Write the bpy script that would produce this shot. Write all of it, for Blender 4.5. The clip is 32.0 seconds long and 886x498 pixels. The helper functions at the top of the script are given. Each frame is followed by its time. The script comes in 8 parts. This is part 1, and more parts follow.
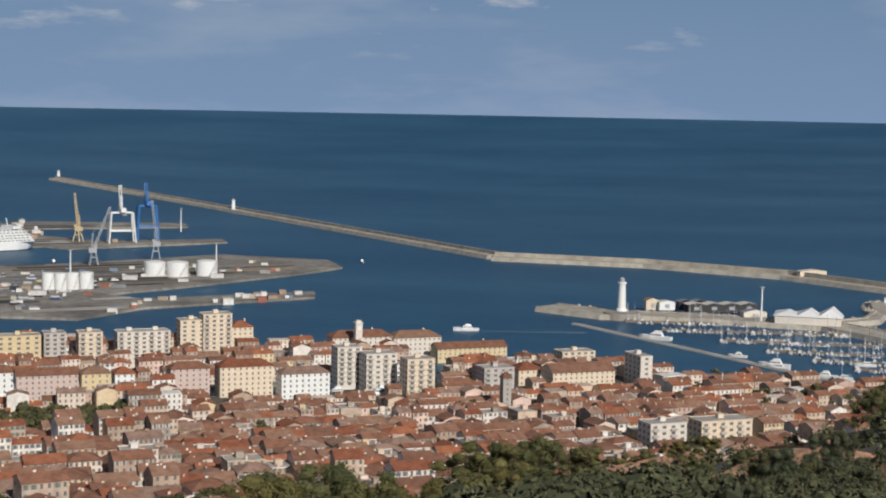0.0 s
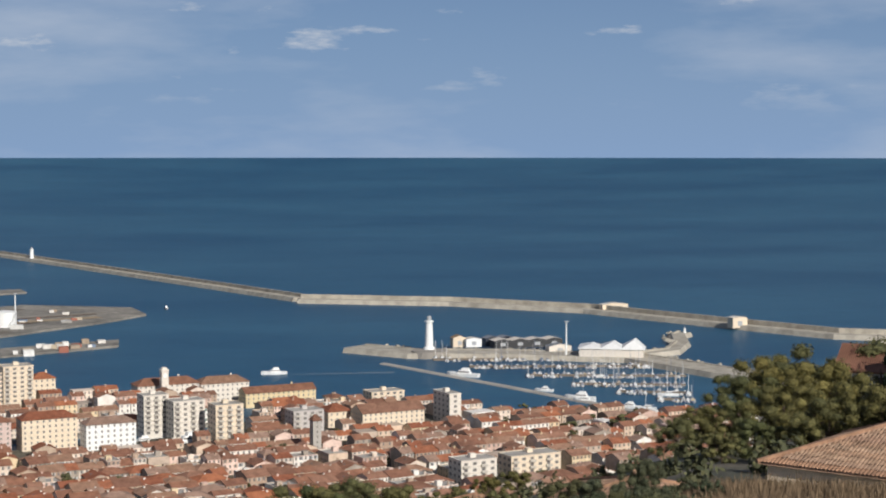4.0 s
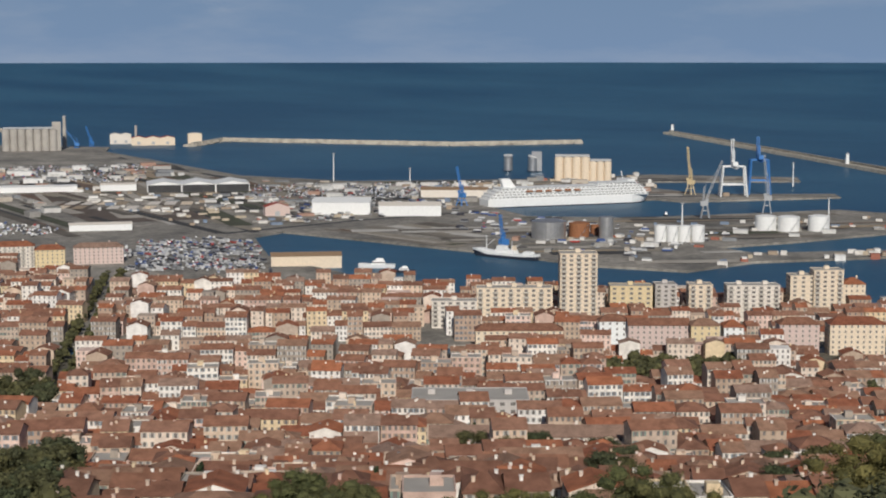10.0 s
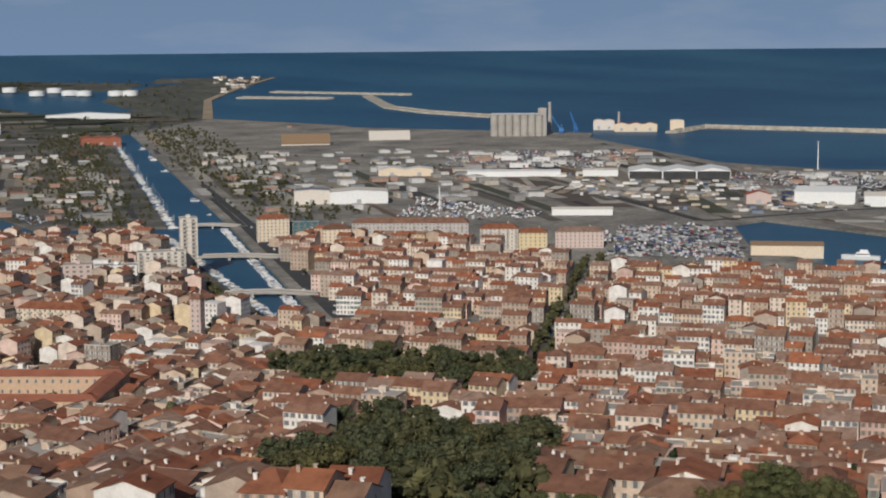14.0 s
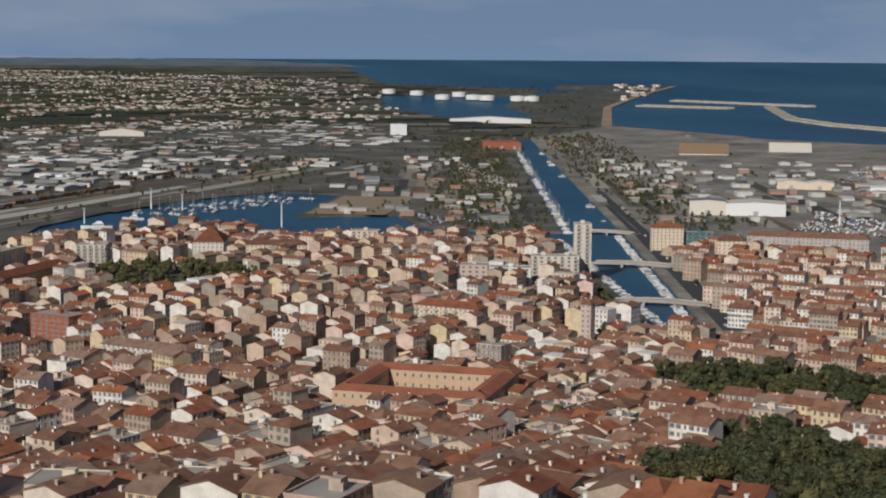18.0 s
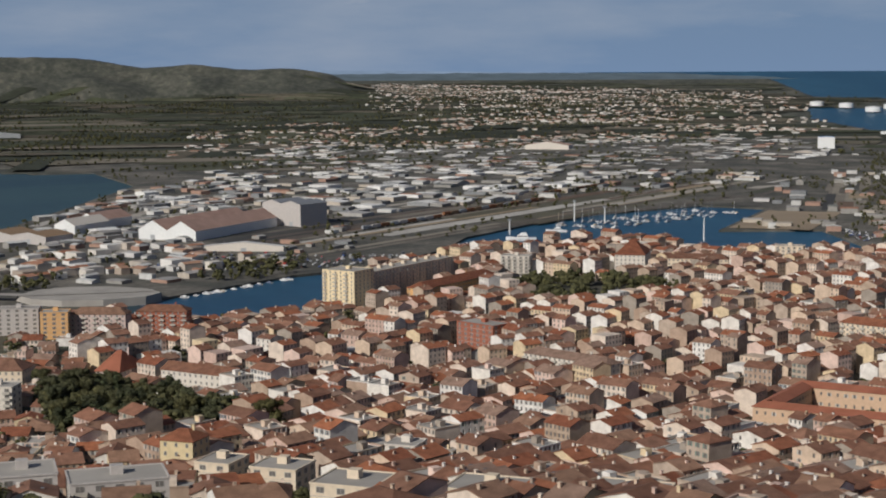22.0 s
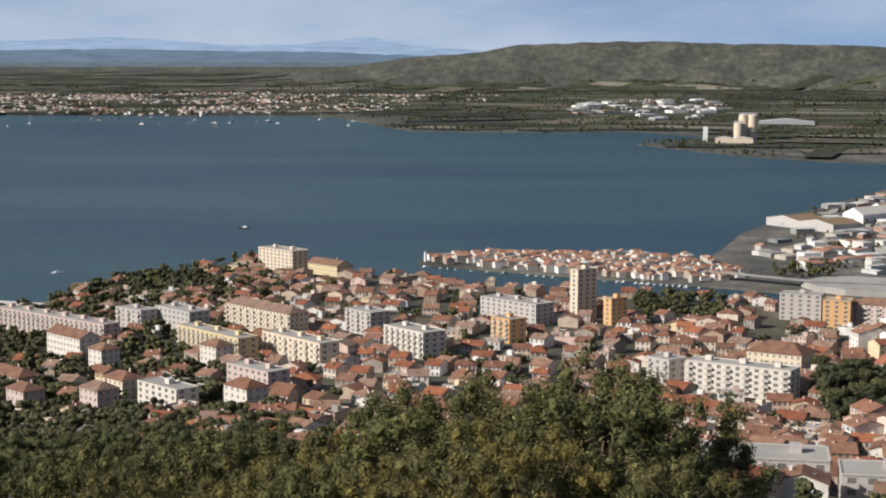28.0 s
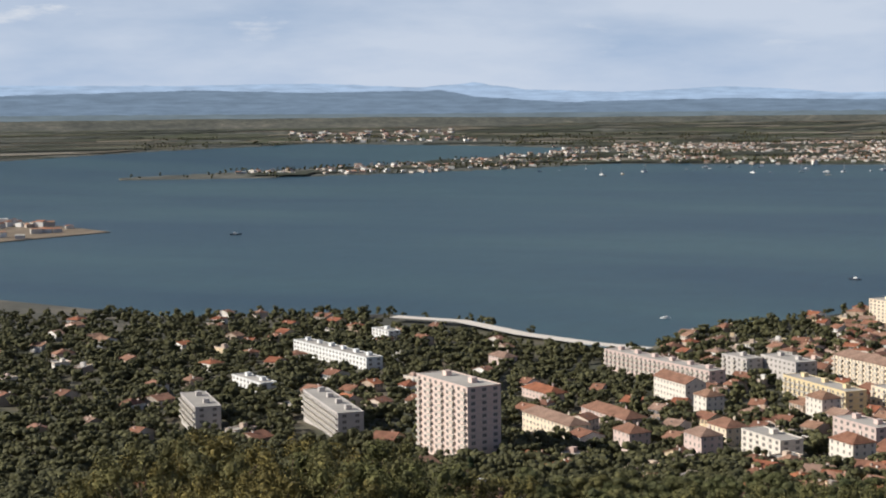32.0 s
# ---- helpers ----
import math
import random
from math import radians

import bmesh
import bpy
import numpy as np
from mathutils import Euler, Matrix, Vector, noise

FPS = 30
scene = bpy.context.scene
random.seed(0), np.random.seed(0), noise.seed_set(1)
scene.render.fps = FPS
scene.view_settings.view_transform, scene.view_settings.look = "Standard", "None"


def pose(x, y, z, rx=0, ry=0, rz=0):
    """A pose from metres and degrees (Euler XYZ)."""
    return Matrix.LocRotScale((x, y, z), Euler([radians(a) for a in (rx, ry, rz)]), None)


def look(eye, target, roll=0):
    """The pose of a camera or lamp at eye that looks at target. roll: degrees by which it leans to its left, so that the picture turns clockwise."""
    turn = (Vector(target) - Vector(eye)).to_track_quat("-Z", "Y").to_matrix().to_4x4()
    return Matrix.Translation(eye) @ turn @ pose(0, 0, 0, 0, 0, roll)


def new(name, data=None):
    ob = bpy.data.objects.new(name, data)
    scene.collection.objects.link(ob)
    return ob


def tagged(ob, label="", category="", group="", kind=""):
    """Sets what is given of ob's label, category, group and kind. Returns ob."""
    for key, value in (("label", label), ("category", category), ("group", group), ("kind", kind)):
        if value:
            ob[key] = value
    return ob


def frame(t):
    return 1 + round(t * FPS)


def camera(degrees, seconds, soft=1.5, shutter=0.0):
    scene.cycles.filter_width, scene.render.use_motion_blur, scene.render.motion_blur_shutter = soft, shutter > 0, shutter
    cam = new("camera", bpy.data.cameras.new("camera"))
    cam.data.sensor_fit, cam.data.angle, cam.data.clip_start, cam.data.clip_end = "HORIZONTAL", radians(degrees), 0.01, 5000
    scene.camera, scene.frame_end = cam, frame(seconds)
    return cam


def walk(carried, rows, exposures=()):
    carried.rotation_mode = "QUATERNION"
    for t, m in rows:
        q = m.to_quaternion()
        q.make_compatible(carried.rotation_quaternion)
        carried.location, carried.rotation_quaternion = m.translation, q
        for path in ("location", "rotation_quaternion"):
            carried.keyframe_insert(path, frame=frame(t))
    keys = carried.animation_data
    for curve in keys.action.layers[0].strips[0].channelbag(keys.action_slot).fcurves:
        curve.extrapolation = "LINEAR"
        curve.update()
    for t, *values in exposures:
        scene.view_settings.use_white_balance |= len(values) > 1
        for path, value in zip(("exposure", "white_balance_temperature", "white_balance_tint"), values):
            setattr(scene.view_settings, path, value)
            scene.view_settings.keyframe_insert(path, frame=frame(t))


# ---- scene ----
import itertools

from mathutils.geometry import tessellate_polygon

EYE = 176.0

cam = camera(29.84, 32.0, soft=2.0)


def aim(yaw, pitch, roll):
    a, e = radians(yaw), radians(pitch)
    way = Vector((math.cos(e) * math.cos(a), math.cos(e) * math.sin(a), math.sin(e)))
    eye = Vector((0, 0, EYE))
    return look(eye, eye + way * 100, roll)


# seconds, yaw, pitch and roll in degrees of a camera that turns on the spot
PATH = [
    (0, 0.00, -5.04, 1.08), (0.5, -2.42, -5.91, 1.38), (1, -5.37, -5.54, 1.61), (1.5, -9.57, -5.67, 1.64),
    (2, -12.90, -4.41, 1.40), (2.5, -13.26, -4.52, 0.69), (4.5, -3.28, -4.13, -0.18), (5, 0.11, -5.22, -0.41),
    (5.5, 3.20, -4.99, -0.19), (6, 5.53, -5.20, -0.30), (6.5, 7.73, -5.24, -0.50), (7, 9.62, -5.77, -0.46),
    (7.5, 11.47, -5.83, -0.49), (8, 12.94, -6.05, 0.00), (8.5, 15.54, -6.46, -0.39), (9, 16.92, -6.58, -0.33),
    (9.5, 18.76, -6.87, 0.00), (10, 20.91, -6.82, -0.03), (10.5, 22.93, -6.65, -0.00), (11, 24.34, -7.48, 0.58),
    (11.5, 26.77, -7.58, 0.26), (12, 28.58, -7.33, -0.02), (12.5, 30.61, -7.12, -0.34), (13, 33.16, -6.94, -0.07),
    (13.5, 35.10, -6.70, -0.47), (14, 37.43, -7.20, -0.51), (14.5, 39.30, -6.74, -0.37), (15, 41.62, -7.32, 0.09),
    (15.5, 43.98, -7.17, -0.03), (17.5, 49.55, -7.14, 0.21), (18, 51.01, -6.91, 0.37), (18.5, 53.37, -6.65, -0.06),
    (19, 55.84, -6.25, -0.15), (19.5, 58.55, -6.40, -0.18), (20, 60.97, -6.87, -0.50), (20.5, 62.71, -6.91, -0.53),
    (21, 63.82, -6.69, -0.71), (21.5, 65.13, -6.49, -0.52), (22, 65.56, -6.45, -0.39), (22.5, 67.40, -6.56, -0.46),
    (23, 69.58, -6.54, -0.15), (23.5, 72.33, -7.07, -0.41), (24, 72.99, -6.66, -0.23), (24.5, 75.47, -6.49, -0.25),
    (25, 77.29, -6.30, 0.88), (25.5, 81.47, -5.60, 1.04), (27.5, 89.76, -6.72, 0.59), (28, 92.35, -6.79, 0.07),
    (28.5, 94.42, -6.44, -0.29), (29, 96.41, -6.64, -0.13), (29.5, 98.90, -6.38, -0.12), (30, 102.34, -7.49, -0.48),
    (30.5, 104.01, -6.22, -0.98), (31, 107.57, -4.58, -0.73), (31.5, 111.73, -5.41, -0.32), (32, 113.18, -5.03, -0.60),
]
walk(cam, [(t, aim(a, b, c)) for t, a, b, c in PATH],
     exposures=[(t, e, 6010 if t < 31 else 6150, 9) for t, e in ((0, -0.12), (1, 0.04), (2, 0.2), (4.5, 0.14), (6, -0.02), (9, -0.18), (13, -0.3), (18, -0.42), (21, -0.37), (22.5, -0.28), (24, -0.08), (25, -0.14), (28, 0.36), (30, 0.42), (32, 0.52))])

# ---- world, sun ----
SUN_AZ, SUN_EL = 205.0, 30.0
sun = new("sun", bpy.data.lights.new("sun", "SUN"))
sun.data.energy, sun.data.angle, sun.data.color = 4.4, radians(0.6), (1.0, 0.905, 0.775)
_a, _e = radians(SUN_AZ), radians(SUN_EL)
sun.matrix_world = look((0, 0, 0), (-math.cos(_e) * math.cos(_a), -math.cos(_e) * math.sin(_a), -math.sin(_e)))


def node(nt, kind, ins=None, **props):
    n = nt.nodes.new(kind)
    for k, v in props.items():
        setattr(n, k, v)
    for k, v in (ins or {}).items():
        s = n.inputs[k]
        if isinstance(v, bpy.types.NodeSocket):
            nt.links.new(v, s)
        else:
            s.default_value = v
    return n


def ramp(nt, fac, stops, mode="LINEAR"):
    n = nt.nodes.new("ShaderNodeValToRGB")
    n.color_ramp.interpolation = mode
    while len(n.color_ramp.elements) < len(stops):
        n.color_ramp.elements.new(0.5)
    for e, (p, c) in zip(n.color_ramp.elements, stops):
        e.position = p
        e.color = (*c, 1) if len(c) == 3 else c
    nt.links.new(fac, n.inputs["Fac"])
    return n.outputs["Color"]


world = bpy.data.worlds.new("world")
scene.world = world
world.use_nodes = True
wt = world.node_tree
wt.nodes.clear()
sky = node(wt, "ShaderNodeTexSky", sky_type="NISHITA", sun_disc=False, sun_elevation=radians(SUN_EL),
           sun_rotation=radians(90 - SUN_AZ), altitude=170, air_density=1.0, dust_density=0.5, ozone_density=3.0)
wc = node(wt, "ShaderNodeTexCoord")
wsep = node(wt, "ShaderNodeSeparateXYZ", {"Vector": wc.outputs["Generated"]})
wm = node(wt, "ShaderNodeMapping", {"Vector": wc.outputs["Generated"], "Scale": (3.0, 3.0, 13.0)})
wn = node(wt, "ShaderNodeTexNoise", {"Vector": wm.outputs[0], "Scale": 1.3, "Detail": 8.0, "Roughness": 0.55})
wbank = node(wt, "ShaderNodeVectorMath", {0: wc.outputs["Generated"], 1: (-0.5, 0.85, 0.0)}, operation="DOT_PRODUCT")
wcov = node(wt, "ShaderNodeMapRange", {"Value": wbank.outputs["Value"], "From Min": 0.55, "From Max": 0.98, "To Min": 0.0, "To Max": 0.22})
wsum = node(wt, "ShaderNodeMath", {0: wn.outputs["Fac"], 1: wcov.outputs[0]}, operation="ADD")


def wmix(fac, a, b, mode="MIX"):
    n = wt.nodes.new("ShaderNodeMix")
    n.data_type, n.blend_type = "RGBA", mode
    for s, v in zip((n.inputs[0], n.inputs[6], n.inputs[7]), (fac, a, b)):
        if isinstance(v, bpy.types.NodeSocket):
            wt.links.new(v, s)
        else:
            s.default_value = v if isinstance(v, float) else (*v, 1)
    return n.outputs[2]


wblue = wmix(1.0, sky.outputs[0], (0.27, 0.36, 0.52), "MULTIPLY")
whaze = node(wt, "ShaderNodeMapRange", {"Value": wsep.outputs["Z"], "From Min": -0.02, "From Max": 0.24, "To Min": 0.95, "To Max": 0.0})
wair = wmix(whaze.outputs[0], wblue, (4.3, 6.0, 8.8))
cloud = ramp(wt, wsum.outputs[0], [(0.46, (0, 0, 0)), (0.8, (1, 1, 1))])
wfac = node(wt, "ShaderNodeMath", {0: cloud, 1: 0.8}, operation="MULTIPLY")
wveil = wmix(wfac.outputs[0], wair, (8.3, 8.7, 9.5))
# small fair-weather puffs in a low bank
wpm = node(wt, "ShaderNodeMapping", {"Vector": wc.outputs["Generated"], "Scale": (7.0, 7.0, 30.0)})
wpn = node(wt, "ShaderNodeTexNoise", {"Vector": wpm.outputs[0], "Scale": 1.6, "Detail": 7.0, "Roughness": 0.6})
wpuff = ramp(wt, wpn.outputs["Fac"], [(0.6, (0, 0, 0)), (0.74, (0.85, 0.85, 0.85))])
wlow = node(wt, "ShaderNodeMapRange", {"Value": wsep.outputs["Z"], "From Min": 0.015, "From Max": 0.06, "To Min": 0.0, "To Max": 1.0})
wpf = node(wt, "ShaderNodeMath", {0: wpuff, 1: wlow.outputs[0]}, operation="MULTIPLY")
wout = wmix(wpf.outputs[0], wveil, (11.0, 10.6, 10.2))
bg = node(wt, "ShaderNodeBackground", {"Color": wout, "Strength": 0.056})
node(wt, "ShaderNodeOutputWorld", {"Surface": bg.outputs[0]})


# ---- materials ----
def base_mat(name):
    m = bpy.data.materials.new(name)
    m.use_nodes = True
    nt = m.node_tree
    nt.nodes.clear()
    out = nt.nodes.new("ShaderNodeOutputMaterial")
    b = nt.nodes.new("ShaderNodeBsdfPrincipled")
    nt.links.new(b.outputs[0], out.inputs[0])
    return m, nt, b


def mixc(nt, fac, a, b, mode="MIX"):
    n = nt.nodes.new("ShaderNodeMix")
    n.data_type, n.blend_type = "RGBA", mode
    for s, v in zip([n.inputs[0], n.inputs[6], n.inputs[7]], (fac, a, b)):
        if isinstance(v, bpy.types.NodeSocket):
            nt.links.new(v, s)
        elif isinstance(v, (int, float)):
            s.default_value = v
        else:
            s.default_value = (*v, 1)
    return n.outputs[2]


def pos_noise(nt, scale, detail=4.0, rough=0.6, stretch=(1, 1, 1)):
    g = nt.nodes.new("ShaderNodeNewGeometry")
    m = node(nt, "ShaderNodeMapping", {"Vector": g.outputs["Position"], "Scale": stretch})
    n = node(nt, "ShaderNodeTexNoise", {"Vector": m.outputs[0], "Scale": scale, "Detail": detail, "Roughness": rough})
    return n.outputs["Fac"]


def plain(name, color, rough=0.7, metal=0.0, grain=0.5, scale=0.6, fine=6.0, bump=0.0, spec=0.4):
    """One colour with stains at two scales."""
    m, nt, b = base_mat(name)
    c = Vector(color)
    big = ramp(nt, pos_noise(nt, scale, 5), [(0.3, tuple(c * (1 - 0.45 * grain))), (0.7, tuple(c * (1 + 0.25 * grain)))])
    f = pos_noise(nt, fine, 4)
    col = mixc(nt, f, big, tuple(c * (1 - 0.6 * grain)), "MIX")
    mix2 = mixc(nt, 0.35, big, col)
    nt.links.new(mix2, b.inputs["Base Color"])
    b.inputs["Roughness"].default_value, b.inputs["Metallic"].default_value = rough, metal
    b.inputs["Specular IOR Level"].default_value = spec
    if bump:
        bp = node(nt, "ShaderNodeBump", {"Height": f, "Strength": bump, "Distance": 0.1})
        nt.links.new(bp.outputs[0], b.inputs["Normal"])
    return m


def varied(name, stops, rough=0.85, island=False, scale=0.25, fine=3.0, dirt=0.35, tiles=False):
    """A palette from which each object, or each loose piece of a joined mesh, draws its colour."""
    m, nt, b = base_mat(name)
    if island:
        r = nt.nodes.new("ShaderNodeNewGeometry").outputs["Random Per Island"]
    else:
        r = nt.nodes.new("ShaderNodeObjectInfo").outputs["Random"]
    col = ramp(nt, r, stops, "CONSTANT")
    n1 = ramp(nt, pos_noise(nt, scale, 6), [(0.32, (0.55, 0.52, 0.5)), (0.62, (1.05, 1.04, 1.02))])
    n2 = ramp(nt, pos_noise(nt, fine, 3), [(0.3, (0.72, 0.7, 0.68)), (0.7, (1.12, 1.1, 1.08))])
    c1 = mixc(nt, dirt * 1.6 if dirt < 0.6 else 1.0, col, n1, "MULTIPLY")
    c2 = mixc(nt, dirt, c1, n2, "MULTIPLY")
    nt.links.new(c2, b.inputs["Base Color"])
    b.inputs["Roughness"].default_value = rough
    b.inputs["Specular IOR Level"].default_value = 0.25
    if tiles:
        tc = nt.nodes.new("ShaderNodeTexCoord")
        wv = node(nt, "ShaderNodeTexWave", {"Vector": tc.outputs["Object"], "Scale": 1.2, "Distortion": 1.5, "Detail": 2.0}, bands_direction="X")
        c3 = mixc(nt, 0.25, c2, wv.outputs["Color"], "MULTIPLY")
        nt.links.new(c3, b.inputs["Base Color"])
        bp = node(nt, "ShaderNodeBump", {"Height": wv.outputs["Fac"], "Strength": 0.5, "Distance": 0.08})
        nt.links.new(bp.outputs[0], b.inputs["Normal"])
    return m


WALLS = [(0.0, (0.66, 0.52, 0.4)), (0.1, (0.76, 0.65, 0.55)), (0.24, (0.46, 0.34, 0.26)), (0.33, (0.82, 0.78, 0.72)), (0.44, (0.76, 0.58, 0.5)), (0.51, (0.5, 0.39, 0.3)),
         (0.58, (0.74, 0.6, 0.4)), (0.65, (0.6, 0.44, 0.37)), (0.71, (0.38, 0.33, 0.28)), (0.79, (0.84, 0.81, 0.77)), (0.9, (0.52, 0.42, 0.34))]
ROOFS = [(0.0, (0.31, 0.155, 0.1)), (0.14, (0.27, 0.135, 0.09)), (0.28, (0.34, 0.205, 0.14)), (0.42, (0.24, 0.125, 0.085)), (0.54, (0.36, 0.145, 0.08)),
         (0.64, (0.32, 0.175, 0.12)), (0.76, (0.3, 0.115, 0.065)), (0.86, (0.35, 0.235, 0.18)), (0.95, (0.42, 0.165, 0.085))]
M_WALL = varied("lime render", WALLS)
M_WALL_S = varied("lime render of the quarter", WALLS, island=True)
M_ROOF = varied("clay tiles", ROOFS, tiles=True, dirt=0.5)
M_ROOF_S = varied("clay tiles of the quarter", ROOFS, island=True, dirt=0.5)
M_GLASS = plain("window glass", (0.19, 0.175, 0.165), rough=0.25, grain=0.3, spec=0.5)
M_SHUT = varied("painted shutters", [(0.0, (0.5, 0.48, 0.44)), (0.3, (0.22, 0.26, 0.3)), (0.5, (0.4, 0.3, 0.22)), (0.7, (0.6, 0.6, 0.58)), (0.85, (0.2, 0.27, 0.24))], dirt=0.2)
M_SHUT_S = varied("painted shutters of the quarter", [(0.0, (0.5, 0.48, 0.44)), (0.3, (0.22, 0.26, 0.3)), (0.5, (0.4, 0.3, 0.22)), (0.7, (0.6, 0.6, 0.58)), (0.85, (0.2, 0.27, 0.24))], dirt=0.2, island=True)
M_WHITE = plain("white paint", (0.8, 0.8, 0.78), rough=0.5, grain=0.25)
M_CONC = plain("concrete", (0.42, 0.39, 0.35), rough=0.9, grain=0.5, scale=0.05, fine=1.0)
M_QUAY = plain("quay concrete", (0.34, 0.31, 0.27), rough=0.9, grain=0.7, scale=0.03, fine=0.4)
def yard_mat(name, tones):
    m, nt, b = base_mat(name)
    big = ramp(nt, pos_noise(nt, 0.013, 7, 0.62), tones)
    f = ramp(nt, pos_noise(nt, 0.16, 5, 0.7), [(0.35, (0.5, 0.5, 0.5)), (0.65, (1.1, 1.1, 1.1))])
    nt.links.new(mixc(nt, 0.8, big, f, "MULTIPLY"), b.inputs["Base Color"])
    b.inputs["Roughness"].default_value = 0.92
    return m


M_YARD = yard_mat("railway and estate ground", [(0.32, (0.05, 0.052, 0.044)), (0.44, (0.095, 0.092, 0.077)), (0.56, (0.155, 0.142, 0.116)), (0.68, (0.24, 0.218, 0.185))])
M_PORT = yard_mat("port concrete and gravel", [(0.3, (0.12, 0.113, 0.1)), (0.42, (0.21, 0.195, 0.17)), (0.55, (0.3, 0.275, 0.235)), (0.7, (0.42, 0.385, 0.33))])
M_ASPH = plain("asphalt", (0.06, 0.06, 0.062), rough=0.9, grain=0.5, scale=0.1)
M_SOIL = plain("dry soil", (0.22, 0.17, 0.115), rough=0.95, grain=0.8, scale=0.03, fine=0.7)
M_ROCK = plain("breakwater rock", (0.45, 0.41, 0.34), rough=0.95, grain=0.8, scale=0.1, fine=0.9, bump=0.6)
M_STEEL = plain("grey steel", (0.4, 0.41, 0.42), rough=0.5, grain=0.4)
M_BLUE = plain("blue crane paint", (0.06, 0.2, 0.5), rough=0.5, grain=0.3)
M_YELLOW = plain("ochre paint", (0.68, 0.55, 0.33), rough=0.8, grain=0.3)
M_CREAM = plain("cream render", (0.74, 0.62, 0.47), rough=0.85, grain=0.3)
M_RED = plain("red oxide paint", (0.4, 0.08, 0.05), rough=0.7, grain=0.4)
M_RUST = plain("rusty steel", (0.3, 0.13, 0.06), rough=0.8, grain=0.6)
M_HULL = plain("dark hull paint", (0.03, 0.035, 0.05), rough=0.4, grain=0.2)
M_BARK = plain("pine bark", (0.13, 0.09, 0.065), rough=0.95, grain=0.7, scale=1.0)
M_WOODPOLE = plain("weathered wood", (0.22, 0.18, 0.14), rough=0.9, grain=0.6, scale=1.0)


def leaf_mat(name, dark, light, scale=0.5):
    m, nt, b = base_mat(name)
    isl = nt.nodes.new("ShaderNodeNewGeometry").outputs["Random Per Island"]
    obr = nt.nodes.new("ShaderNodeObjectInfo").outputs["Random"]
    c = ramp(nt, isl, [(0.0, dark), (0.75, light), (1.0, tuple(v * 1.35 for v in light))])
    t = ramp(nt, obr, [(0.0, (0.75, 0.85, 0.8)), (0.5, (1, 1, 1)), (1.0, (1.2, 1.05, 0.8))])
    nt.links.new(mixc(nt, 1.0, c, t, "MULTIPLY"), b.inputs["Base Color"])
    b.inputs["Roughness"].default_value = 0.75
    b.inputs["Specular IOR Level"].default_value = 0.2
    return m


M_PINE = leaf_mat("pine needles", (0.05, 0.05, 0.02), (0.165, 0.15, 0.055))
M_LEAF = leaf_mat("broad leaves", (0.044, 0.049, 0.028), (0.082, 0.085, 0.042))
M_PINEFAR = leaf_mat("pine needles of the slope", (0.062, 0.066, 0.029), (0.125, 0.12, 0.048))
M_DARKLEAF = leaf_mat("cypress leaves", (0.018, 0.03, 0.014), (0.04, 0.055, 0.025))
M_SCRUB = leaf_mat("garrigue scrub", (0.04, 0.05, 0.03), (0.085, 0.09, 0.05))


def water_mat(name, dark, light, way=(1, 0.4, 1)):
    m, nt, b = base_mat(name)
    big = ramp(nt, pos_noise(nt, 0.0035, 7, 0.6, way), [(0.38, dark), (0.62, light)])
    f2 = ramp(nt, pos_noise(nt, 0.05, 4, 0.6, (1, 0.4, 1)), [(0.3, (0.85, 0.86, 0.88)), (0.7, (1.08, 1.07, 1.06))])
    nt.links.new(mixc(nt, 1.0, big, f2, "MULTIPLY"), b.inputs["Base Color"])
    b.inputs["Roughness"].default_value = 0.4
    b.inputs["Specular IOR Level"].default_value = 0.12
    f = pos_noise(nt, 0.35, 4, 0.6, (1, 0.5, 1))
    bp = node(nt, "ShaderNodeBump", {"Height": f, "Strength": 0.5, "Distance": 0.5})
    nt.links.new(bp.outputs[0], b.inputs["Normal"])
    return m


M_WATER = water_mat("sea water", (0.021, 0.078, 0.146), (0.036, 0.111, 0.183))
M_LAGOON = water_mat("lagoon water", (0.018, 0.053, 0.08), (0.036, 0.083, 0.096), (0.3, 1.0, 1))


# ---- mesh helpers ----
def part(name, bm, material, parent=None, label=""):
    """Links a bmesh as one mesh object, under a thing or a part if there is one."""
    me = bpy.data.meshes.new(name)
    bm.to_mesh(me)
    bm.free()
    for m in (material if isinstance(material, (list, tuple)) else [material]):
        me.materials.append(m)
    ob = new(name, me)
    if parent:
        ob.parent = parent
    if label:
        tagged(ob, label)
    return ob


def empty(name, m=None, label="", category="", group="", kind=""):
    ob = new(name)
    ob.empty_display_size = 0.5
    if m:
        ob.matrix_world = m
    return tagged(ob, label, category, group, kind)


def add_box(bm, x, y, z, sx, sy, sz, mat=0, rz=0.0, taper=1.0):
    """A box standing on z, its centre at x, y."""
    c, s = math.cos(rz), math.sin(rz)
    vs = []
    for k, f in ((0, 1.0), (1, taper)):
        for dx, dy in ((-1, -1), (1, -1), (1, 1), (-1, 1)):
            px, py = dx * sx / 2 * f, dy * sy / 2 * f
            vs.append(bm.verts.new((x + px * c - py * s, y + px * s + py * c, z + k * sz)))
    for q in ((3, 2, 1, 0), (4, 5, 6, 7), (0, 1, 5, 4), (1, 2, 6, 5), (2, 3, 7, 6), (3, 0, 4, 7)):
        bm.faces.new([vs[i] for i in q]).material_index = mat
    return vs


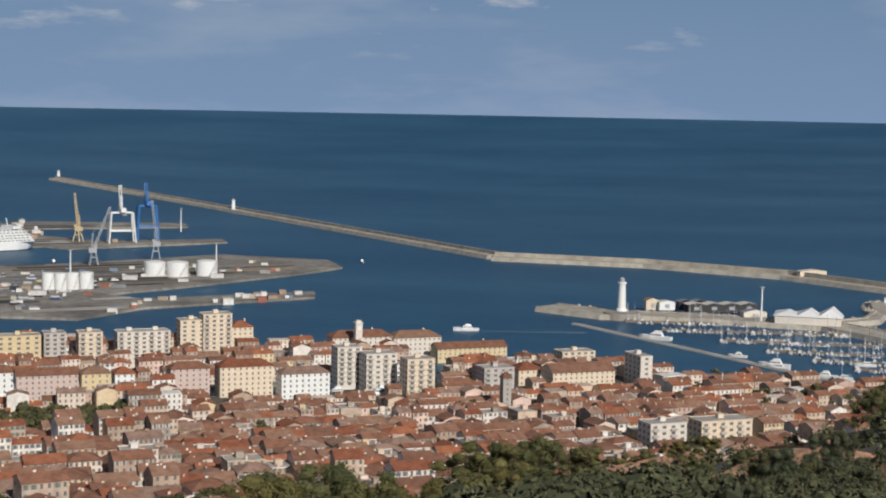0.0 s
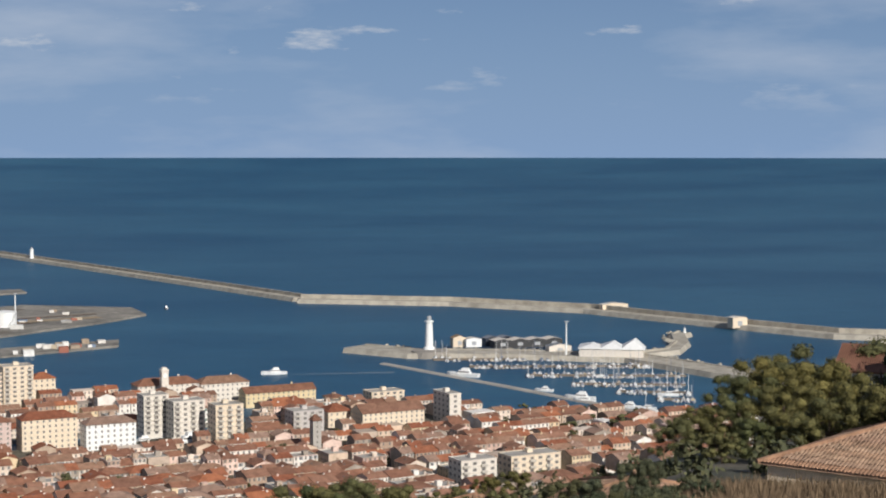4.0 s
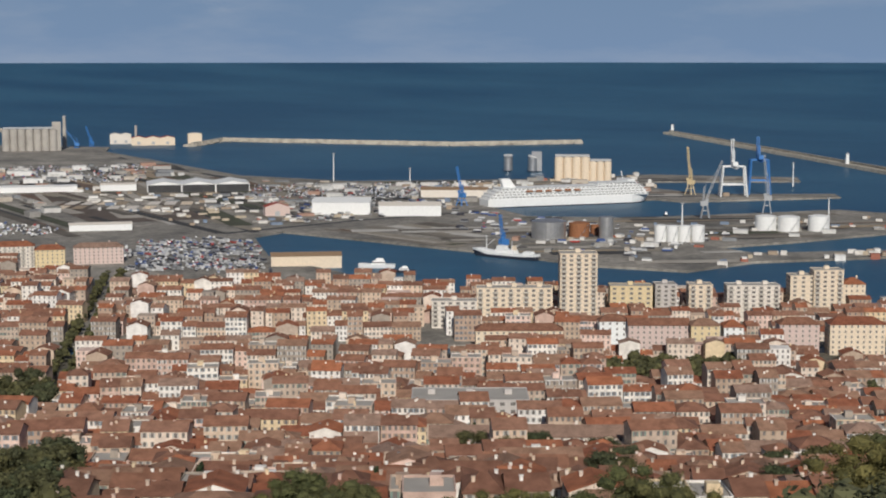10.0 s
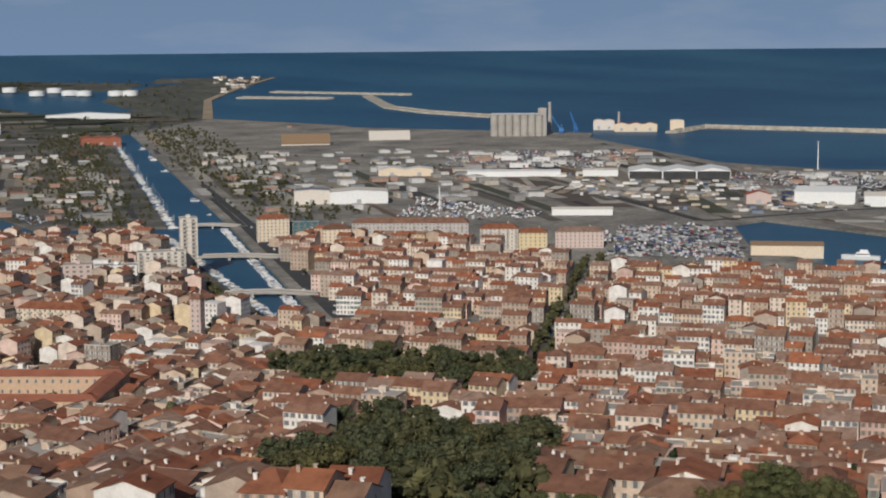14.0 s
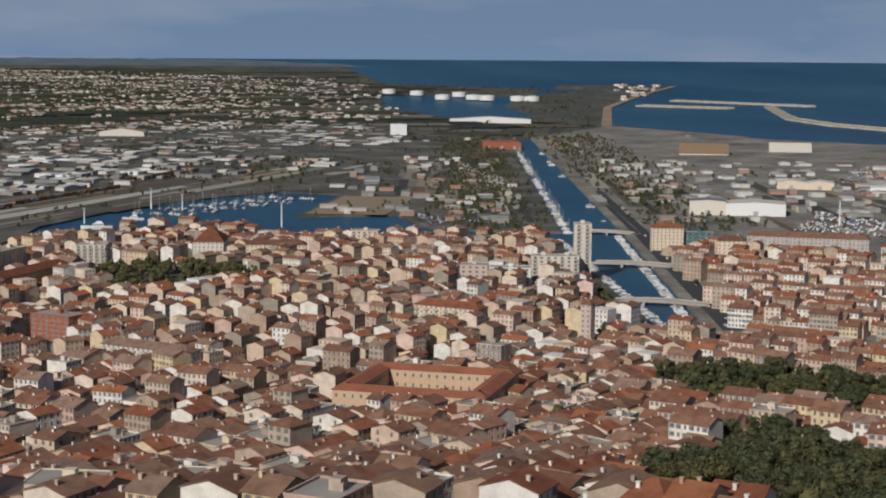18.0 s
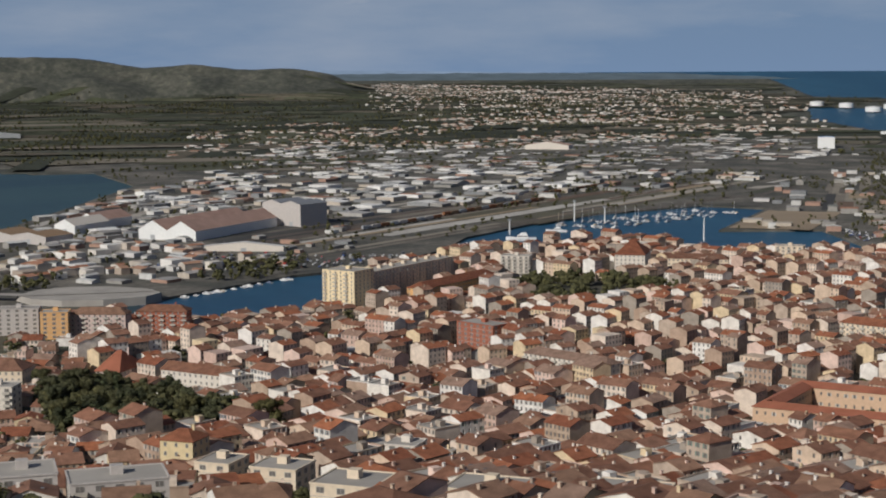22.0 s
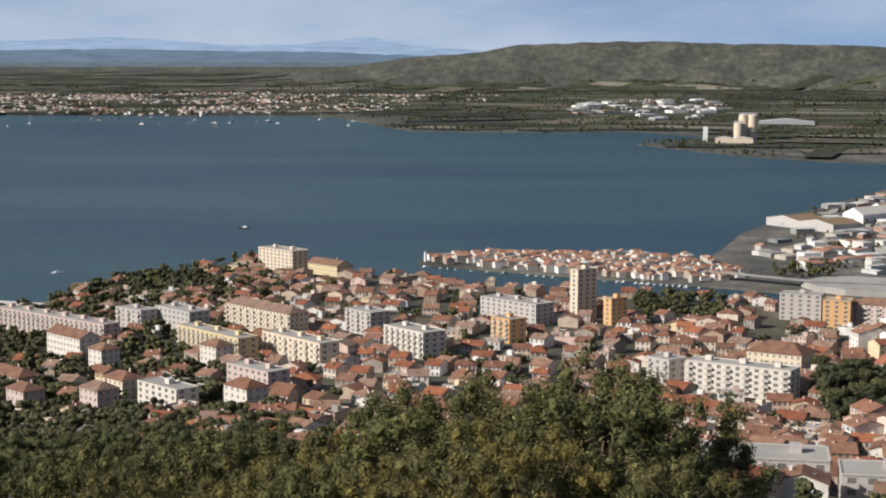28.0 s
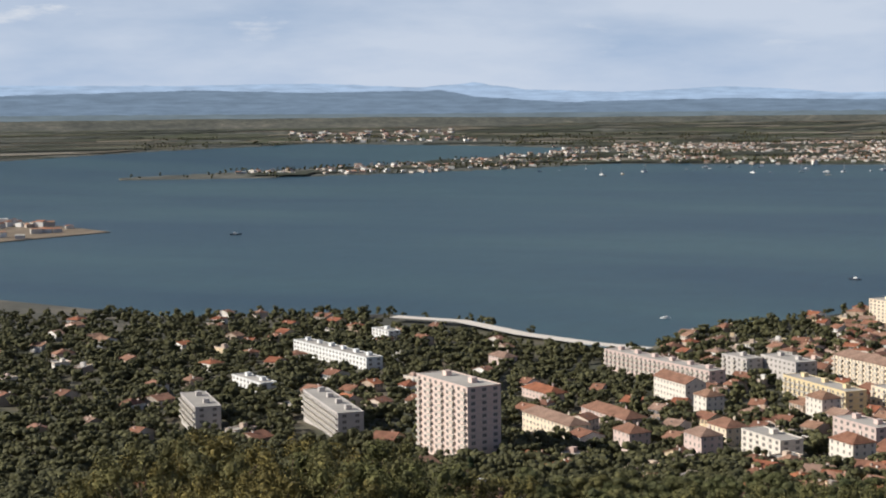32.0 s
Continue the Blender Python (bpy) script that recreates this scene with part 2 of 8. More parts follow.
def add_beam(bm, a, b, w, mat=0, w2=None):
    """A square bar from a to b."""
    a, b = Vector(a), Vector(b)
    d = (b - a).normalized()
    s = d.cross(Vector((0, 0, 1)))
    s = Vector((1, 0, 0)) if s.length < 1e-4 else s.normalized()
    u = s.cross(d)
    w2 = w if w2 is None else w2
    vs = [bm.verts.new(p + (s * i + u * j) * k / 2) for p, k in ((a, w), (b, w2)) for i, j in ((-1, -1), (1, -1), (1, 1), (-1, 1))]
    for q in ((3, 2, 1, 0), (4, 5, 6, 7), (0, 1, 5, 4), (1, 2, 6, 5), (2, 3, 7, 6), (3, 0, 4, 7)):
        bm.faces.new([vs[i] for i in q]).material_index = mat


def add_tube(bm, x, y, z, rings, seg=16, mat=0, cap=True):
    """A turned form: rings are (height, radius)."""
    loops = []
    for h, r in rings:
        loops.append([bm.verts.new((x + r * math.cos(2 * math.pi * i / seg), y + r * math.sin(2 * math.pi * i / seg), z + h)) for i in range(seg)])
    for a, b in zip(loops, loops[1:]):
        for i in range(seg):
            j = (i + 1) % seg
            bm.faces.new((a[i], a[j], b[j], b[i])).material_index = mat
    if cap:
        bm.faces.new(loops[-1]).material_index = mat
        bm.faces.new(loops[0][::-1]).material_index = mat


def reach(d):
    """Ground beyond 2.6 km draws together, so that all of it lies within the lens's reach."""
    return d if d <= 2600 else 2600 + 2300 * (1 - 2600 / d) / (1 - 2600 / 24000)


def bend(x, y, z=0.0):
    """Far ground rises gently to the horizon, each place kept on its own bearing and at its own dip."""
    d = math.hypot(x, y)
    if d <= 2600:
        return Vector((x, y, z))
    d = min(d, 24000)
    a = math.atan2(y, x)
    r = reach(d)
    return Vector((r * math.cos(a), r * math.sin(a), EYE - r * (EYE - z) / d))


def shrink(x, y):
    d = math.hypot(x, y)
    return reach(d) / d if d > 1 else 1.0


def polar(az, d):
    return d * math.cos(radians(az)), d * math.sin(radians(az))


def inside(x, y, poly):
    n, c = len(poly), False
    for i in range(n):
        (x1, y1), (x2, y2) = poly[i], poly[i - 1]
        if (y1 > y) != (y2 > y) and x < (x2 - x1) * (y - y1) / (y2 - y1) + x1:
            c = not c
    return c


# ---- the plan: land, water, hill ----
R_HILL = [0, 30, 60, 100, 150, 200, 300, 400, 500, 600, 700, 800, 900, 1100, 1350]
Z_TOWN = [173, 166, 156, 142, 126, 111, 86, 62, 42, 26, 14, 6, 1, 1, 1]
Z_WEST = [173, 164.5, 154.5, 142, 128, 116, 97, 73, 52, 35, 20, 13, 9, 5, 1]
Z_EAST = [173, 168.5, 163.2, 155.5, 147, 140, 112, 80, 50, 25, 10, 3, 1, 1, 1]


def hill(x, y):
    """Height of the hill's flank."""
    r, az = math.hypot(x, y), math.degrees(math.atan2(y, x))
    if az < -100:
        az += 360
    t, w, e = (float(np.interp(r, R_HILL, z)) for z in (Z_TOWN, Z_WEST, Z_EAST))
    fw = min(max((az - 62) / 30, 0), 1)
    fe = min(max((10 - az) / 26, 0), 1)
    h = t * (1 - fw - fe) + w * fw + e * fe
    return h


def land_z(x, y):
    return max(2.0, hill(x, y))


LAND_A = [(-2500, -1500), (900, -900), (1050, -300), (1085, -140), (1095, -60), (1100, -5), (1012, 8), (742, 700), (1035, 1120), (945, 1150), (880, 1192), (825, 1240), (818, 1345),
          (765, 1366), (640, 1345), (510, 1265), (470, 1190), (402, 1098), (335, 1080), (270, 1100), (200, 1140), (60, 1185), (-40, 1238), (-110, 1285), (-215, 1385), (-300, 1245), (-328, 1100),
          (-402, 1140), (-488, 1205), (-578, 1240), (-745, 1165), (-958, 1218), (-2000, 1100), (-2500, 0)]
LAND_B = [(1042, 20), (1115, 15), (1150, 120), (1130, 240), (1110, 330), (1105, 430), (1190, 545), (1260, 640), (1390, 722), (1440, 716), (1358, 489), (1300, 365),
          (1293, 286), (1370, 247), (1466, 113), (1510, 116), (1429, 258), (1460, 297), (1526, 241), (1667, 141), (1735, 105), (1810, 125), (1852, 246),
          (1770, 335), (1687, 433), (1665, 541), (1760, 620), (1914, 463), (1893, 425), (2014, 262), (2056, 275), (2000, 420), (2060, 500), (2170, 530), (2243, 345), (2304, 360),
          (2290, 560), (2141, 706), (2032, 913), (2070, 1095), (2478, 1570), (2600, 1640), (2540, 2170), (2640, 2680), (2180, 2425), (1115, 1105), (772, 690)]
LAND_D = [(1080, 1155), (2140, 2450), (2600, 3000), (1500, 3200), (420, 2950), (592, 2657), (580, 2335), (316, 1815), (220, 1598), (190, 1480), (164, 1400), (104, 1433), (-21, 1433),
          (-78, 1385), (-74, 1357), (46, 1290), (146, 1240), (222, 1194), (268, 1178), (318, 1204), (450, 1285), (525, 1302), (640, 1402), (700, 1485), (905, 1640), (1105, 1680), (1150, 1610), (958, 1425), (1054, 1380), (1000, 1250)]


def in_land(x, y):
    return inside(x, y, LAND_A) or inside(x, y, LAND_B) or inside(x, y, LAND_D)


def slab(name, poly, top, material, label, bottom=-6.0):
    """A quay-edged sheet of ground, with upright sides down into the water; far corners follow the bend."""
    bm = bmesh.new()
    pts = []
    for i, (x, y) in enumerate(poly):
        x2, y2 = poly[(i + 1) % len(poly)]
        n = max(1, int(math.hypot(x2 - x, y2 - y) / 150))
        pts += [(x + (x2 - x) * k / n, y + (y2 - y) * k / n) for k in range(n)]
    up = [bm.verts.new(bend(x, y, top)) for x, y in pts]
    dn = [bm.verts.new(bend(x, y, bottom)) for x, y in pts]
    for tri in tessellate_polygon([[Vector((x, y, 0)) for x, y in pts]]):
        bm.faces.new([up[k] for k in tri])
    for i in range(len(pts)):
        j = (i + 1) % len(pts)
        bm.faces.new((up[j], up[i], dn[i], dn[j]))
    bmesh.ops.recalc_face_normals(bm, faces=bm.faces)
    return tagged(part(name, bm, material), label, "ground", kind="structure")


# the sea: one sheet to the horizon
def sea():
    bm = bmesh.new()
    ds = [5, 300, 700, 1200, 1800, 2400] + [2600 * (24000 / 2600) ** (i / 26) for i in range(27)]
    rings = []
    for d in ds:
        rings.append([bm.verts.new(bend(*polar(a, d), 0)) for a in range(0, 360, 2)])
    for a, b in zip(rings, rings[1:]):
        for i in range(180):
            bm.faces.new((a[i], b[i], b[(i + 1) % 180], a[(i + 1) % 180]))
    return tagged(part("water", bm, M_WATER), "deep blue sea and lagoon water with faint ripples", "water", kind="structure")


M_TOWN = yard_mat("street asphalt, yards and gardens", [(0.32, (0.05, 0.052, 0.035)), (0.46, (0.085, 0.082, 0.062)), (0.58, (0.13, 0.115, 0.085)), (0.72, (0.2, 0.17, 0.125))])
sea()


def lagoon():
    """The shallow lagoon behind the town, greener than the sea."""
    bm = bmesh.new()
    ds = [1130, 1300, 1600, 2000, 2400] + [2600 * (7600 / 2600) ** (i / 16) for i in range(17)]
    rows = [[bm.verts.new(bend(*polar(a, d), 0.4 if d < 2600 else 0.3)) for a in range(76, 142, 2)] for d in ds]
    for a, b in zip(rows, rows[1:]):
        for i in range(len(a) - 1):
            bm.faces.new((a[i], b[i], b[i + 1], a[i + 1]))
    return tagged(part("water_lagoon", bm, M_LAGOON), "blue-green lagoon water with faint wind streaks", "water", kind="structure")


lagoon()
slab("ground", LAND_A, 2.0, M_TOWN, "ground of the old town at the foot of the hill")
slab("ground_harbour", LAND_B, 2.0, M_PORT, "grey-brown concrete harbour quays and goods yards")
slab("ground_north", LAND_D, 2.0, M_YARD, "flat ground of the railway yards and trading estates")


M_SLOPE = yard_mat("scrubby hillside soil", [(0.32, (0.045, 0.05, 0.028)), (0.46, (0.075, 0.075, 0.045)), (0.58, (0.13, 0.11, 0.07)), (0.72, (0.22, 0.17, 0.115))])


def hillside():
    bm = bmesh.new()
    azs = [-75 + 0.75 * i for i in range(301)]
    rs = [1.5, 8, 16, 24, 32, 40, 50, 60, 72, 85] + [100 + 14 * i for i in range(92)]
    rows = []
    for r in rs:
        row = []
        for a in azs:
            x, y = polar(a, r)
            z = hill(x, y)
            if z > 2:
                z += 1.5 * noise.noise((x * 0.02, y * 0.02, 0)) * min(1, (z - 2) / 10)
            row.append(bm.verts.new((x, y, z if z > 1.2 and (r < 800 or inside(x, y, LAND_A)) else -4)))
        rows.append(row)
    for a, b in zip(rows, rows[1:]):
        for i in range(len(azs) - 1):
            bm.faces.new((a[i], b[i], b[i + 1], a[i + 1]))
    return tagged(part("hillside", bm, M_SLOPE), "dry brown flank of the hill under scrub and houses", "hillside", kind="structure")


hillside()


# ---- far ground ----
FAR_COAST = [(2540, 2170), (2640, 2680), (3521, 3561), (5807, 5443), (5500, 5900), (3300, 3800), (2885, 3188), (2618, 3224), (2985, 3960), (3659, 4885), (4051, 4476),
             (4500, 4900), (4849, 5041), (4769, 6321), (8340, 11667), (12000, 20000), (-16000, 18000), (-14000, 6000), (-3422, 4371), (-3526, 5344), (-3401, 6536),
             (-2595, 6282), (-2055, 5984), (-1900, 5400), (-2050, 4300), (-2330, 3430), (-2248, 3313), (-2018, 3413), (-1739, 3767), (-1553, 4070), (-1393, 4489),
             (-616, 4468), (-450, 4362), (-235, 3660), (-18, 3580), (262, 3640), (399, 3440), (227, 3150), (392, 2790), (504, 2660), (592, 2640), (592, 2600), (1200, 2300), (2100, 2400)]
SPIT = [(-1380, 1757), (-1337, 1944), (-1657, 2112), (-2300, 2100), (-2000, 1600)]
RIDGE_AZ = [60, 66, 68.4, 69.4, 70.7, 72.5, 74.1, 75.7, 77.4, 80.3, 83, 85.9, 89.9, 91.2, 93.7, 96.4, 100]
RIDGE_Z = [0, 0, 30, 103, 137, 133, 163, 143, 196, 209, 216, 228, 206, 163, 130, 62, 10]
BACK_AZ = [60, 88, 93.6, 94.8, 97, 99.7, 103, 109, 112, 113.2, 117.6, 121.5, 128, 140]
BACK_Z = [15, 30, 60, 60, 60, 60, 60, 60, 70, 80, 80, 80, 80, 80]


def far_height(x, y):
    az, d = math.degrees(math.atan2(y, x)), math.hypot(x, y)
    h = 1.5
    up = max(0, 1 - abs(d - 9600) / 1900) ** 0.8
    h += float(np.interp(az, RIDGE_AZ, RIDGE_Z)) * up * (1 + (0.03 + 0.6 * (1 - up)) * noise.noise((az * 0.55, d * 0.0012, 3)) + 0.03 * noise.noise((az * 1.8, d * 0.003, 6)))
    h += float(np.interp(az, BACK_AZ, BACK_Z)) * min(max((d - 9000) / 7000, 0), 1) * (1 + 0.1 * noise.noise((az * 0.7, d * 0.0004, 7)))
    return h


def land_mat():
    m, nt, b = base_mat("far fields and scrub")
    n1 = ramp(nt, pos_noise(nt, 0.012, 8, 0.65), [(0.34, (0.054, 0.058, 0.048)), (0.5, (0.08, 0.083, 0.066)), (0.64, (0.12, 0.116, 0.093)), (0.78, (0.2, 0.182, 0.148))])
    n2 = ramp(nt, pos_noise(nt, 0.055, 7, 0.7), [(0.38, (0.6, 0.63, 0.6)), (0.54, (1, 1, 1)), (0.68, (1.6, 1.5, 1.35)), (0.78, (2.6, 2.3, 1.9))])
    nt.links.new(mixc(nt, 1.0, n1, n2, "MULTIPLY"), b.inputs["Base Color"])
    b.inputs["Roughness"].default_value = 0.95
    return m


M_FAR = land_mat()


def far_ground():
    vs, fs, ix = [], [], {}
    azs = [20 + 0.12 * i for i in range(950)]
    ds = [2580 * (14000 / 2580) ** (i / 130) for i in range(131)]
    for i, d in enumerate(ds):
        for j, a in enumerate(azs):
            x, y = polar(a, d)
            land = inside(x, y, FAR_COAST)
            ix[i, j] = land
            vs.append(bend(x, y, far_height(x, y) if land else -3.0 - d * 0.0006))
    n = len(azs)
    for i in range(len(ds) - 1):
        for j in range(n - 1):
            if ix[i, j] or ix[i + 1, j] or ix[i, j + 1] or ix[i + 1, j + 1]:
                fs.append((i * n + j, i * n + j + 1, (i + 1) * n + j + 1, (i + 1) * n + j))
    me = bpy.data.meshes.new("ground_far")
    me.from_pydata(vs, [], fs)
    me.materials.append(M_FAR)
    for p in me.polygons:
        p.use_smooth = True
    ob = new("ground_far", me)
    return tagged(ob, "far plain of scrub and fields rising to wooded hills", "ground", kind="structure")


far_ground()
slab("ground_spit", SPIT, 1.5, M_SOIL, "low spit with houses in the lagoon")

# ---- houses ----
U = Vector((0.36, -0.933, 0))      # along the old canal
N = Vector((0.933, 0.36, 0))       # away from the hill
GRID = math.degrees(math.atan2(U.y, U.x))


def facade(bm, p0, p1, z0, z1, cols, storeys, wz=1.7, ww=1.05, glass=2, shut=3, shutters=0.5, rng=random, ground_doors=True):
    """An upright wall from p0 to p1 with set-back windows, seen from its right-hand side; shutters fold open beside some."""
    p0, p1 = Vector(p0), Vector(p1)
    d = p1 - p0
    L = d.length
    d.normalize()
    out = Vector((d.y, -d.x, 0))
    def P(s, z, o=0.0):
        return bm.verts.new((p0.x + d.x * s + out.x * o, p0.y + d.y * s + out.y * o, z))
    def quad(a, b, c, e, m=0):
        bm.faces.new((a, b, c, e)).material_index = m
    if cols == 0 or L < 2:
        quad(P(0, z0), P(L, z0), P(L, z1), P(0, z1))
        return
    sh = (z1 - max(z0, 0)) / storeys
    xs = [L * (i + 0.5) / cols for i in range(cols)]
    ww = min(ww, L / cols * 0.5)
    base = max(z0, 0)
    if z0 < base:
        quad(P(0, z0), P(L, z0), P(L, base), P(0, base))
    for k in range(storeys):
        a = base + k * sh
        b0, b1 = a + sh * 0.28, a + sh * 0.28 + min(wz, sh * 0.58)
        quad(P(0, a), P(L, a), P(L, b0), P(0, b0))
        quad(P(0, b1), P(L, b1), P(L, a + sh), P(0, a + sh))
        last = 0.0
        for x in xs:
            l, r = x - ww / 2, x + ww / 2
            quad(P(last, b0), P(l, b0), P(l, b1), P(last, b1))
            q = 0.22
            quad(P(l, b0, -q), P(r, b0, -q), P(r, b1, -q), P(l, b1, -q), glass)
            quad(P(l, b0), P(r, b0), P(r, b0, -q), P(l, b0, -q))
            quad(P(l, b1, -q), P(r, b1, -q), P(r, b1), P(l, b1))
            quad(P(l, b0), P(l, b0, -q), P(l, b1, -q), P(l, b1))
            quad(P(r, b0, -q), P(r, b0), P(r, b1), P(r, b1, -q))
            if rng.random() < shutters:
                quad(P(l - ww * 0.5, b0, 0.12), P(l, b0), P(l, b1), P(l - ww * 0.5, b1, 0.12), shut)
                quad(P(r, b0), P(r + ww * 0.5, b0, 0.12), P(r + ww * 0.5, b1, 0.12), P(r, b1), shut)
            last = r
        quad(P(last, b0), P(L, b0), P(L, b1), P(last, b1))


def gable_roof(bm, w, d, z, rise, over=0.4, hip=0.0, thick=0.22):
    """Two slopes, ridge along x; hip draws the ridge's ends in."""
    x, y = w / 2 + over, d / 2 + over
    lo = z - over * rise / (d / 2)
    for dz in (thick, 0.0):
        e = [bm.verts.new(p) for p in ((-x, -y, lo + dz), (x, -y, lo + dz), (x, y, lo + dz), (-x, y, lo + dz), (-x + hip, 0, z + rise + dz), (x - hip, 0, z + rise + dz))]
        fs = [(0, 1, 5, 4), (2, 3, 4, 5), (1, 2, 5), (3, 0, 4)]
        if hip == 0 and dz:
            fs = fs[:2]
        for f in fs:
            q = [e[i] for i in f]
            if not dz:
                q.reverse()
            if hip == 0 and not dz and len(f) == 3:
                continue
            bm.faces.new(q)
        if dz:
            top = e
    for i, j in ((0, 1), (1, 2), (2, 3), (3, 0)) if hip else ((0, 1), (2, 3)):
        bm.faces.new((e[i], e[j], top[j], top[i]))
    if not hip:
        for i, j in ((1, 5), (5, 2), (3, 4), (4, 0)):
            bm.faces.new((e[i], e[j], top[j], top[i]))


CHIMNEYS = {}


def house_meshes(w, d, storeys, kind, seed, side_cols=0):
    """Wall and roof meshes of one town house, its front towards -y, footings below z = 0."""
    rng = random.Random(seed)
    h = storeys * rng.uniform(2.9, 3.2)
    bm = bmesh.new()
    cols = max(2, round(w / rng.uniform(2.3, 3.0)))
    x, y = w / 2, d / 2
    facade(bm, (-x, -y, 0), (x, -y, 0), -9, h, cols, storeys, rng=rng)
    facade(bm, (x, y, 0), (-x, y, 0), -9, h, cols, storeys, rng=rng)
    facade(bm, (x, -y, 0), (x, y, 0), -9, h, side_cols, storeys, rng=rng)
    facade(bm, (-x, y, 0), (-x, -y, 0), -9, h, side_cols, storeys, rng=rng)
    rise = d / 2 * rng.uniform(0.3, 0.4)
    rb, cb = bmesh.new(), bmesh.new()
    if kind == "flat":
        bm.faces.new([bm.verts.new(p) for p in ((-x, -y, h - 0.5), (x, -y, h - 0.5), (x, y, h - 0.5), (-x, y, h - 0.5))]).material_index = 4
        for a, b in (((-x, -y), (x, -y)), ((x, -y), (x, y)), ((x, y), (-x, y)), ((-x, y), (-x, -y))):
            add_beam(bm, (*a, h - 0.1), (*b, h - 0.1), 0.35)
        add_box(rb, rng.uniform(-x, x) * 0.5, rng.uniform(-y, y) * 0.4, h - 0.5, 3.0, 2.6, 2.4, 1)
        add_box(rb, rng.uniform(-x, x) * 0.5, y * 0.5, h - 0.5, 0.8, 0.8, 1.6, 1)
    else:
        if kind == "gable":
            for s in (-1, 1):
                v = [bm.verts.new((s * x, -y * s, h)), bm.verts.new((s * x, y * s, h)), bm.verts.new((s * x, 0, h + rise))]
                bm.faces.new(v)
        gable_roof(rb, w, d, h, rise, hip=0 if kind == "gable" else min(w, d) * 0.45)
        chims = []
        for _ in range(rng.choice((1, 1, 2))):
            cx, cy = rng.uniform(-x, x) * 0.75, rng.choice((-1, 1)) * y * rng.uniform(0.1, 0.5)
            zc = h + rise * (1 - abs(cy) / y) - 0.3
            add_box(cb, cx, cy, zc, 0.9, 0.6, 1.5, 1)
            add_box(cb, cx, cy, zc + 1.5, 1.05, 0.75, 0.12, 0)
            chims.append((cx, cy, zc))
        if rng.random() < 0.4:
            sx, sy = rng.uniform(-x, x) * 0.5, -y * 0.45
            zs = h + rise * (1 - abs(sy) / y)
            add_box(rb, sx, sy, zs - 0.1, 1.0, 1.0, 0.45, 2)
    bmesh.ops.remove_doubles(bm, verts=bm.verts, dist=0.004)
    mw, mr, mc = bpy.data.meshes.new("wall"), bpy.data.meshes.new("roof"), bpy.data.meshes.new("chimney")
    bm.to_mesh(mw), rb.to_mesh(mr), cb.to_mesh(mc)
    bm.free(), rb.free(), cb.free()
    for m in (M_WALL, M_WALL, M_GLASS, M_SHUT, M_CONC):
        mw.materials.append(m)
    for m in (M_ROOF, M_WALL, M_GLASS):
        mr.materials.append(m), mc.materials.append(m)
    CHIMNEYS[mc.name] = [] if kind == "flat" else chims
    return mw, mr, mc, h


def mesh_arrays(me):
    co = np.empty(len(me.vertices) * 3)
    me.vertices.foreach_get("co", co)
    li = np.empty(len(me.loops), dtype=np.int64)
    me.loops.foreach_get("vertex_index", li)
    n = len(me.polygons)
    ls, lt, mi = np.empty(n, dtype=np.int64), np.empty(n, dtype=np.int64), np.empty(n, dtype=np.int64)
    me.polygons.foreach_get("loop_start", ls), me.polygons.foreach_get("loop_total", lt), me.polygons.foreach_get("material_index", mi)
    return co.reshape(-1, 3), li, ls, lt, mi


def joined(name, pieces, mats, label, category):
    """One mesh out of many placed copies: pieces are (arrays of a mesh, 4x4 pose, what is added to its material slots)."""
    cs, lis, lss, lts, mis = [], [], [], [], []
    nv = nl = 0
    for (co, li, ls, lt, mi), m, slot in pieces:
        m = np.array(m)
        cs.append(co @ m[:3, :3].T + m[:3, 3])
        lis.append(li + nv), lss.append(ls + nl), lts.append(lt), mis.append(mi + slot)
        nv += len(co)
        nl += len(li)
    me = bpy.data.meshes.new(name)
    co, li, ls, lt, mi = (np.concatenate(a) for a in (cs, lis, lss, lts, mis))
    me.vertices.add(nv), me.loops.add(nl), me.polygons.add(len(ls))
    me.vertices.foreach_set("co", co.ravel())
    me.loops.foreach_set("vertex_index", li.astype(np.int32))
    me.polygons.foreach_set("loop_start", ls.astype(np.int32))
    for m in mats:
        me.materials.append(m)
    me.polygons.foreach_set("material_index", mi.astype(np.int32))
    me.update(calc_edges=True)
    me.shade_flat()
    return tagged(new(name, me), label, category, kind="stuff")


VARIANTS = []
for i in range(44):
    rr = random.Random(100 + i)
    kind = "flat" if i % 7 == 5 else ("hip" if i % 6 == 1 else "gable")
    w = 7 + 1.0 * (i % 11) + rr.uniform(-0.3, 0.3)
    VARIANTS.append((w, *house_meshes(w, rr.uniform(11, 14.5), rr.choice((2, 3, 3, 4, 5) if w > 8.5 else (2, 3, 3)), kind, i, rr.choice((0, 0, 0, 2))), kind))
ARRAYS = [tuple(mesh_arrays(m) for m in v[1:4]) for v in VARIANTS]
MIDDLE = []
LOWEST = [v for v in VARIANTS if v[4] < 7]
LOWER = [v for v in VARIANTS if v[4] < 10.5]
SHORT = [v for v in VARIANTS if 8 < v[0] < 14.2 and v[5] != "hip" and v[4] < 13.5]

sb = bmesh.new()
add_tube(sb, 0, 0, -0.3, [(0, 0.55), (1.8, 0.55), (1.8, 0.68), (1.95, 0.68)], 4)
sb.transform(Matrix.Rotation(radians(45), 4, "Z"))
STACK = bpy.data.meshes.new("chimney")
sb.to_mesh(STACK)
sb.free()
STACK.materials.append(M_WALL)

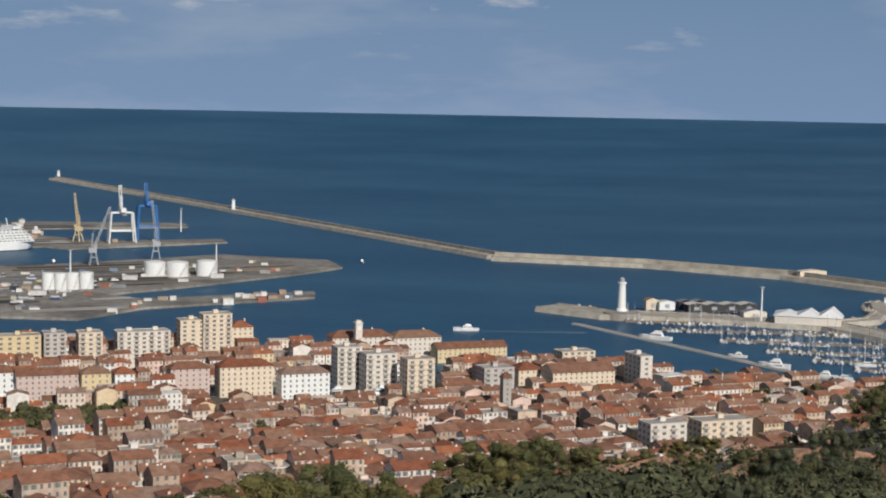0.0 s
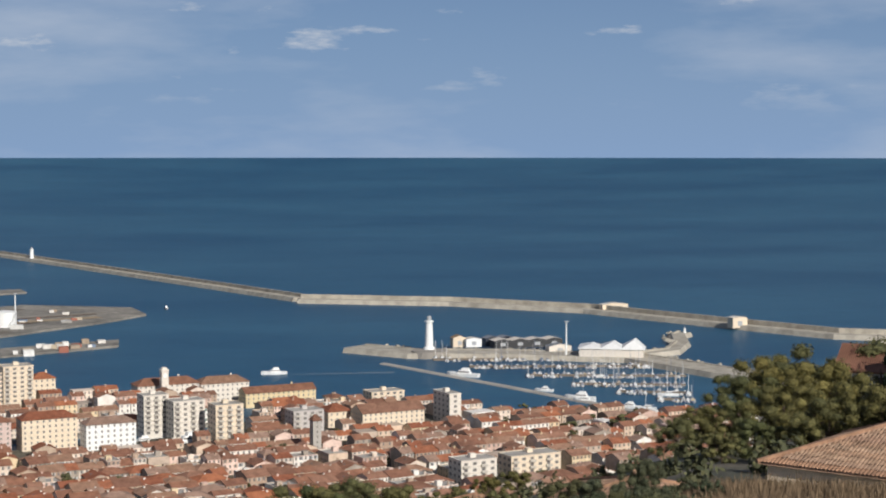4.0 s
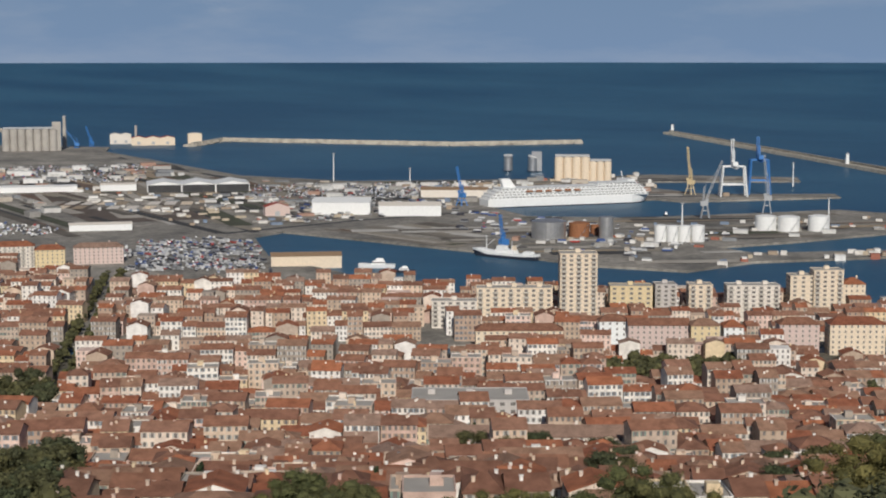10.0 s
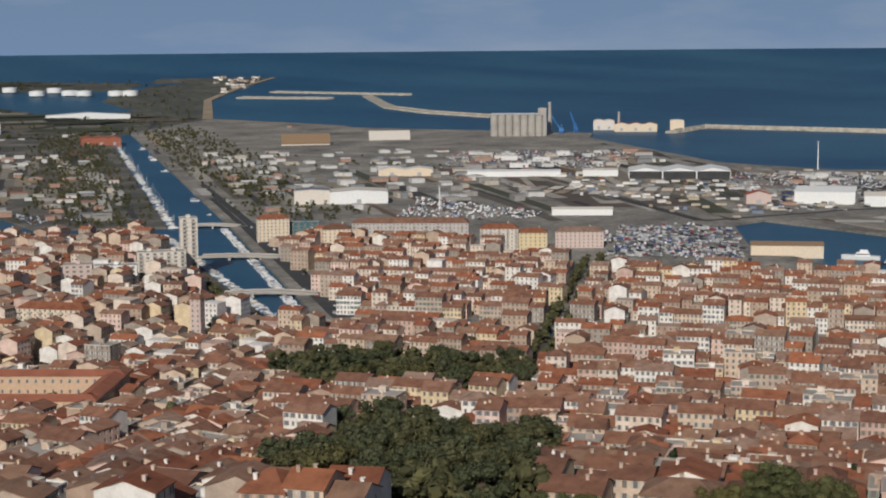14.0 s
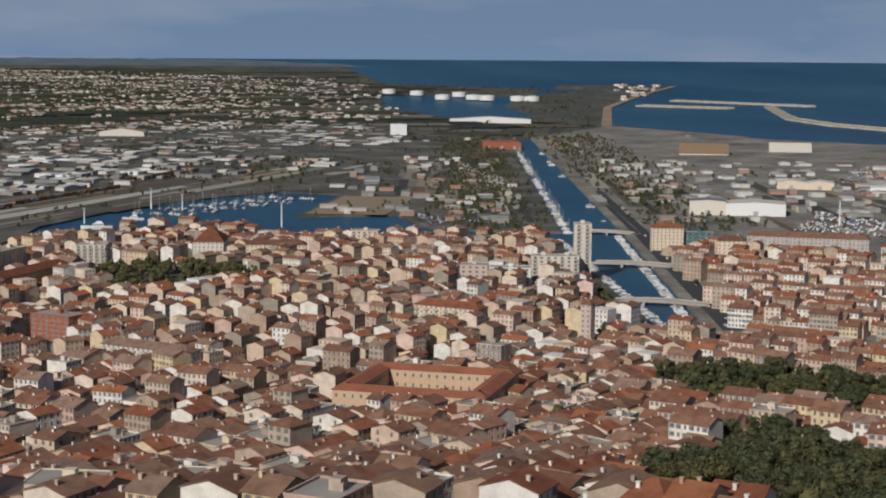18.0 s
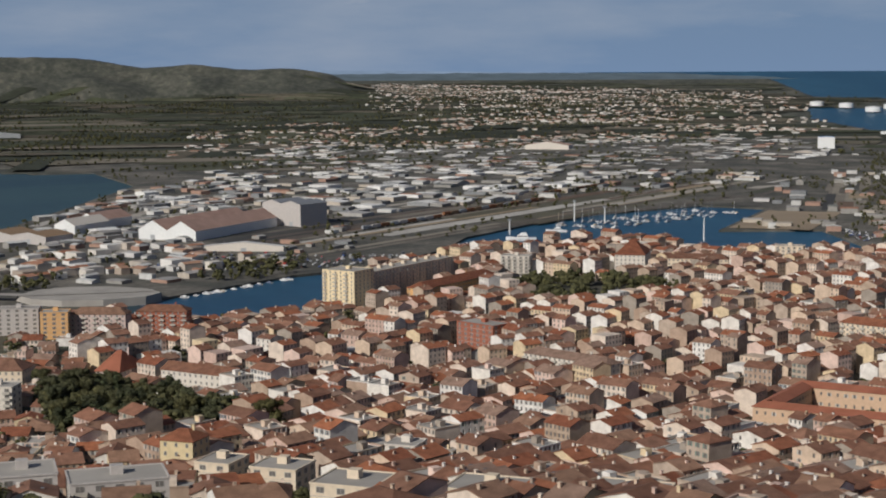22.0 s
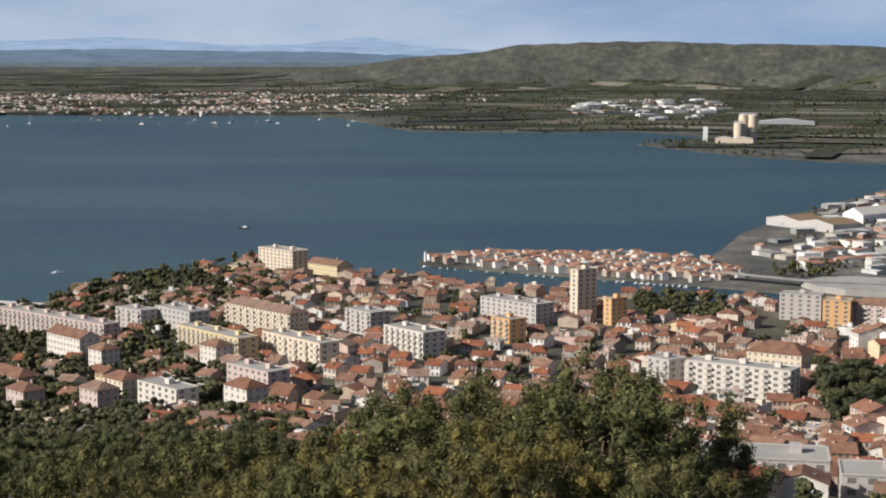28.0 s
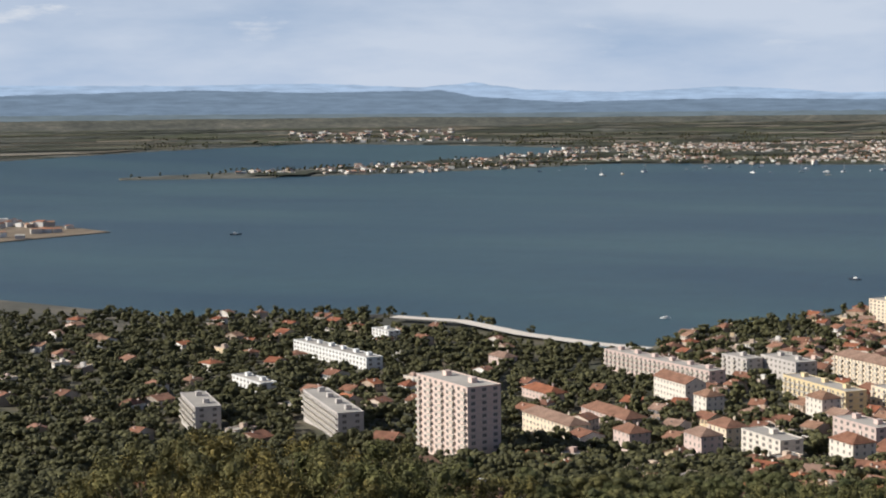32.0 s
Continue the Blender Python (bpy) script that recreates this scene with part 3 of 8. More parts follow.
HOUSE_LABEL = {"gable": "old rendered town house under a low clay-tiled gable roof", "hip": "rendered town house under a hipped clay-tile roof",
               "flat": "flat-roofed rendered town house with a roof hut"}


def place_house(v, x, y, rz, z=None, name="town_house", group="houses of the old town"):
    w, mw, mr, mc, h, kind = v
    z = land_z(x, y) if z is None else z
    ob = new(name, mw)
    ob.matrix_world = pose(x, y, z, 0, 0, rz)
    tagged(ob, HOUSE_LABEL[kind], "house", group)
    r = new("roof", mr)
    r.parent = ob
    for spot in CHIMNEYS[mc.name]:
        c = new("chimney", STACK)
        c.parent = r
        c.matrix_local = Matrix.Translation(spot)
    return ob


STUFF = {}
PLOTS = []


def stuff_house(key, w, d, h, x, y, z, rz, rise=1.8, flat=False):
    """One of the many far houses of a quarter, joined into a single mesh."""
    vs, fs, ms = STUFF.setdefault(key, ([], [], []))
    c, s = math.cos(rz), math.sin(rz)
    b = len(vs)
    X, Y = w / 2, d / 2
    def put(px, py, pz):
        vs.append((x + px * c - py * s, y + px * s + py * c, z + pz))
    for pz in (-4, h):
        for px, py in ((-X, -Y), (X, -Y), (X, Y), (-X, Y)):
            put(px, py, pz)
    for q in ((0, 1, 5, 4), (1, 2, 6, 5), (2, 3, 7, 6), (3, 0, 4, 7)):
        fs.append(tuple(b + i for i in q))
        ms.append(0)
    if flat:
        fs.append((b + 4, b + 5, b + 6, b + 7))
        ms.append(0)
    else:
        put(X, 0, h + rise), put(-X, 0, h + rise)
        fs.append((b + 5, b + 6, b + 8)), fs.append((b + 7, b + 4, b + 9))
        ms += [0, 0]
        o = len(vs)
        for px, py, pz in ((-X - .3, -Y - .4, h - .1), (X + .3, -Y - .4, h - .1), (X + .3, 0, h + rise + .2), (-X - .3, 0, h + rise + .2), (X + .3, Y + .4, h - .1), (-X - .3, Y + .4, h - .1)):
            put(px, py, pz)
        fs.append((o, o + 1, o + 2, o + 3)), fs.append((o + 3, o + 2, o + 4, o + 5))
        ms += [1, 1]
        cx = random.uniform(-X, X) * 0.7
        o = len(vs)
        for pz in (h, h + rise + 1.0):
            for px, py in ((cx - .4, 1), (cx + .4, 1), (cx + .4, 1.7), (cx - .4, 1.7)):
                put(px, py, pz)
        for q in ((0, 1, 5, 4), (1, 2, 6, 5), (2, 3, 7, 6), (3, 0, 4, 7), (4, 5, 6, 7)):
            fs.append(tuple(o + i for i in q))
            ms.append(0)
    n, k = max(2, int(w / 2.7)), max(1, int(h / 3))
    for side in (-1, 1):
        for i in range(n):
            for j in range(k):
                px, pz = -X + w * (i + .5) / n, h * j / k + 0.9
                o = len(vs)
                for a, e in ((-.5, 0), (.5, 0), (.5, 1.6), (-.5, 1.6)):
                    put((px + a) * 1, side * (Y + 0.04), pz + e)
                fs.append((o, o + 1, o + 2, o + 3) if side < 0 else (o + 3, o + 2, o + 1, o))
                ms.append(2)


def close_stuff(mats, names):
    for key, (vs, fs, ms) in STUFF.items():
        name, label, cat = names[key]
        me = bpy.data.meshes.new(name)
        me.from_pydata(vs, [], fs)
        for m in mats[key]:
            me.materials.append(m)
        me.polygons.foreach_set("material_index", ms)
        ob = new(name, me)
        tagged(ob, label, cat, kind="stuff")


# places kept free of ordinary houses: squares, parks, streets, landmarks; rings of plan points or (x, y, radius)
KEEP = []


KEPT = []


def free(x, y, pad=0):
    for k in KEEP[len(KEPT):]:
        if isinstance(k[0], tuple):
            xs, ys = [p[0] for p in k], [p[1] for p in k]
            KEPT.append((min(xs), max(xs), min(ys), max(ys), k))
        else:
            KEPT.append((k[0] - k[2] - 5, k[0] + k[2] + 5, k[1] - k[2] - 5, k[1] + k[2] + 5, k))
    for x0, x1, y0, y1, k in KEPT:
        if x < x0 or x > x1 or y < y0 or y > y1:
            continue
        if isinstance(k[0], tuple):
            if inside(x, y, k):
                return False
        elif (x - k[0]) ** 2 + (y - k[1]) ** 2 < (k[2] + pad) ** 2:
            return False
    return True


HOMES, GARDENS = {}, []


def old_town():
    rng = random.Random(5)
    s = 255.0
    row = 0
    while s < 1420:
        depth = 11.5
        t = -760 + rng.uniform(0, 10)
        last_street = t
        while t < 1130:
            v = rng.choice(VARIANTS)
            if math.degrees(math.atan2((N * s - U * t).y, (N * s - U * t).x)) > 43 and rng.random() < 0.75:
                v = rng.choice(SHORT)
            rough = (N * s - U * t).length
            if rough > 680 and math.degrees(math.atan2((N * s - U * t).y, (N * s - U * t).x)) < 9 and s < 1010:
                v = rng.choice(LOWEST if rough < 880 else LOWER)
            elif rough < 560:
                v = v if v[4] < 10.5 else rng.choice(LOWER)
            w = v[0]
            p = N * s - U * (t + w / 2)
            r, az = p.length, math.degrees(math.atan2(p.y, p.x))
            x, y = p.x, p.y
            turned = v in SHORT and rng.random() < (0.85 if az > 43 else 0.3)
            step = w if not turned else 13.5
            t += step + ((0.4 if az < 43 else rng.choice((0.4, 0.4, 2.5, 5.0))) if not turned else rng.choice((0.3, 1.5, 3.0, 5.0)))
            if t - last_street > 78:
                t += 8
                last_street = t
            if az < -17.5 or az > 78 or r < 300 or (r < 345 and az < 40) or (az < 4 and r < 345 + (4 - az) * 22) or (az > 68 and r < 345 + (az - 68) * 30):
                continue
            if not free(x, y, 4):
                continue
            a = inside(x, y, LAND_A)
            b = inside(x, y, LAND_B)
            if not (a or b) or (b and (s > 1400 or r > 1420 or az > 47 or not all(inside(x + dx, y + dy, LAND_B) for dx, dy in ((12, 0), (-12, 0), (0, 12), (0, -12))))):
                continue
            if b and az <= 32 and r > 1212:
                continue
            if b and az > 30 and r > 1190 + (az - 30) * (26 if az < 44 else 16):
                continue
            if a and not all(inside(x + dx, y + dy, LAND_A) for dx, dy in ((9, 0), (-9, 0), (0, 9), (0, -9))):
                continue
            if az > 74 and rng.random() < 0.25:
                continue
            if rng.random() < (0.05 if az < 40 else 0.09):
                GARDENS.append((x, y))
                continue
            if a and 43 < az < 49 and 560 < r < 1010 or a and 68 < az < 76 and r > 1000:
                v = rng.choice(LOWEST)
            ang = GRID + 180 + (90 if turned else 0) + rng.uniform(-2.5, 2.5) + (10 if az < 43 else 24) * noise.noise((x * 0.008, y * 0.008, 4))
            z = land_z(x, y)
            HOMES.setdefault((int(x // 20), int(y // 20)), []).append((x, y))
            if r < 900 or 960 < s < 1000:
                PLOTS.append((r, v, x, y, ang, z))
            else:
                st = rng.choice((2, 3, 4, 4, 5)) if az > 9 or s > 1010 else rng.choice((1, 2, 2))
                if a and (43 < az < 49 and r < 1010 or 68 < az < 76 and r > 1000):
                    st = 2
                stuff_house("town", w, 11.5, st * 3.05, x, y, z, radians(ang), rng.uniform(1.5, 2.2), rng.random() < 0.08)
        row += 1
        s += depth + (9.0 if row % 2 == 0 else 1.0)




# ---- trees ----
G5 = (1 + 5 ** 0.5) / 2
ICO_V = [Vector(v).normalized() for v in ((-1, G5, 0), (1, G5, 0), (-1, -G5, 0), (1, -G5, 0), (0, -1, G5), (0, 1, G5), (0, -1, -G5), (0, 1, -G5), (G5, 0, -1), (G5, 0, 1), (-G5, 0, -1), (-G5, 0, 1))]
ICO_F = [t for t in itertools.combinations(range(12), 3) if all((ICO_V[a] - ICO_V[b]).length < 1.1 for a, b in itertools.combinations(t, 2))]


def crown_mesh(name, seed, lobes, size, spread, tall, leaves, leaf, mat, base=0.45, flat=1.0, thin=1.0, tilt=0.7, core=0.0):
    """Many small leaf clumps on uneven lobes, with gaps between them."""
    rng = np.random.RandomState(seed)
    vs, fs = [], []
    cs = []
    for k in range(lobes):
        a, q = rng.uniform(0, 2 * math.pi), rng.uniform(0, 1) ** 0.6
        h = rng.uniform(base, 1.0)
        rad = spread * q * (1.15 - 0.75 * abs(h - 0.6))
        cs.append((rad * math.cos(a), rad * math.sin(a), h * tall * 0.92, size * rng.uniform(0.55, 1.1)))
    cs.append((0, 0, tall * 0.86, size * 0.8))
    per = leaves // len(cs)
    for cx, cy, cz, r in cs:
        d = rng.normal(size=(per, 3))
        d /= np.linalg.norm(d, axis=1)[:, None]
        rr = r * rng.uniform(0.55, 1.08, per)[:, None]
        p = np.array([cx, cy, cz]) + d * rr * np.array([1, 1, flat])
        t1 = np.cross(d, rng.normal(size=(per, 3)))
        t1 /= np.linalg.norm(t1, axis=1)[:, None] + 1e-6
        t2 = np.cross(d, t1) * 0.6 + d * rng.uniform(-tilt, tilt, per)[:, None]
        s = leaf * rng.uniform(0.5, 1.25, per)[:, None]
        for i in range(per):
            b = len(vs)
            vs += [tuple(p[i] - t1[i] * s[i]), tuple(p[i] + t2[i] * s[i] * 0.8 * thin), tuple(p[i] + t1[i] * s[i]), tuple(p[i] - t2[i] * s[i] * 0.8 * thin)]
            fs.append((b, b + 1, b + 2, b + 3))
        if core:
            b = len(vs)
            j = rng.uniform(0.75, 1.15, 12)
            vs += [(cx + v.x * r * core * k, cy + v.y * r * core * k, cz + v.z * r * core * k * flat) for v, k in zip(ICO_V, j)]
            for t in ICO_F:
                n = (ICO_V[t[1]] - ICO_V[t[0]]).cross(ICO_V[t[2]] - ICO_V[t[0]])
                fs.append(tuple(b + i for i in (t if n.dot(ICO_V[t[0]]) > 0 else t[::-1])))
    me = bpy.data.meshes.new(name)
    me.from_pydata(vs, [], fs)
    me.materials.append(mat)
    return me, cs


def trunk_mesh(seed, tall, cs, r0, limbs=7):
    bm = bmesh.new()
    rng = random.Random(seed)
    lean = (rng.uniform(-0.1, 0.1) * tall, rng.uniform(-0.1, 0.1) * tall)
    top = Vector((lean[0], lean[1], tall * 0.75))
    add_beam(bm, (0, 0, -1.5), top * 0.5, r0 * 2, 0, r0 * 1.4)
    add_beam(bm, top * 0.5, top, r0 * 1.4, 0, r0 * 0.5)
    for cx, cy, cz, r in cs[:limbs]:
        f = rng.uniform(0.4, 0.8)
        add_beam(bm, top * f, (cx, cy, cz), r0 * 0.7, 0, r0 * 0.2)
    me = bpy.data.meshes.new("trunk")
    bm.to_mesh(me)
    bm.free()
    me.materials.append(M_BARK)
    return me


def tree_kind(seed, lobes, size, spread, tall, leaves, leaf, mat, base=0.45, flat=0.8, r0=0.2, thin=1.0, limbs=7, tilt=0.5, core=0.7):
    me, cs = crown_mesh("crown", seed, lobes, size, spread, tall, leaves, leaf, mat, base, flat, thin, tilt, core)
    return me, trunk_mesh(seed, tall, cs, r0, limbs)


PINES = [tree_kind(11 + i, 44, 1.15, 3.8, 9.0, 15000, 0.14, M_PINEFAR, 0.25, 0.8, 0.2, 0.6, 20) for i in range(4)]
NEARPINES = [tree_kind(41 + i, 120, 0.5, 4.0, 8.0, 36000, 0.075, M_PINE, 0.16, 1.15, 0.13, 0.5, 60, 0.9, 0.5) for i in range(4)]
BROAD = [tree_kind(21 + i, 18, 1.9, 3.2, 10.0, 4200, 0.3, M_LEAF, 0.4, 0.9, 0.25) for i in range(3)]
PARKTREES = [tree_kind(131 + i, 26, 1.7, 4.3, 10.0, 3600, 0.36, M_LEAF, 0.42, 0.85, 0.3) for i in range(4)]
CYPRESS = [tree_kind(31, 16, 0.8, 0.6, 12.0, 2200, 0.3, M_DARKLEAF, 0.08, 1.6, 0.2)]
LOWFAR = [mesh_arrays(crown_mesh("low", 61 + i, 4, 2.2, 2.6, 7.0, 20, 1.5, M_LEAF, 0.3, 0.85, 1.0, 0.4, 0.85)[0]) for i in range(4)]
LOW = [mesh_arrays(crown_mesh("low", 51 + i, 10, 1.8, 3.0, 7.5, 220, 0.62, M_LEAF, 0.3, 0.85, 1.0, 0.4, 0.85)[0]) for i in range(6)]
LOWMID = [mesh_arrays(crown_mesh("low", 71 + i, 8, 1.9, 2.9, 7.5, 80, 0.85, M_LEAF, 0.3, 0.85, 1.0, 0.4, 0.88)[0]) for i in range(6)]
TREE_LABEL = {"pine": "Aleppo pine with an uneven olive-green crown on the slope", "broad": "leafy dark green tree among the houses",
              "cypress": "tall narrow dark cypress beside the houses"}


def tree(kinds, x, y, s=1.0, z=None, seed=0, word="pine", name="pine_tree", group="pines on the slope"):
    crown, trunk = kinds[seed % len(kinds)]
    ob = new(name)
    ob.empty_display_size = 0.5
    ob.matrix_world = pose(x, y, land_z(x, y) if z is None else z, 0, 0, seed * 77) @ Matrix.Diagonal((s, s, s * (0.92 + 0.03 * (seed % 6)), 1))
    tagged(ob, TREE_LABEL[word], "tree", group)
    for n, me in (("trunk", trunk), ("crown", crown)):
        p = new(n, me)
        p.parent = ob
    return ob


WOOD = []


def wood(x, y, s, z=None, rng=random):
    d = math.hypot(x, y)
    f = shrink(x, y)
    p = bend(x, y, (land_z(x, y) if z is None else z) - 0.5)
    m = Matrix.Translation(p) @ Matrix.Rotation(rng.uniform(0, 6.3), 4, "Z") @ Matrix.Diagonal((s * f * rng.uniform(0.8, 1.3), s * f * rng.uniform(0.8, 1.3), s * f * rng.uniform(0.75, 1.15), 1))
    WOOD.append((rng.choice(LOW if d < 640 else LOWMID if d < 1300 else LOWFAR), m, 0))


# ---- larger buildings ----
def window_mesh(w, h, mat, bars=1):
    bm = bmesh.new()
    t = 0.07
    for x, z, sx, sz in ((0, 0, w, t), (0, h - t, w, t), (-w / 2 + t / 2, t, t, h - 2 * t), (w / 2 - t / 2, t, t, h - 2 * t)) + (((0, t, t * 0.8, h - 2 * t),) if bars else ()):
        add_box(bm, x, -0.05, z, sx, 0.1, sz, 0)
    bm.faces.new([bm.verts.new(p) for p in ((-w / 2, -0.03, 0), (w / 2, -0.03, 0), (w / 2, -0.03, h), (-w / 2, -0.03, h))]).material_index = 1
    me = bpy.data.meshes.new("window")
    bm.to_mesh(me)
    bm.free()
    me.materials.append(mat), me.materials.append(M_GLASS)
    return me


M_FRAME = plain("weathered window paint", (0.5, 0.48, 0.44), grain=0.3)
WIN = {"small": window_mesh(1.1, 1.5, M_FRAME), "tall": window_mesh(1.2, 2.2, M_FRAME), "wide": window_mesh(2.2, 1.6, M_FRAME), "strip": window_mesh(4.6, 1.5, M_FRAME)}


ROWS = {}


def window_row(win, cols, length):
    """One storey's windows; alike rows share their mesh."""
    key = (win, cols, round(length))
    if key not in ROWS:
        bm = bmesh.new()
        for i in range(cols):
            b = bmesh.new()
            b.from_mesh(WIN[win])
            b.transform(Matrix.Translation((-length / 2 + length * (i + 0.5) / cols, 0, 0)))
            me = bpy.data.meshes.new("w")
            b.to_mesh(me)
            b.free()
            bm.from_mesh(me)
        me = bpy.data.meshes.new("window_band")
        bm.to_mesh(me)
        bm.free()
        me.materials.append(M_FRAME), me.materials.append(M_GLASS)
        ROWS[key] = me
    return ROWS[key]


def balcony_mesh(w, mat):
    bm = bmesh.new()
    add_box(bm, 0, -0.65, -0.15, w, 1.3, 0.15)
    add_box(bm, 0, -1.25, 0, w, 0.1, 0.95)
    for s in (-1, 1):
        add_box(bm, s * (w / 2 - 0.05), -0.65, 0, 0.1, 1.1, 0.95)
    me = bpy.data.meshes.new("balcony")
    bm.to_mesh(me)
    bm.free()
    me.materials.append(mat)
    return me


M_BALC = plain("pale balcony concrete", (0.5, 0.46, 0.4), grain=0.3)
BALC = balcony_mesh(3.4, M_BALC)


SINGLE = 930.0


def block(name, label, x, y, w, h, front, d=13.0, mat=None, roof="flat", roof_mat=None, win="small", pitch=3.2, storey=2.95, balc=0, sides=True, z=None, cat="building", group="", rise=0.16, single=False):
    """A free-standing building: walls, roof, every window a part; front is the bearing its main face looks towards."""
    z = land_z(x, y) if z is None else z
    ob = empty(name, pose(x, y, z, 0, 0, front + 90), label, cat, group)
    mat = mat or M_CREAM
    bm = bmesh.new()
    add_box(bm, 0, 0, -8, w, d, h + 8)
    n = max(1, round(h / storey))
    if roof == "flat":
        for a, b in (((-w / 2, -d / 2), (w / 2, -d / 2)), ((w / 2, -d / 2), (w / 2, d / 2)), ((w / 2, d / 2), (-w / 2, d / 2)), ((-w / 2, d / 2), (-w / 2, -d / 2))):
            add_beam(bm, (*a, h + 0.15), (*b, h + 0.15), 0.5)
    part("wall", bm, mat, ob)
    if roof == "flat":
        for k in range(1, n):
            fb = bmesh.new()
            add_box(fb, 0, 0, k * h / n - 0.12, w + 0.12, d + 0.12, 0.16)
            part("floor_band", fb, M_BALC, ob)
    rb = bmesh.new()
    if roof == "flat":
        add_box(rb, 0, 0, h + 0.004, w - 0.5, d - 0.5, 0.12)
        part("roof", rb, M_CONC, ob, "grey gravelled flat roof")
        for i in range(max(1, int(w / 16))):
            hb = bmesh.new()
            add_box(hb, -w / 2 + w * (i + 0.5) / max(1, int(w / 16)), 1.0, h + 0.1, 3.2, 3.0, 2.3)
            part("roof_hut", hb, mat, ob)
    else:
        gable_roof(rb, w, d, h, d * rise, 0.6, 0 if roof == "gable" else min(w, d) * 0.45)
        if roof == "gable":
            for s in (-1, 1):
                rb.faces.new([rb.verts.new(p) for p in ((s * w / 2, -d / 2 * s, h), (s * w / 2, d / 2 * s, h), (s * w / 2, 0, h + d * rise))]).material_index = 1
        part("roof", rb, [roof_mat or M_ROOF, mat], ob, "clay-tiled roof")
        cb = bmesh.new()
        add_box(cb, w * 0.22, d * 0.12, h, 1.0, 0.7, d * rise + 1.3)
        part("chimney", cb, mat, ob)
    ob.rotation_mode = "XYZ"
    faces = [(w, 0.0, -d / 2, 0), (d, w / 2, 0.0, 90), (d, -w / 2, 0.0, -90)]
    for length, fx, fy, turn in faces:
        a = radians(front + turn)
        if math.cos(a) * -x + math.sin(a) * -y < 0.08 * math.hypot(x, y):
            continue
        cols = max(1, int(length / pitch))
        c, s = math.cos(radians(turn)), math.sin(radians(turn))
        for k in range(n):
            hz = k * h / n + (0.85 if win != "tall" else 0.35)
            if single:
                for i in range(cols):
                    u = -length / 2 + length * (i + 0.5) / cols
                    q = new("window", WIN[win])
                    q.parent = ob
                    q.matrix_local = pose(fx + u * c, fy + u * s, hz, 0, 0, turn)
            else:
                q = tagged(new("window_band", window_row(win, cols, length)), kind="stuff")
                q.parent = ob
                q.matrix_local = pose(fx, fy, hz, 0, 0, turn)
            for i in range(0, cols, balc or 1):
                if balc and turn == 0 and k:
                    u = -length / 2 + length * (i + 0.5) / cols
                    e = new("balcony", BALC)
                    e.parent = ob
                    e.matrix_local = pose(fx + u * c, fy + u * s, k * h / n, 0, 0, turn)
    c, s = math.cos(radians(front + 90)), math.sin(radians(front + 90))
    KEEP.append([(x + px * c - py * s, y + px * s + py * c) for px, py in ((-w / 2 - 7, -d / 2 - 13), (w / 2 + 7, -d / 2 - 13), (w / 2 + 7, d / 2 + 7), (-w / 2 - 7, d / 2 + 7))])
    return ob


def shed(name, label, x, y, w, d, h, front, mat, roof_mat, rise=0.12, bays=1, z=None, open_front=False, cat="warehouse", far=False):
    """A wide hall with one or more low gables side by side, each bay with its door."""
    f = shrink(x, y)
    p = bend(x, y, 2.0 if z is None else z)
    ob = empty(name, Matrix.Translation(p) @ Matrix.Rotation(radians(front + 90), 4, "Z") @ Matrix.Scale(f, 4), label, cat)
    bw = w / bays
    for i in range(bays):
        cx = -w / 2 + bw * (i + 0.5)
        bm, rb, db = bmesh.new(), bmesh.new(), bmesh.new()
        add_box(bm, cx, 0, -2, bw - 0.02, d, h + 2)
        r = bw * rise
        for s in (-1, 1):
            bm.faces.new([bm.verts.new(q) for q in ((cx - s * bw / 2, s * d / 2, h), (cx + s * bw / 2, s * d / 2, h), (cx, s * d / 2, h + r))][::-1])
        part("wall", bm, mat, ob)
        for s in (-1, 1):
            vs = [rb.verts.new(q) for q in ((cx + s * (bw / 2 + 0.3), -d / 2 - 0.5, h - 0.05), (cx + s * (bw / 2 + 0.3), d / 2 + 0.5, h - 0.05), (cx, d / 2 + 0.5, h + r + 0.1), (cx, -d / 2 - 0.5, h + r + 0.1))]
            rb.faces.new(vs if s > 0 else vs[::-1])
        part("roof", rb, roof_mat, ob)
        # a dark panel on the solid wall stands in for an open bay's shade
        if open_front:
            add_box(db, cx, -d / 2 - 0.03, 0, bw - 1.6, 0.06, h - 0.6)
        else:
            add_box(db, cx, -d / 2 - 0.05, 0, min(5, bw * 0.3), 0.1, min(5, h * 0.6))
        part("doorway", db, M_ASPH if open_front else M_STEEL, ob, "dark panel for the shade inside an open front" if open_front else "grey sliding door")
    KEEP.append((x, y, max(w, d) * 0.5))
    return ob


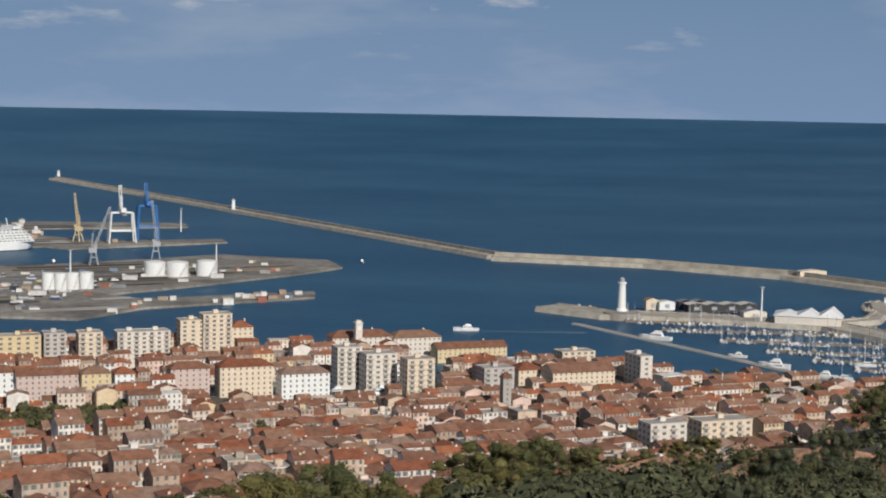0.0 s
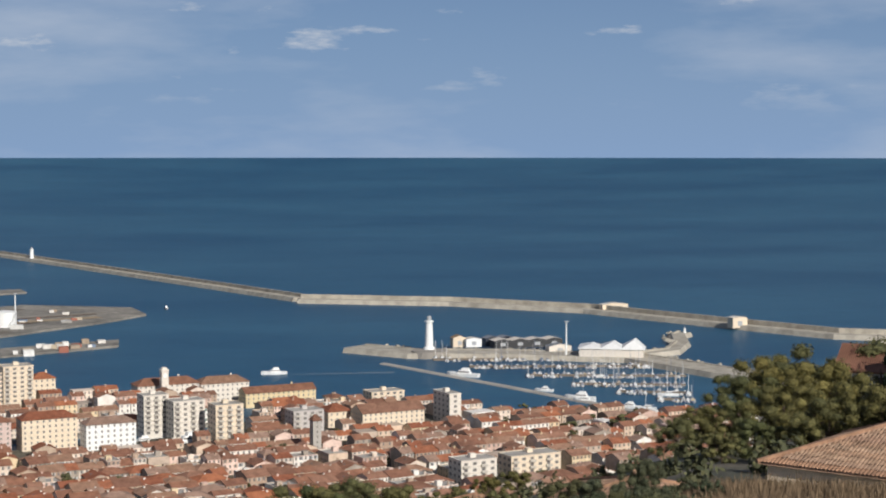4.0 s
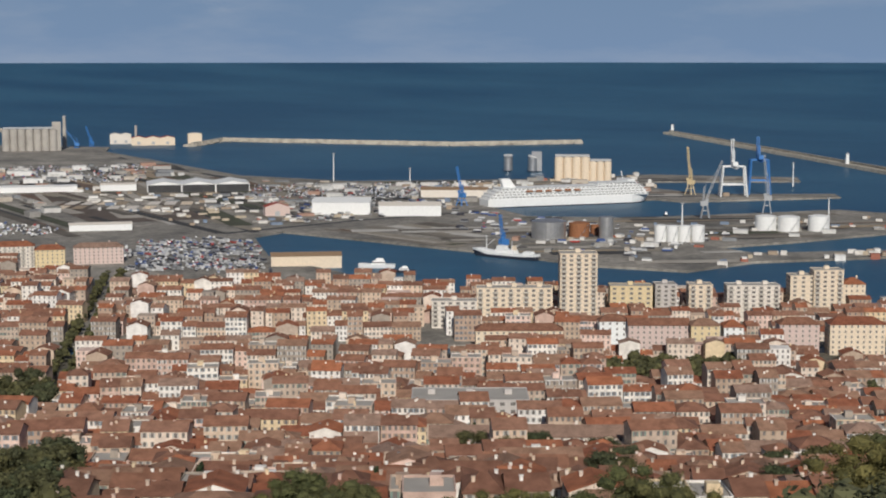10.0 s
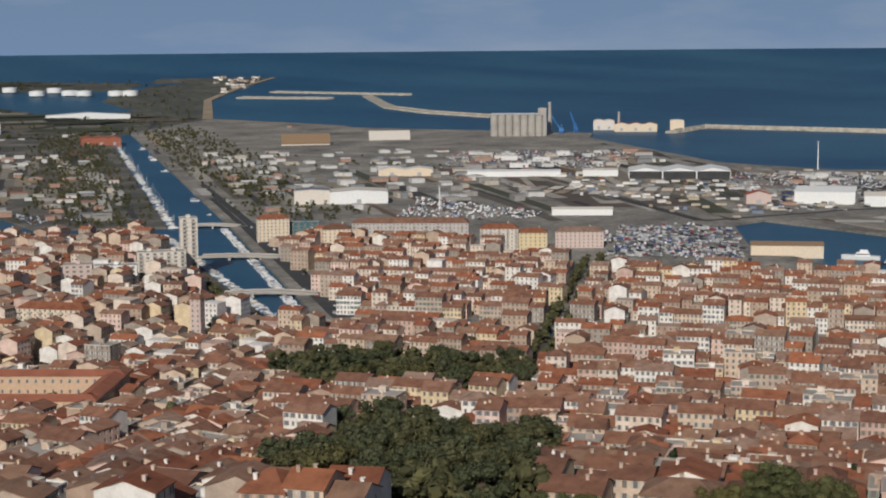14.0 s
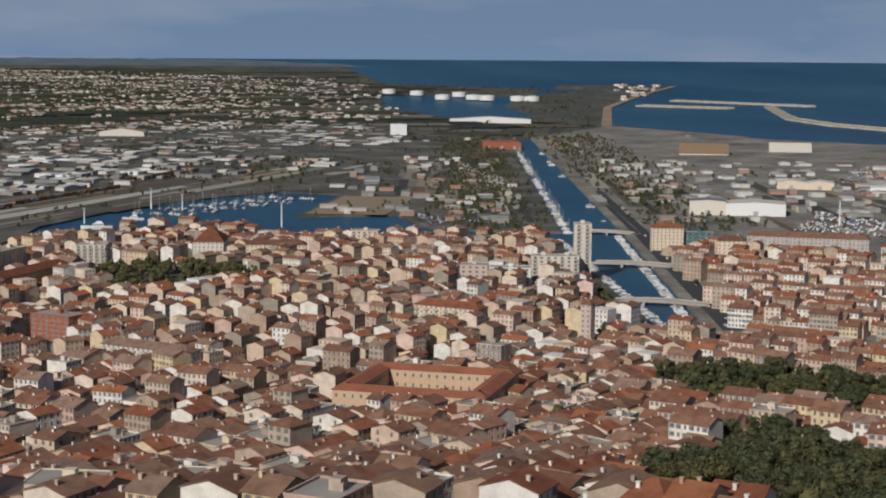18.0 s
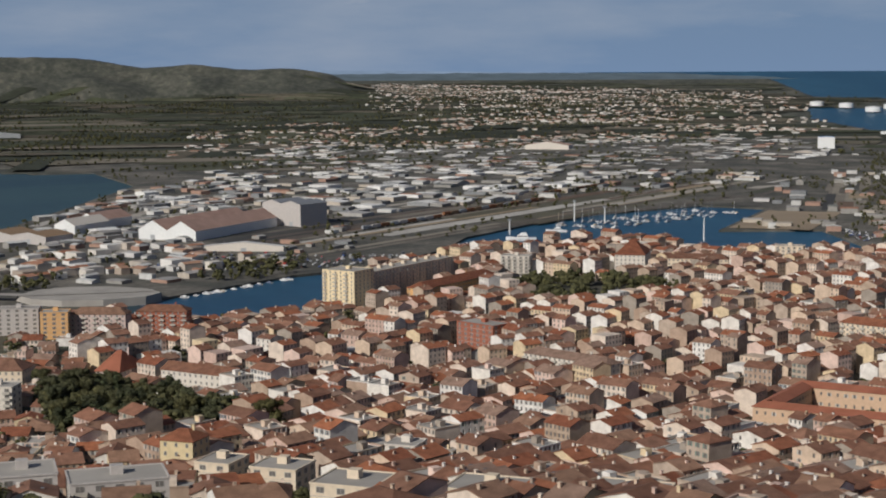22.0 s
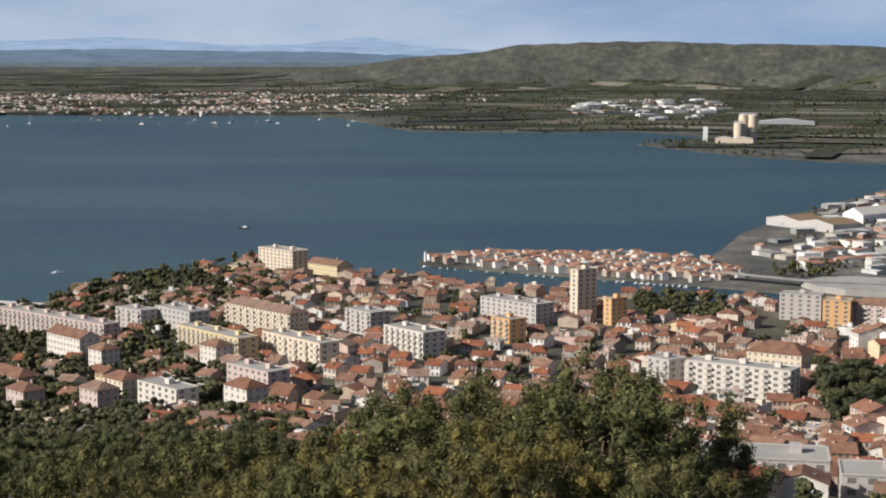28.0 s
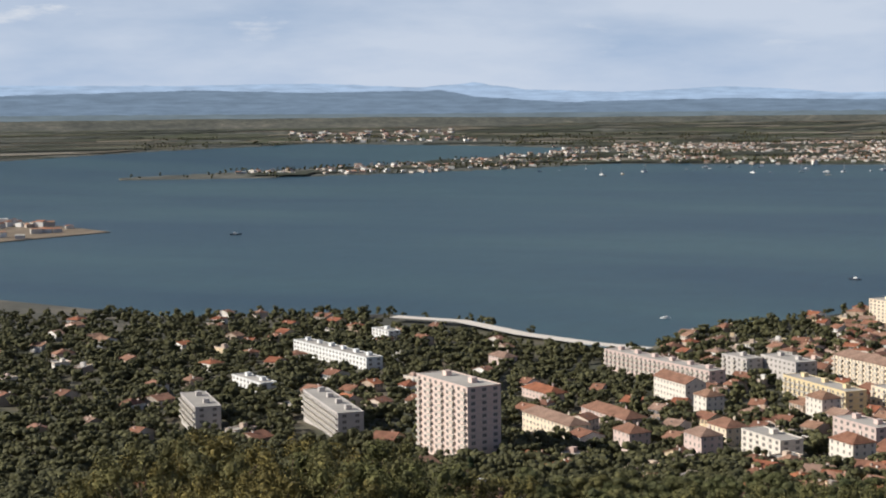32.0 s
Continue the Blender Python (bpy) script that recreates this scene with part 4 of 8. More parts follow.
# ---- harbour works ----
def strip(name, pts, width, top, mat, label, wall=0.0, rocks=0, seed=1, cat="breakwater"):
    """A breakwater or mole along a line: a flat causeway, a parapet on its seaward side and heaped blocks."""
    ob = empty(name, None, label, cat)
    bm = bmesh.new()
    dense = []
    for (x, y), (x2, y2) in zip(pts, pts[1:]):
        n = max(1, int(math.hypot(x2 - x, y2 - y) / 60))
        dense += [(x + (x2 - x) * k / n, y + (y2 - y) * k / n) for k in range(n)]
    dense.append(pts[-1])
    rows = []
    for i, (x, y) in enumerate(dense):
        a, b = Vector(dense[max(0, i - 1)]), Vector(dense[min(len(dense) - 1, i + 1)])
        t = (b - a).normalized()
        nx, ny = -t.y, t.x
        f = shrink(x, y)
        ws = width / 2
        row = [(-ws - 3, -3), (-ws, top), (ws - 3, top), (ws - 3, top + wall), (ws, top + wall), (ws + 5, -3)]
        rows.append([bm.verts.new(bend(x + nx * o, y + ny * o, zz)) for o, zz in row])
    for a, b in zip(rows, rows[1:]):
        for k in range(5):
            bm.faces.new((a[k], b[k], b[k + 1], a[k + 1]))
    for r in (rows[0], rows[-1]):
        bm.faces.new(r)
    bmesh.ops.recalc_face_normals(bm, faces=bm.faces)
    part("causeway", bm, mat, ob)
    if rocks:
        rng = random.Random(seed)
        rb = bmesh.new()
        for i in range(rocks):
            k = rng.randrange(len(dense) - 1)
            u = rng.random()
            x, y = dense[k][0] * (1 - u) + dense[k + 1][0] * u, dense[k][1] * (1 - u) + dense[k + 1][1] * u
            t = (Vector(dense[k + 1]) - Vector(dense[k])).normalized()
            o = width / 2 + rng.uniform(0.5, 7)
            s = rng.uniform(1.4, 3.2)
            q = bend(x - t.y * o, y + t.x * o, rng.uniform(-0.5, top - 0.5))
            add_box(rb, q.x, q.y, q.z, s, s * rng.uniform(0.7, 1.3), s * 0.8, 0, rng.uniform(0, 3), rng.uniform(0.6, 0.9))
        tagged(part("rock_heap", rb, M_ROCK, ob, "heaped pale rock blocks"), kind="stuff")
    return ob


strip("breakwater", [(3457, 814), (2580, 327), (1880, -57)], 15, 4.5, M_ROCK, "long pale stone breakwater with a parapet in the open sea", 3.5, 380, 2)
strip("breakwater", [(1864, -57), (1811, -222), (1716, -355), (1560, -461), (1460, -534), (1430, -600), (1300, -760)], 17, 4.5, M_ROCK, "broad pale stone breakwater in front of the marina", 4.5, 420, 3)
strip("breakwater", [(3042, 883), (2888, 1079), (2870, 1558), (2690, 1529)], 18, 4, M_ROCK, "straight low breakwater across the outer port", 4, 250, 4)
strip("breakwater", [(3980, 3338), (3321, 2712), (3141, 2444), (3036, 2179)], 26, 4, M_ROCK, "curved pale breakwater beyond the silos", 3, 120, 5)
strip("breakwater", [(4156, 3905), (4140, 3592), (4130, 3291)], 26, 4, M_ROCK, "straight pale jetty off the beach", 2, 60, 6)
strip("breakwater", [(3696, 3612), (3731, 3460), (3770, 3304)], 40, 4, M_ROCK, "short low jetty off the beach", 2, 40, 7)
strip("mole", [(1419, -91), (1376, -137), (1366, -206), (1326, -313), (1230, -363), (1150, -420)], 32, 4.2, M_ROCK, "stone mole that shelters the marina", 0.6, 160, 8, "mole")
strip("jetty", [(1340, -316), (1365, -355), (1420, -378), (1476, -389), (1494, -400)], 13, 4, M_ROCK, "crooked stone jetty with a small beacon", 1.2, 60, 9, "jetty")
strip("pontoon", [(1330, -107), (1188, -188), (1070, -253), (1030, -280)], 5, 1.0, M_CONC, "long narrow concrete pontoon with moored boats", 0, 0, 1, "pontoon")


def lighthouse(x, y, h, r, z, label, lantern=True):
    f = shrink(x, y)
    ob = empty("lighthouse", Matrix.Translation(bend(x, y, z)) @ Matrix.Scale(f, 4), label, "lighthouse")
    bm = bmesh.new()
    add_tube(bm, 0, 0, 0, [(0, r * 1.35), (h * 0.06, r * 1.25), (h * 0.08, r), (h * 0.8, r * 0.78)], 20)
    part("tower", bm, M_WHITE, ob)
    bm = bmesh.new()
    add_tube(bm, 0, 0, h * 0.8, [(0, r * 1.05), (h * 0.03, r * 1.1), (h * 0.03, r * 1.0), (h * 0.05, r * 1.0)], 20)
    part("gallery", bm, M_WHITE, ob)
    bm = bmesh.new()
    add_tube(bm, 0, 0, h * 0.85, [(0, r * 0.55), (h * 0.09, r * 0.55), (h * 0.1, r * 0.65), (h * 0.15, 0.05)], 12)
    part("lantern", bm, M_STEEL, ob, "dark lantern room under a small dome")
    return ob


lighthouse(1378, -150, 28.5, 3.6, 5.5, "tall white round lighthouse on a stone base")
base = bmesh.new()
bx, by = 1371, -150
add_tube(base, bx, by, 0, [(0, 17), (5.5, 15.5)], 24)
tagged(part("stone_platform", base, M_QUAY), "round stone platform under the tall lighthouse", "platform")
lighthouse(2578, 327, 18, 3.2, 3.5, "small white breakwater light tower")
lighthouse(3485, 809, 17, 3.6, 3.5, "small light tower at the breakwater's end")
lighthouse(1485, -398, 7, 1.3, 2.6, "little white beacon at the jetty's end")
lighthouse(-71, 1373, 9, 1.3, 2.0, "little white lighthouse at the fishermen's point")


def tank(x, y, r, h, mat, label, dome=True):
    ob = empty("storage_tank", pose(x, y, 2), label, "tank")
    bm = bmesh.new()
    add_tube(bm, 0, 0, 0, [(0, r), (h, r)], 32, cap=False)
    part("shell", bm, mat, ob)
    bm = bmesh.new()
    add_tube(bm, 0, 0, h, [(0, r), (0.3, r * 1.01), (0.3, r), (r * 0.13, r * 0.55), (r * 0.18, 0.05)], 32)
    part("roof", bm, mat, ob)
    for k in range(1, 4):
        bm = bmesh.new()
        add_tube(bm, 0, 0, h * k / 4, [(0, r * 1.012), (0.25, r * 1.012)], 32, cap=False)
        part("ring", bm, mat, ob)
    bm = bmesh.new()
    for k in range(14):
        a = 3.4 + 0.07 * k
        add_box(bm, r * 1.05 * math.cos(a), r * 1.05 * math.sin(a), h * k / 14, 1.4, 1.0, 0.15, 0, a)
    tagged(part("stair", bm, M_STEEL, ob), kind="stuff")
    return ob


for x, y, w, h in ((1615, 281, 20.7, 13.5), (1616, 259, 21.3, 13.5), (1628, 232, 20.8, 14.1), (1485, 354, 11.5, 14.6), (1485, 343, 11.0, 14.6), (1490, 333, 11.0, 14.6), (1496, 322, 12.6, 14.6)):
    tank(x, y, w / 2, h, M_WHITE, "white painted steel storage tank on the quay")
M_GALV = plain("galvanised steel", (0.5, 0.5, 0.5), rough=0.35, metal=0.7, grain=0.4, scale=0.2)
for x, y, w, h in ((1475, 458, 32.2, 15.6), (1487, 406, 13.2, 20.4)):
    tank(x, y, w / 2, h, M_GALV, "bare metal storage tank on the quay")
for x, y, w, h in ((1494, 434, 19.7, 13.1), (1513, 424, 8.6, 9.6)):
    tank(x, y, w / 2, h, M_RUST, "rust-brown storage tank on the quay")


def silos(name, label, x, y, n, r, h, mat, front, headhouse=0.0, z=2.0):
    f = shrink(x, y)
    ob = empty(name, Matrix.Translation(bend(x, y, z)) @ Matrix.Rotation(radians(front + 90), 4, "Z") @ Matrix.Scale(f, 4), label, "silo")
    for i in range(n):
        for j in (0, 1):
            bm = bmesh.new()
            add_tube(bm, (i - (n - 1) / 2) * r * 1.96, j * r * 1.9, 0, [(0, r), (h, r), (h + 0.4, r * 0.9), (h + 1.6, r * 0.3)], 18)
            part("cylinder", bm, mat, ob)
    if headhouse:
        bm = bmesh.new()
        add_box(bm, n * r * 0.95, r, 0, r * 2.2, r * 2.4, h + headhouse)
        part("head_house", bm, mat, ob)
    bm = bmesh.new()
    add_box(bm, 0, r, h + 1.2, n * r * 1.9, 3, 3)
    part("gallery", bm, M_STEEL, ob)
    return ob


silos("grain_silo", "row of grey concrete grain silos with a tall head house", 2431, 1693, 7, 6.8, 38, M_CONC, 214, 13)
silos("silo", "pair of grey metal silos on the quay", 2295, 775, 1, 6.5, 19, M_GALV, 200)
silos("silo", "pair of grey metal silos beside a lift shaft", 2296, 738, 1, 6.5, 19, M_GALV, 200, 9)
silos("cement_silo", "cluster of cream-coloured concrete silos on the quay", 2139, 632, 4, 6.0, 31, M_CREAM, 196)
silos("cement_silo", "lower cream-coloured silos beside the taller ones", 2150, 596, 3, 5.0, 25, M_CREAM, 196)


def chimney_stack(x, y, h, r, label):
    f = shrink(x, y)
    ob = empty("chimney_stack", Matrix.Translation(bend(x, y, 2)) @ Matrix.Scale(f, 4), label, "chimney")
    bm = bmesh.new()
    add_tube(bm, 0, 0, 0, [(0, r), (h, r * 0.7)], 14)
    part("shaft", bm, M_CONC, ob)
    bm = bmesh.new()
    add_tube(bm, 0, 0, h * 0.96, [(0, r * 0.85), (h * 0.045, r * 0.85)], 14)
    part("collar", bm, M_STEEL, ob)


chimney_stack(2535, 1692, 58, 4, "slender pale chimney behind the grain silos")
chimney_stack(2715, 1655, 34, 3, "slim chimney among the works by the outer port")


def lattice(bm, a, b, w, n, mat=0, bar=0.35):
    """A lattice boom of four chords with zigzag bars."""
    a, b = Vector(a), Vector(b)
    d = (b - a).normalized()
    s = d.cross(Vector((0, 0, 1)))
    s = Vector((1, 0, 0)) if s.length < 1e-3 else s.normalized()
    u = s.cross(d)
    ch = [(s * i + u * j) * w / 2 for i, j in ((-1, -1), (1, -1), (1, 1), (-1, 1))]
    for c in ch:
        add_beam(bm, a + c, b + c, bar, mat)
    for k in range(n):
        p, q = a.lerp(b, k / n), a.lerp(b, (k + 1) / n)
        for i in range(4):
            add_beam(bm, p + ch[i], q + ch[(i + 1) % 4], bar * 0.7, mat)


def jib_crane(x, y, h, rz, mat, label, reach=0.35, body=True):
    ob = empty("harbour_crane", pose(x, y, 2, 0, 0, rz), label, "crane")
    bm = bmesh.new()
    for sx, sy in ((-1, -1), (1, -1), (1, 1), (-1, 1)):
        add_beam(bm, (sx * 4.5, sy * 4.5, 0), (sx * 2, sy * 2, h * 0.22), 0.9)
    add_box(bm, 0, 0, h * 0.13, 6.5, 6.5, 0.8)
    part("portal", bm, mat, ob)
    bm = bmesh.new()
    add_box(bm, -1, 0, h * 0.22, 8, 5, 5)
    add_box(bm, 2.5, 2, h * 0.22 + 5, 2.5, 2.2, 2.5)
    part("cab", bm, mat, ob)
    bm = bmesh.new()
    lattice(bm, (0, 0, h * 0.28), (h * reach, 0, h), 1.8, 10)
    part("jib", bm, mat, ob)
    bm = bmesh.new()
    lattice(bm, (-2, 0, h * 0.3), (-1, 0, h * 0.55), 1.4, 4)
    add_beam(bm, (-1, 0, h * 0.55), (h * reach * 0.8, 0, h * 0.86), 0.25)
    part("mast", bm, mat, ob)
    return ob


def gantry_crane(x, y, w, h, rz, mat, label, boom=40, up=0.9):
    ob = empty("gantry_crane", pose(x, y, 2, 0, 0, rz), label, "crane")
    for sx in (-1, 1):
        for sy in (-1, 1):
            bm = bmesh.new()
            add_beam(bm, (sx * w / 2, sy * 9, 0), (sx * w / 2 * 0.8, sy * 7, h), 1.5)
            part("leg", bm, mat, ob)
    for z in (h * 0.4, h):
        bm = bmesh.new()
        k = 1 - 0.2 * z / h
        for sy in (-1, 1):
            add_beam(bm, (-w / 2 * k, sy * 9 * k, z), (w / 2 * k, sy * 9 * k, z), 1.3)
        for sx in (-1, 1):
            add_beam(bm, (sx * w / 2 * k, -9 * k, z), (sx * w / 2 * k, 9 * k, z), 1.3)
        part("cross_beam", bm, mat, ob)
    bm = bmesh.new()
    lattice(bm, (0, -9, h), (0, -9 - boom * (1 - up), h + boom * up), 3, 9, bar=0.6)
    part("boom", bm, mat, ob)
    bm = bmesh.new()
    lattice(bm, (0, -9, h), (0, 26, h), 3, 8, bar=0.6)
    add_box(bm, 0, 12, h + 1, 6, 9, 5)
    part("girder", bm, mat, ob)
    bm = bmesh.new()
    lattice(bm, (0, 0, h), (0, -3, h + boom * 0.55), 2.5, 4, bar=0.6)
    part("mast", bm, mat, ob)
    return ob


gantry_crane(1978, 384, 32, 36, 110, M_WHITE, "white container gantry crane on the quay", 34, 0.95)
gantry_crane(2020, 361, 26, 42, 110, M_BLUE, "blue ship-to-shore gantry crane with its boom raised", 30, 0.9)
jib_crane(1983, 437, 58, 70, M_YELLOW, "ochre harbour jib crane", 0.08)
jib_crane(1706, 360, 60, -70, M_STEEL, "grey harbour jib crane leaning over the dock", 0.28)
jib_crane(1782, 309, 64, 100, M_STEEL, "tall pale mobile crane on the quay", 0.06)
jib_crane(1750, 646, 44, 60, M_BLUE, "blue harbour jib crane beside the ferry berth", 0.2)
jib_crane(1346, 459, 34, 150, M_BLUE, "pale blue crane behind the moored ship", 0.1)
jib_crane(2487, 1636, 40, 120, M_BLUE, "blue unloading crane by the grain silos", 0.5)
jib_crane(2530, 1633, 40, 60, M_BLUE, "blue unloading crane by the grain silos", 0.5)


def mast(x, y, h, label="tall slim white floodlight mast on the quay", z=2.0, w=0.7, name="light_mast"):
    ob = empty(name, pose(x, y, z), label, "mast")
    bm = bmesh.new()
    add_tube(bm, 0, 0, 0, [(0, w), (h, w * 0.6)], 8)
    part("pole", bm, M_WHITE, ob)
    bm = bmesh.new()
    add_tube(bm, 0, 0, h, [(0, 0.6), (0.3, 2.0), (1.2, 2.0)], 10)
    part("lamp_ring", bm, M_STEEL, ob)


for x, y, w, h in ((2022, 929, 4.6, 36.0), (2042, 827, 3.8, 17.7), (1338, 1028, 2.9, 24.8), (1666, 228, 2.9, 27.7), (1595, 359, 2.2, 24.5), (1338, -259, 2.3, 29.0), (2148, 340, 2.2, 29.7), (873, 1576, 3.1, 21.5), (886, 1343, 2.8, 23.2), (749, 1486, 2.3, 14.2), (900, 1557, 2.5, 15.4)):
    mast(x, y, h, w=0.9)


def ferry(x, y, rz, L):
    """A white car ferry: raked bow, stepped decks, funnel."""
    ob = empty("ferry", pose(x, y, 0, 0, 0, rz), "large white car ferry moored at the quay", "ship")
    bm = bmesh.new()
    def hull(z0, z1, x0, x1, b, bow, mat):
        vs = []
        for z in (z0, z1):
            e = 0.0 if z == z0 else bow
            vs.append([bm.verts.new((px * 1.0, py, z)) for px, py in ((x0, -b), (x1 - 22, -b), (x1 - 8 + e * 0.5, -b * 0.55), (x1 + e, 0), (x1 - 8 + e * 0.5, b * 0.55), (x1 - 22, b), (x0, b))])
        for i in range(7):
            j = (i + 1) % 7
            bm.faces.new((vs[0][i], vs[0][j], vs[1][j], vs[1][i])).material_index = mat
        bm.faces.new(vs[1]).material_index = mat
    hull(-2, 1.2, -L / 2, L / 2 - 8, 13, 1, 1)
    hull(1.2, 10, -L / 2, L / 2 - 8, 13, 7, 0)
    part("hull", bm, [M_WHITE, M_HULL], ob, "white hull with a dark waterline")
    wb = bmesh.new()
    add_box(wb, 0, 0, 0, 3.2, 0.1, 0.9)
    pane = bpy.data.meshes.new("window")
    wb.to_mesh(pane)
    wb.free()
    pane.materials.append(M_GLASS)
    side = 1 if -x * -math.sin(radians(rz)) + -y * math.cos(radians(rz)) > 0 else -1
    decks = [(10, 13, -L / 2 + 2, L / 2 - 10), (13, 16, -L / 2 + 5, L / 2 - 12), (16, 19, -L / 2 + 9, L / 2 - 15), (19, 22, -L / 2 + 16, L / 2 - 19), (22, 25, L / 2 - 74, L / 2 - 24)]
    for z0, z1, x0, x1 in decks:
        bm = bmesh.new()
        add_box(bm, (x0 + x1) / 2, 0, z0, x1 - x0, 24.5, z1 - z0 - 0.3)
        add_box(bm, (x0 + x1) / 2 + 1, 0, z1 - 0.3, x1 - x0 + 3, 26, 0.3)
        part("deck", bm, M_WHITE, ob)
        for sgn in (-1, 1):
            n = int((x1 - x0) / 5)
            for i in range(n if sgn == side else 0):
                q = new("window", pane)
                q.parent = ob
                q.matrix_local = Matrix.Translation((x0 + 2.5 + 5 * i, sgn * 12.27, z0 + 1.0))
    bm = bmesh.new()
    add_box(bm, L / 2 - 32, 0, 25, 10, 28, 3)
    part("bridge", bm, M_WHITE, ob)
    bm = bmesh.new()
    add_box(bm, -L / 2 + 30, 0, 22, 15, 8, 10, 0, 0, 0.7)
    for v in bm.verts:
        v.co.x -= 5 * (v.co.z > 25)
    part("funnel", bm, M_WHITE, ob)
    for k in range(6):
        for sgn in (-1, 1):
            bm = bmesh.new()
            add_box(bm, -L / 2 + 50 + k * 12, sgn * 13.2, 17, 8, 2.4, 2.2, 0, 0, 0.8)
            part("lifeboat", bm, M_RUST, ob, "orange covered lifeboat")
    bm = bmesh.new()
    add_beam(bm, (L / 2 - 36, 0, 28), (L / 2 - 38, 0, 37), 0.8)
    part("mast", bm, M_WHITE, ob)
    return ob


fx0, fy0 = 1757, 616
fx1, fy1 = 1898, 460
ferry((fx0 + fx1) / 2, (fy0 + fy1) / 2 + 6, math.degrees(math.atan2(fy1 - fy0, fx1 - fx0)), math.hypot(fx1 - fx0, fy1 - fy0))


def boat(x, y, rz, L, kind="motor", label="", hull_mat=None):
    """A boat with a pointed bow, deck house and, for a yacht, a mast with stays."""
    ob = empty("sailing_boat" if kind == "sail" else "motor_boat" if L < 30 else "ship", pose(x, y, 0, 0, 0, rz), label, "boat")
    b, h = L * 0.15, L * 0.09 + 0.3
    bm = bmesh.new()
    rings = []
    for z, k in ((-0.4, 0.8), (h, 1.0)):
        rings.append([bm.verts.new((px * L, py * b * k, z + (0.25 * h if px > 0.3 and z > 0 else 0))) for px, py in ((-0.5, -0.85), (0.1, -1), (0.36, -0.6), (0.5, 0), (0.36, 0.6), (0.1, 1), (-0.5, 0.85))])
    for i in range(7):
        j = (i + 1) % 7
        bm.faces.new((rings[0][i], rings[0][j], rings[1][j], rings[1][i]))
    bm.faces.new(rings[1])
    part("hull", bm, hull_mat or M_WHITE, ob)
    bm = bmesh.new()
    if L > 30:
        add_box(bm, -L * 0.22, 0, h, L * 0.26, b * 1.5, L * 0.1)
        add_box(bm, -L * 0.2, 0, h + L * 0.1, L * 0.14, b * 1.2, L * 0.06)
    else:
        add_box(bm, -L * 0.05, 0, h, L * 0.4, b * 1.2, L * 0.09, 0, 0, 0.8)
        if kind != "sail":
            add_box(bm, -L * 0.08, 0, h + L * 0.09, L * 0.24, b * 1.0, L * 0.07, 0, 0, 0.8)
    part("cabin", bm, M_WHITE, ob)
    bm = bmesh.new()
    add_box(bm, -L * 0.05, 0, h + L * 0.03, L * 0.34, b * 1.22, L * 0.035)
    part("cabin_window", bm, M_GLASS, ob)
    if kind == "sail" or L > 30:
        bm = bmesh.new()
        top = L * (1.25 if kind == "sail" else 0.3)
        add_tube(bm, L * 0.05, 0, h, [(0, 0.12 if L < 30 else 0.4), (top, 0.07 if L < 30 else 0.2)], 6)
        add_beam(bm, (L * 0.05, 0, h + 1.6), (-L * 0.4, 0, h + 1.5), 0.22)
        part("mast", bm, M_WHITE, ob)
    return ob


SAIL = boat(1117, -229, 60, 16, "sail", "white sailing yacht moored at the pontoon")
boat(1080, -264, 70, 13, "sail", "white sailing yacht moored at the pontoon")
boat(1136, -293, 80, 15, "sail", "tall-masted white sailing yacht in the marina")
boat(1250, -162, 62, 26, "motor", "long white motor yacht by the pontoon")
boat(1127, -228, 62, 22, "motor", "white motor yacht alongside the pontoon")
boat(1086, -253, 62, 17, "motor", "white motor cruiser alongside the pontoon")
boat(1168, -210, 62, 14, "motor", "white motor cruiser alongside the pontoon")
boat(1279, -19, 95, 20, "motor", "white fishing boat under way with a wake")


def trawler(x, y, rz, L):
    """A long low ship: sheer dark hull with a white rail strake, raised bow, wheelhouse amidships, two masts."""
    ob = empty("trawler", pose(x, y, 0, 0, 0, rz), "dark-hulled trawler with white upperworks at the quay", "ship")
    for name, z0, z1, mat in (("hull", -0.5, 2.4, M_HULL), ("bulwark", 2.4, 4.4, M_WHITE)):
        bm = bmesh.new()
        rings = []
        for z in (z0, z1):
            rings.append([bm.verts.new((px * L, py * L * 0.075, z + (2.2 if px > 0.4 and z > 0 else 0.8 if px < -0.45 and z > 0 else 0))) for px, py in ((-0.5, -0.8), (-0.2, -1), (0.25, -1), (0.42, -0.6), (0.52 if z > 0 else 0.47, 0), (0.42, 0.6), (0.25, 1), (-0.2, 1), (-0.5, 0.8))])
        for i in range(9):
            j = (i + 1) % 9
            bm.faces.new((rings[0][i], rings[0][j], rings[1][j], rings[1][i]))
        bm.faces.new(rings[1])
        part(name, bm, mat, ob)
    for name, cx, w, z0, h in (("deck_house", -0.02, 0.3, 4.4, 3.0), ("wheelhouse", 0.05, 0.12, 7.4, 3.0), ("stern_house", -0.36, 0.12, 4.4, 2.6), ("fore_deck", 0.38, 0.1, 4.6, 2.4)):
        bm = bmesh.new()
        add_box(bm, cx * L, 0, z0, w * L, L * 0.1, h, 0, 0, 0.92)
        part(name, bm, M_WHITE, ob)
    for px, h in ((0.3, 18), (-0.1, 15)):
        bm = bmesh.new()
        add_beam(bm, (px * L, 0, 4), (px * L, 0, h), 0.6, 0, 0.3)
        add_beam(bm, (px * L, 0, h * 0.5), (px * L - 9, 0, h * 0.85), 0.35)
        part("mast", bm, M_WHITE, ob)
    bm = bmesh.new()
    add_box(bm, -0.14 * L, 0, 7.2, 3.5, 3, 4, 0, 0, 0.8)
    part("funnel", bm, M_CREAM, ob)
    return ob


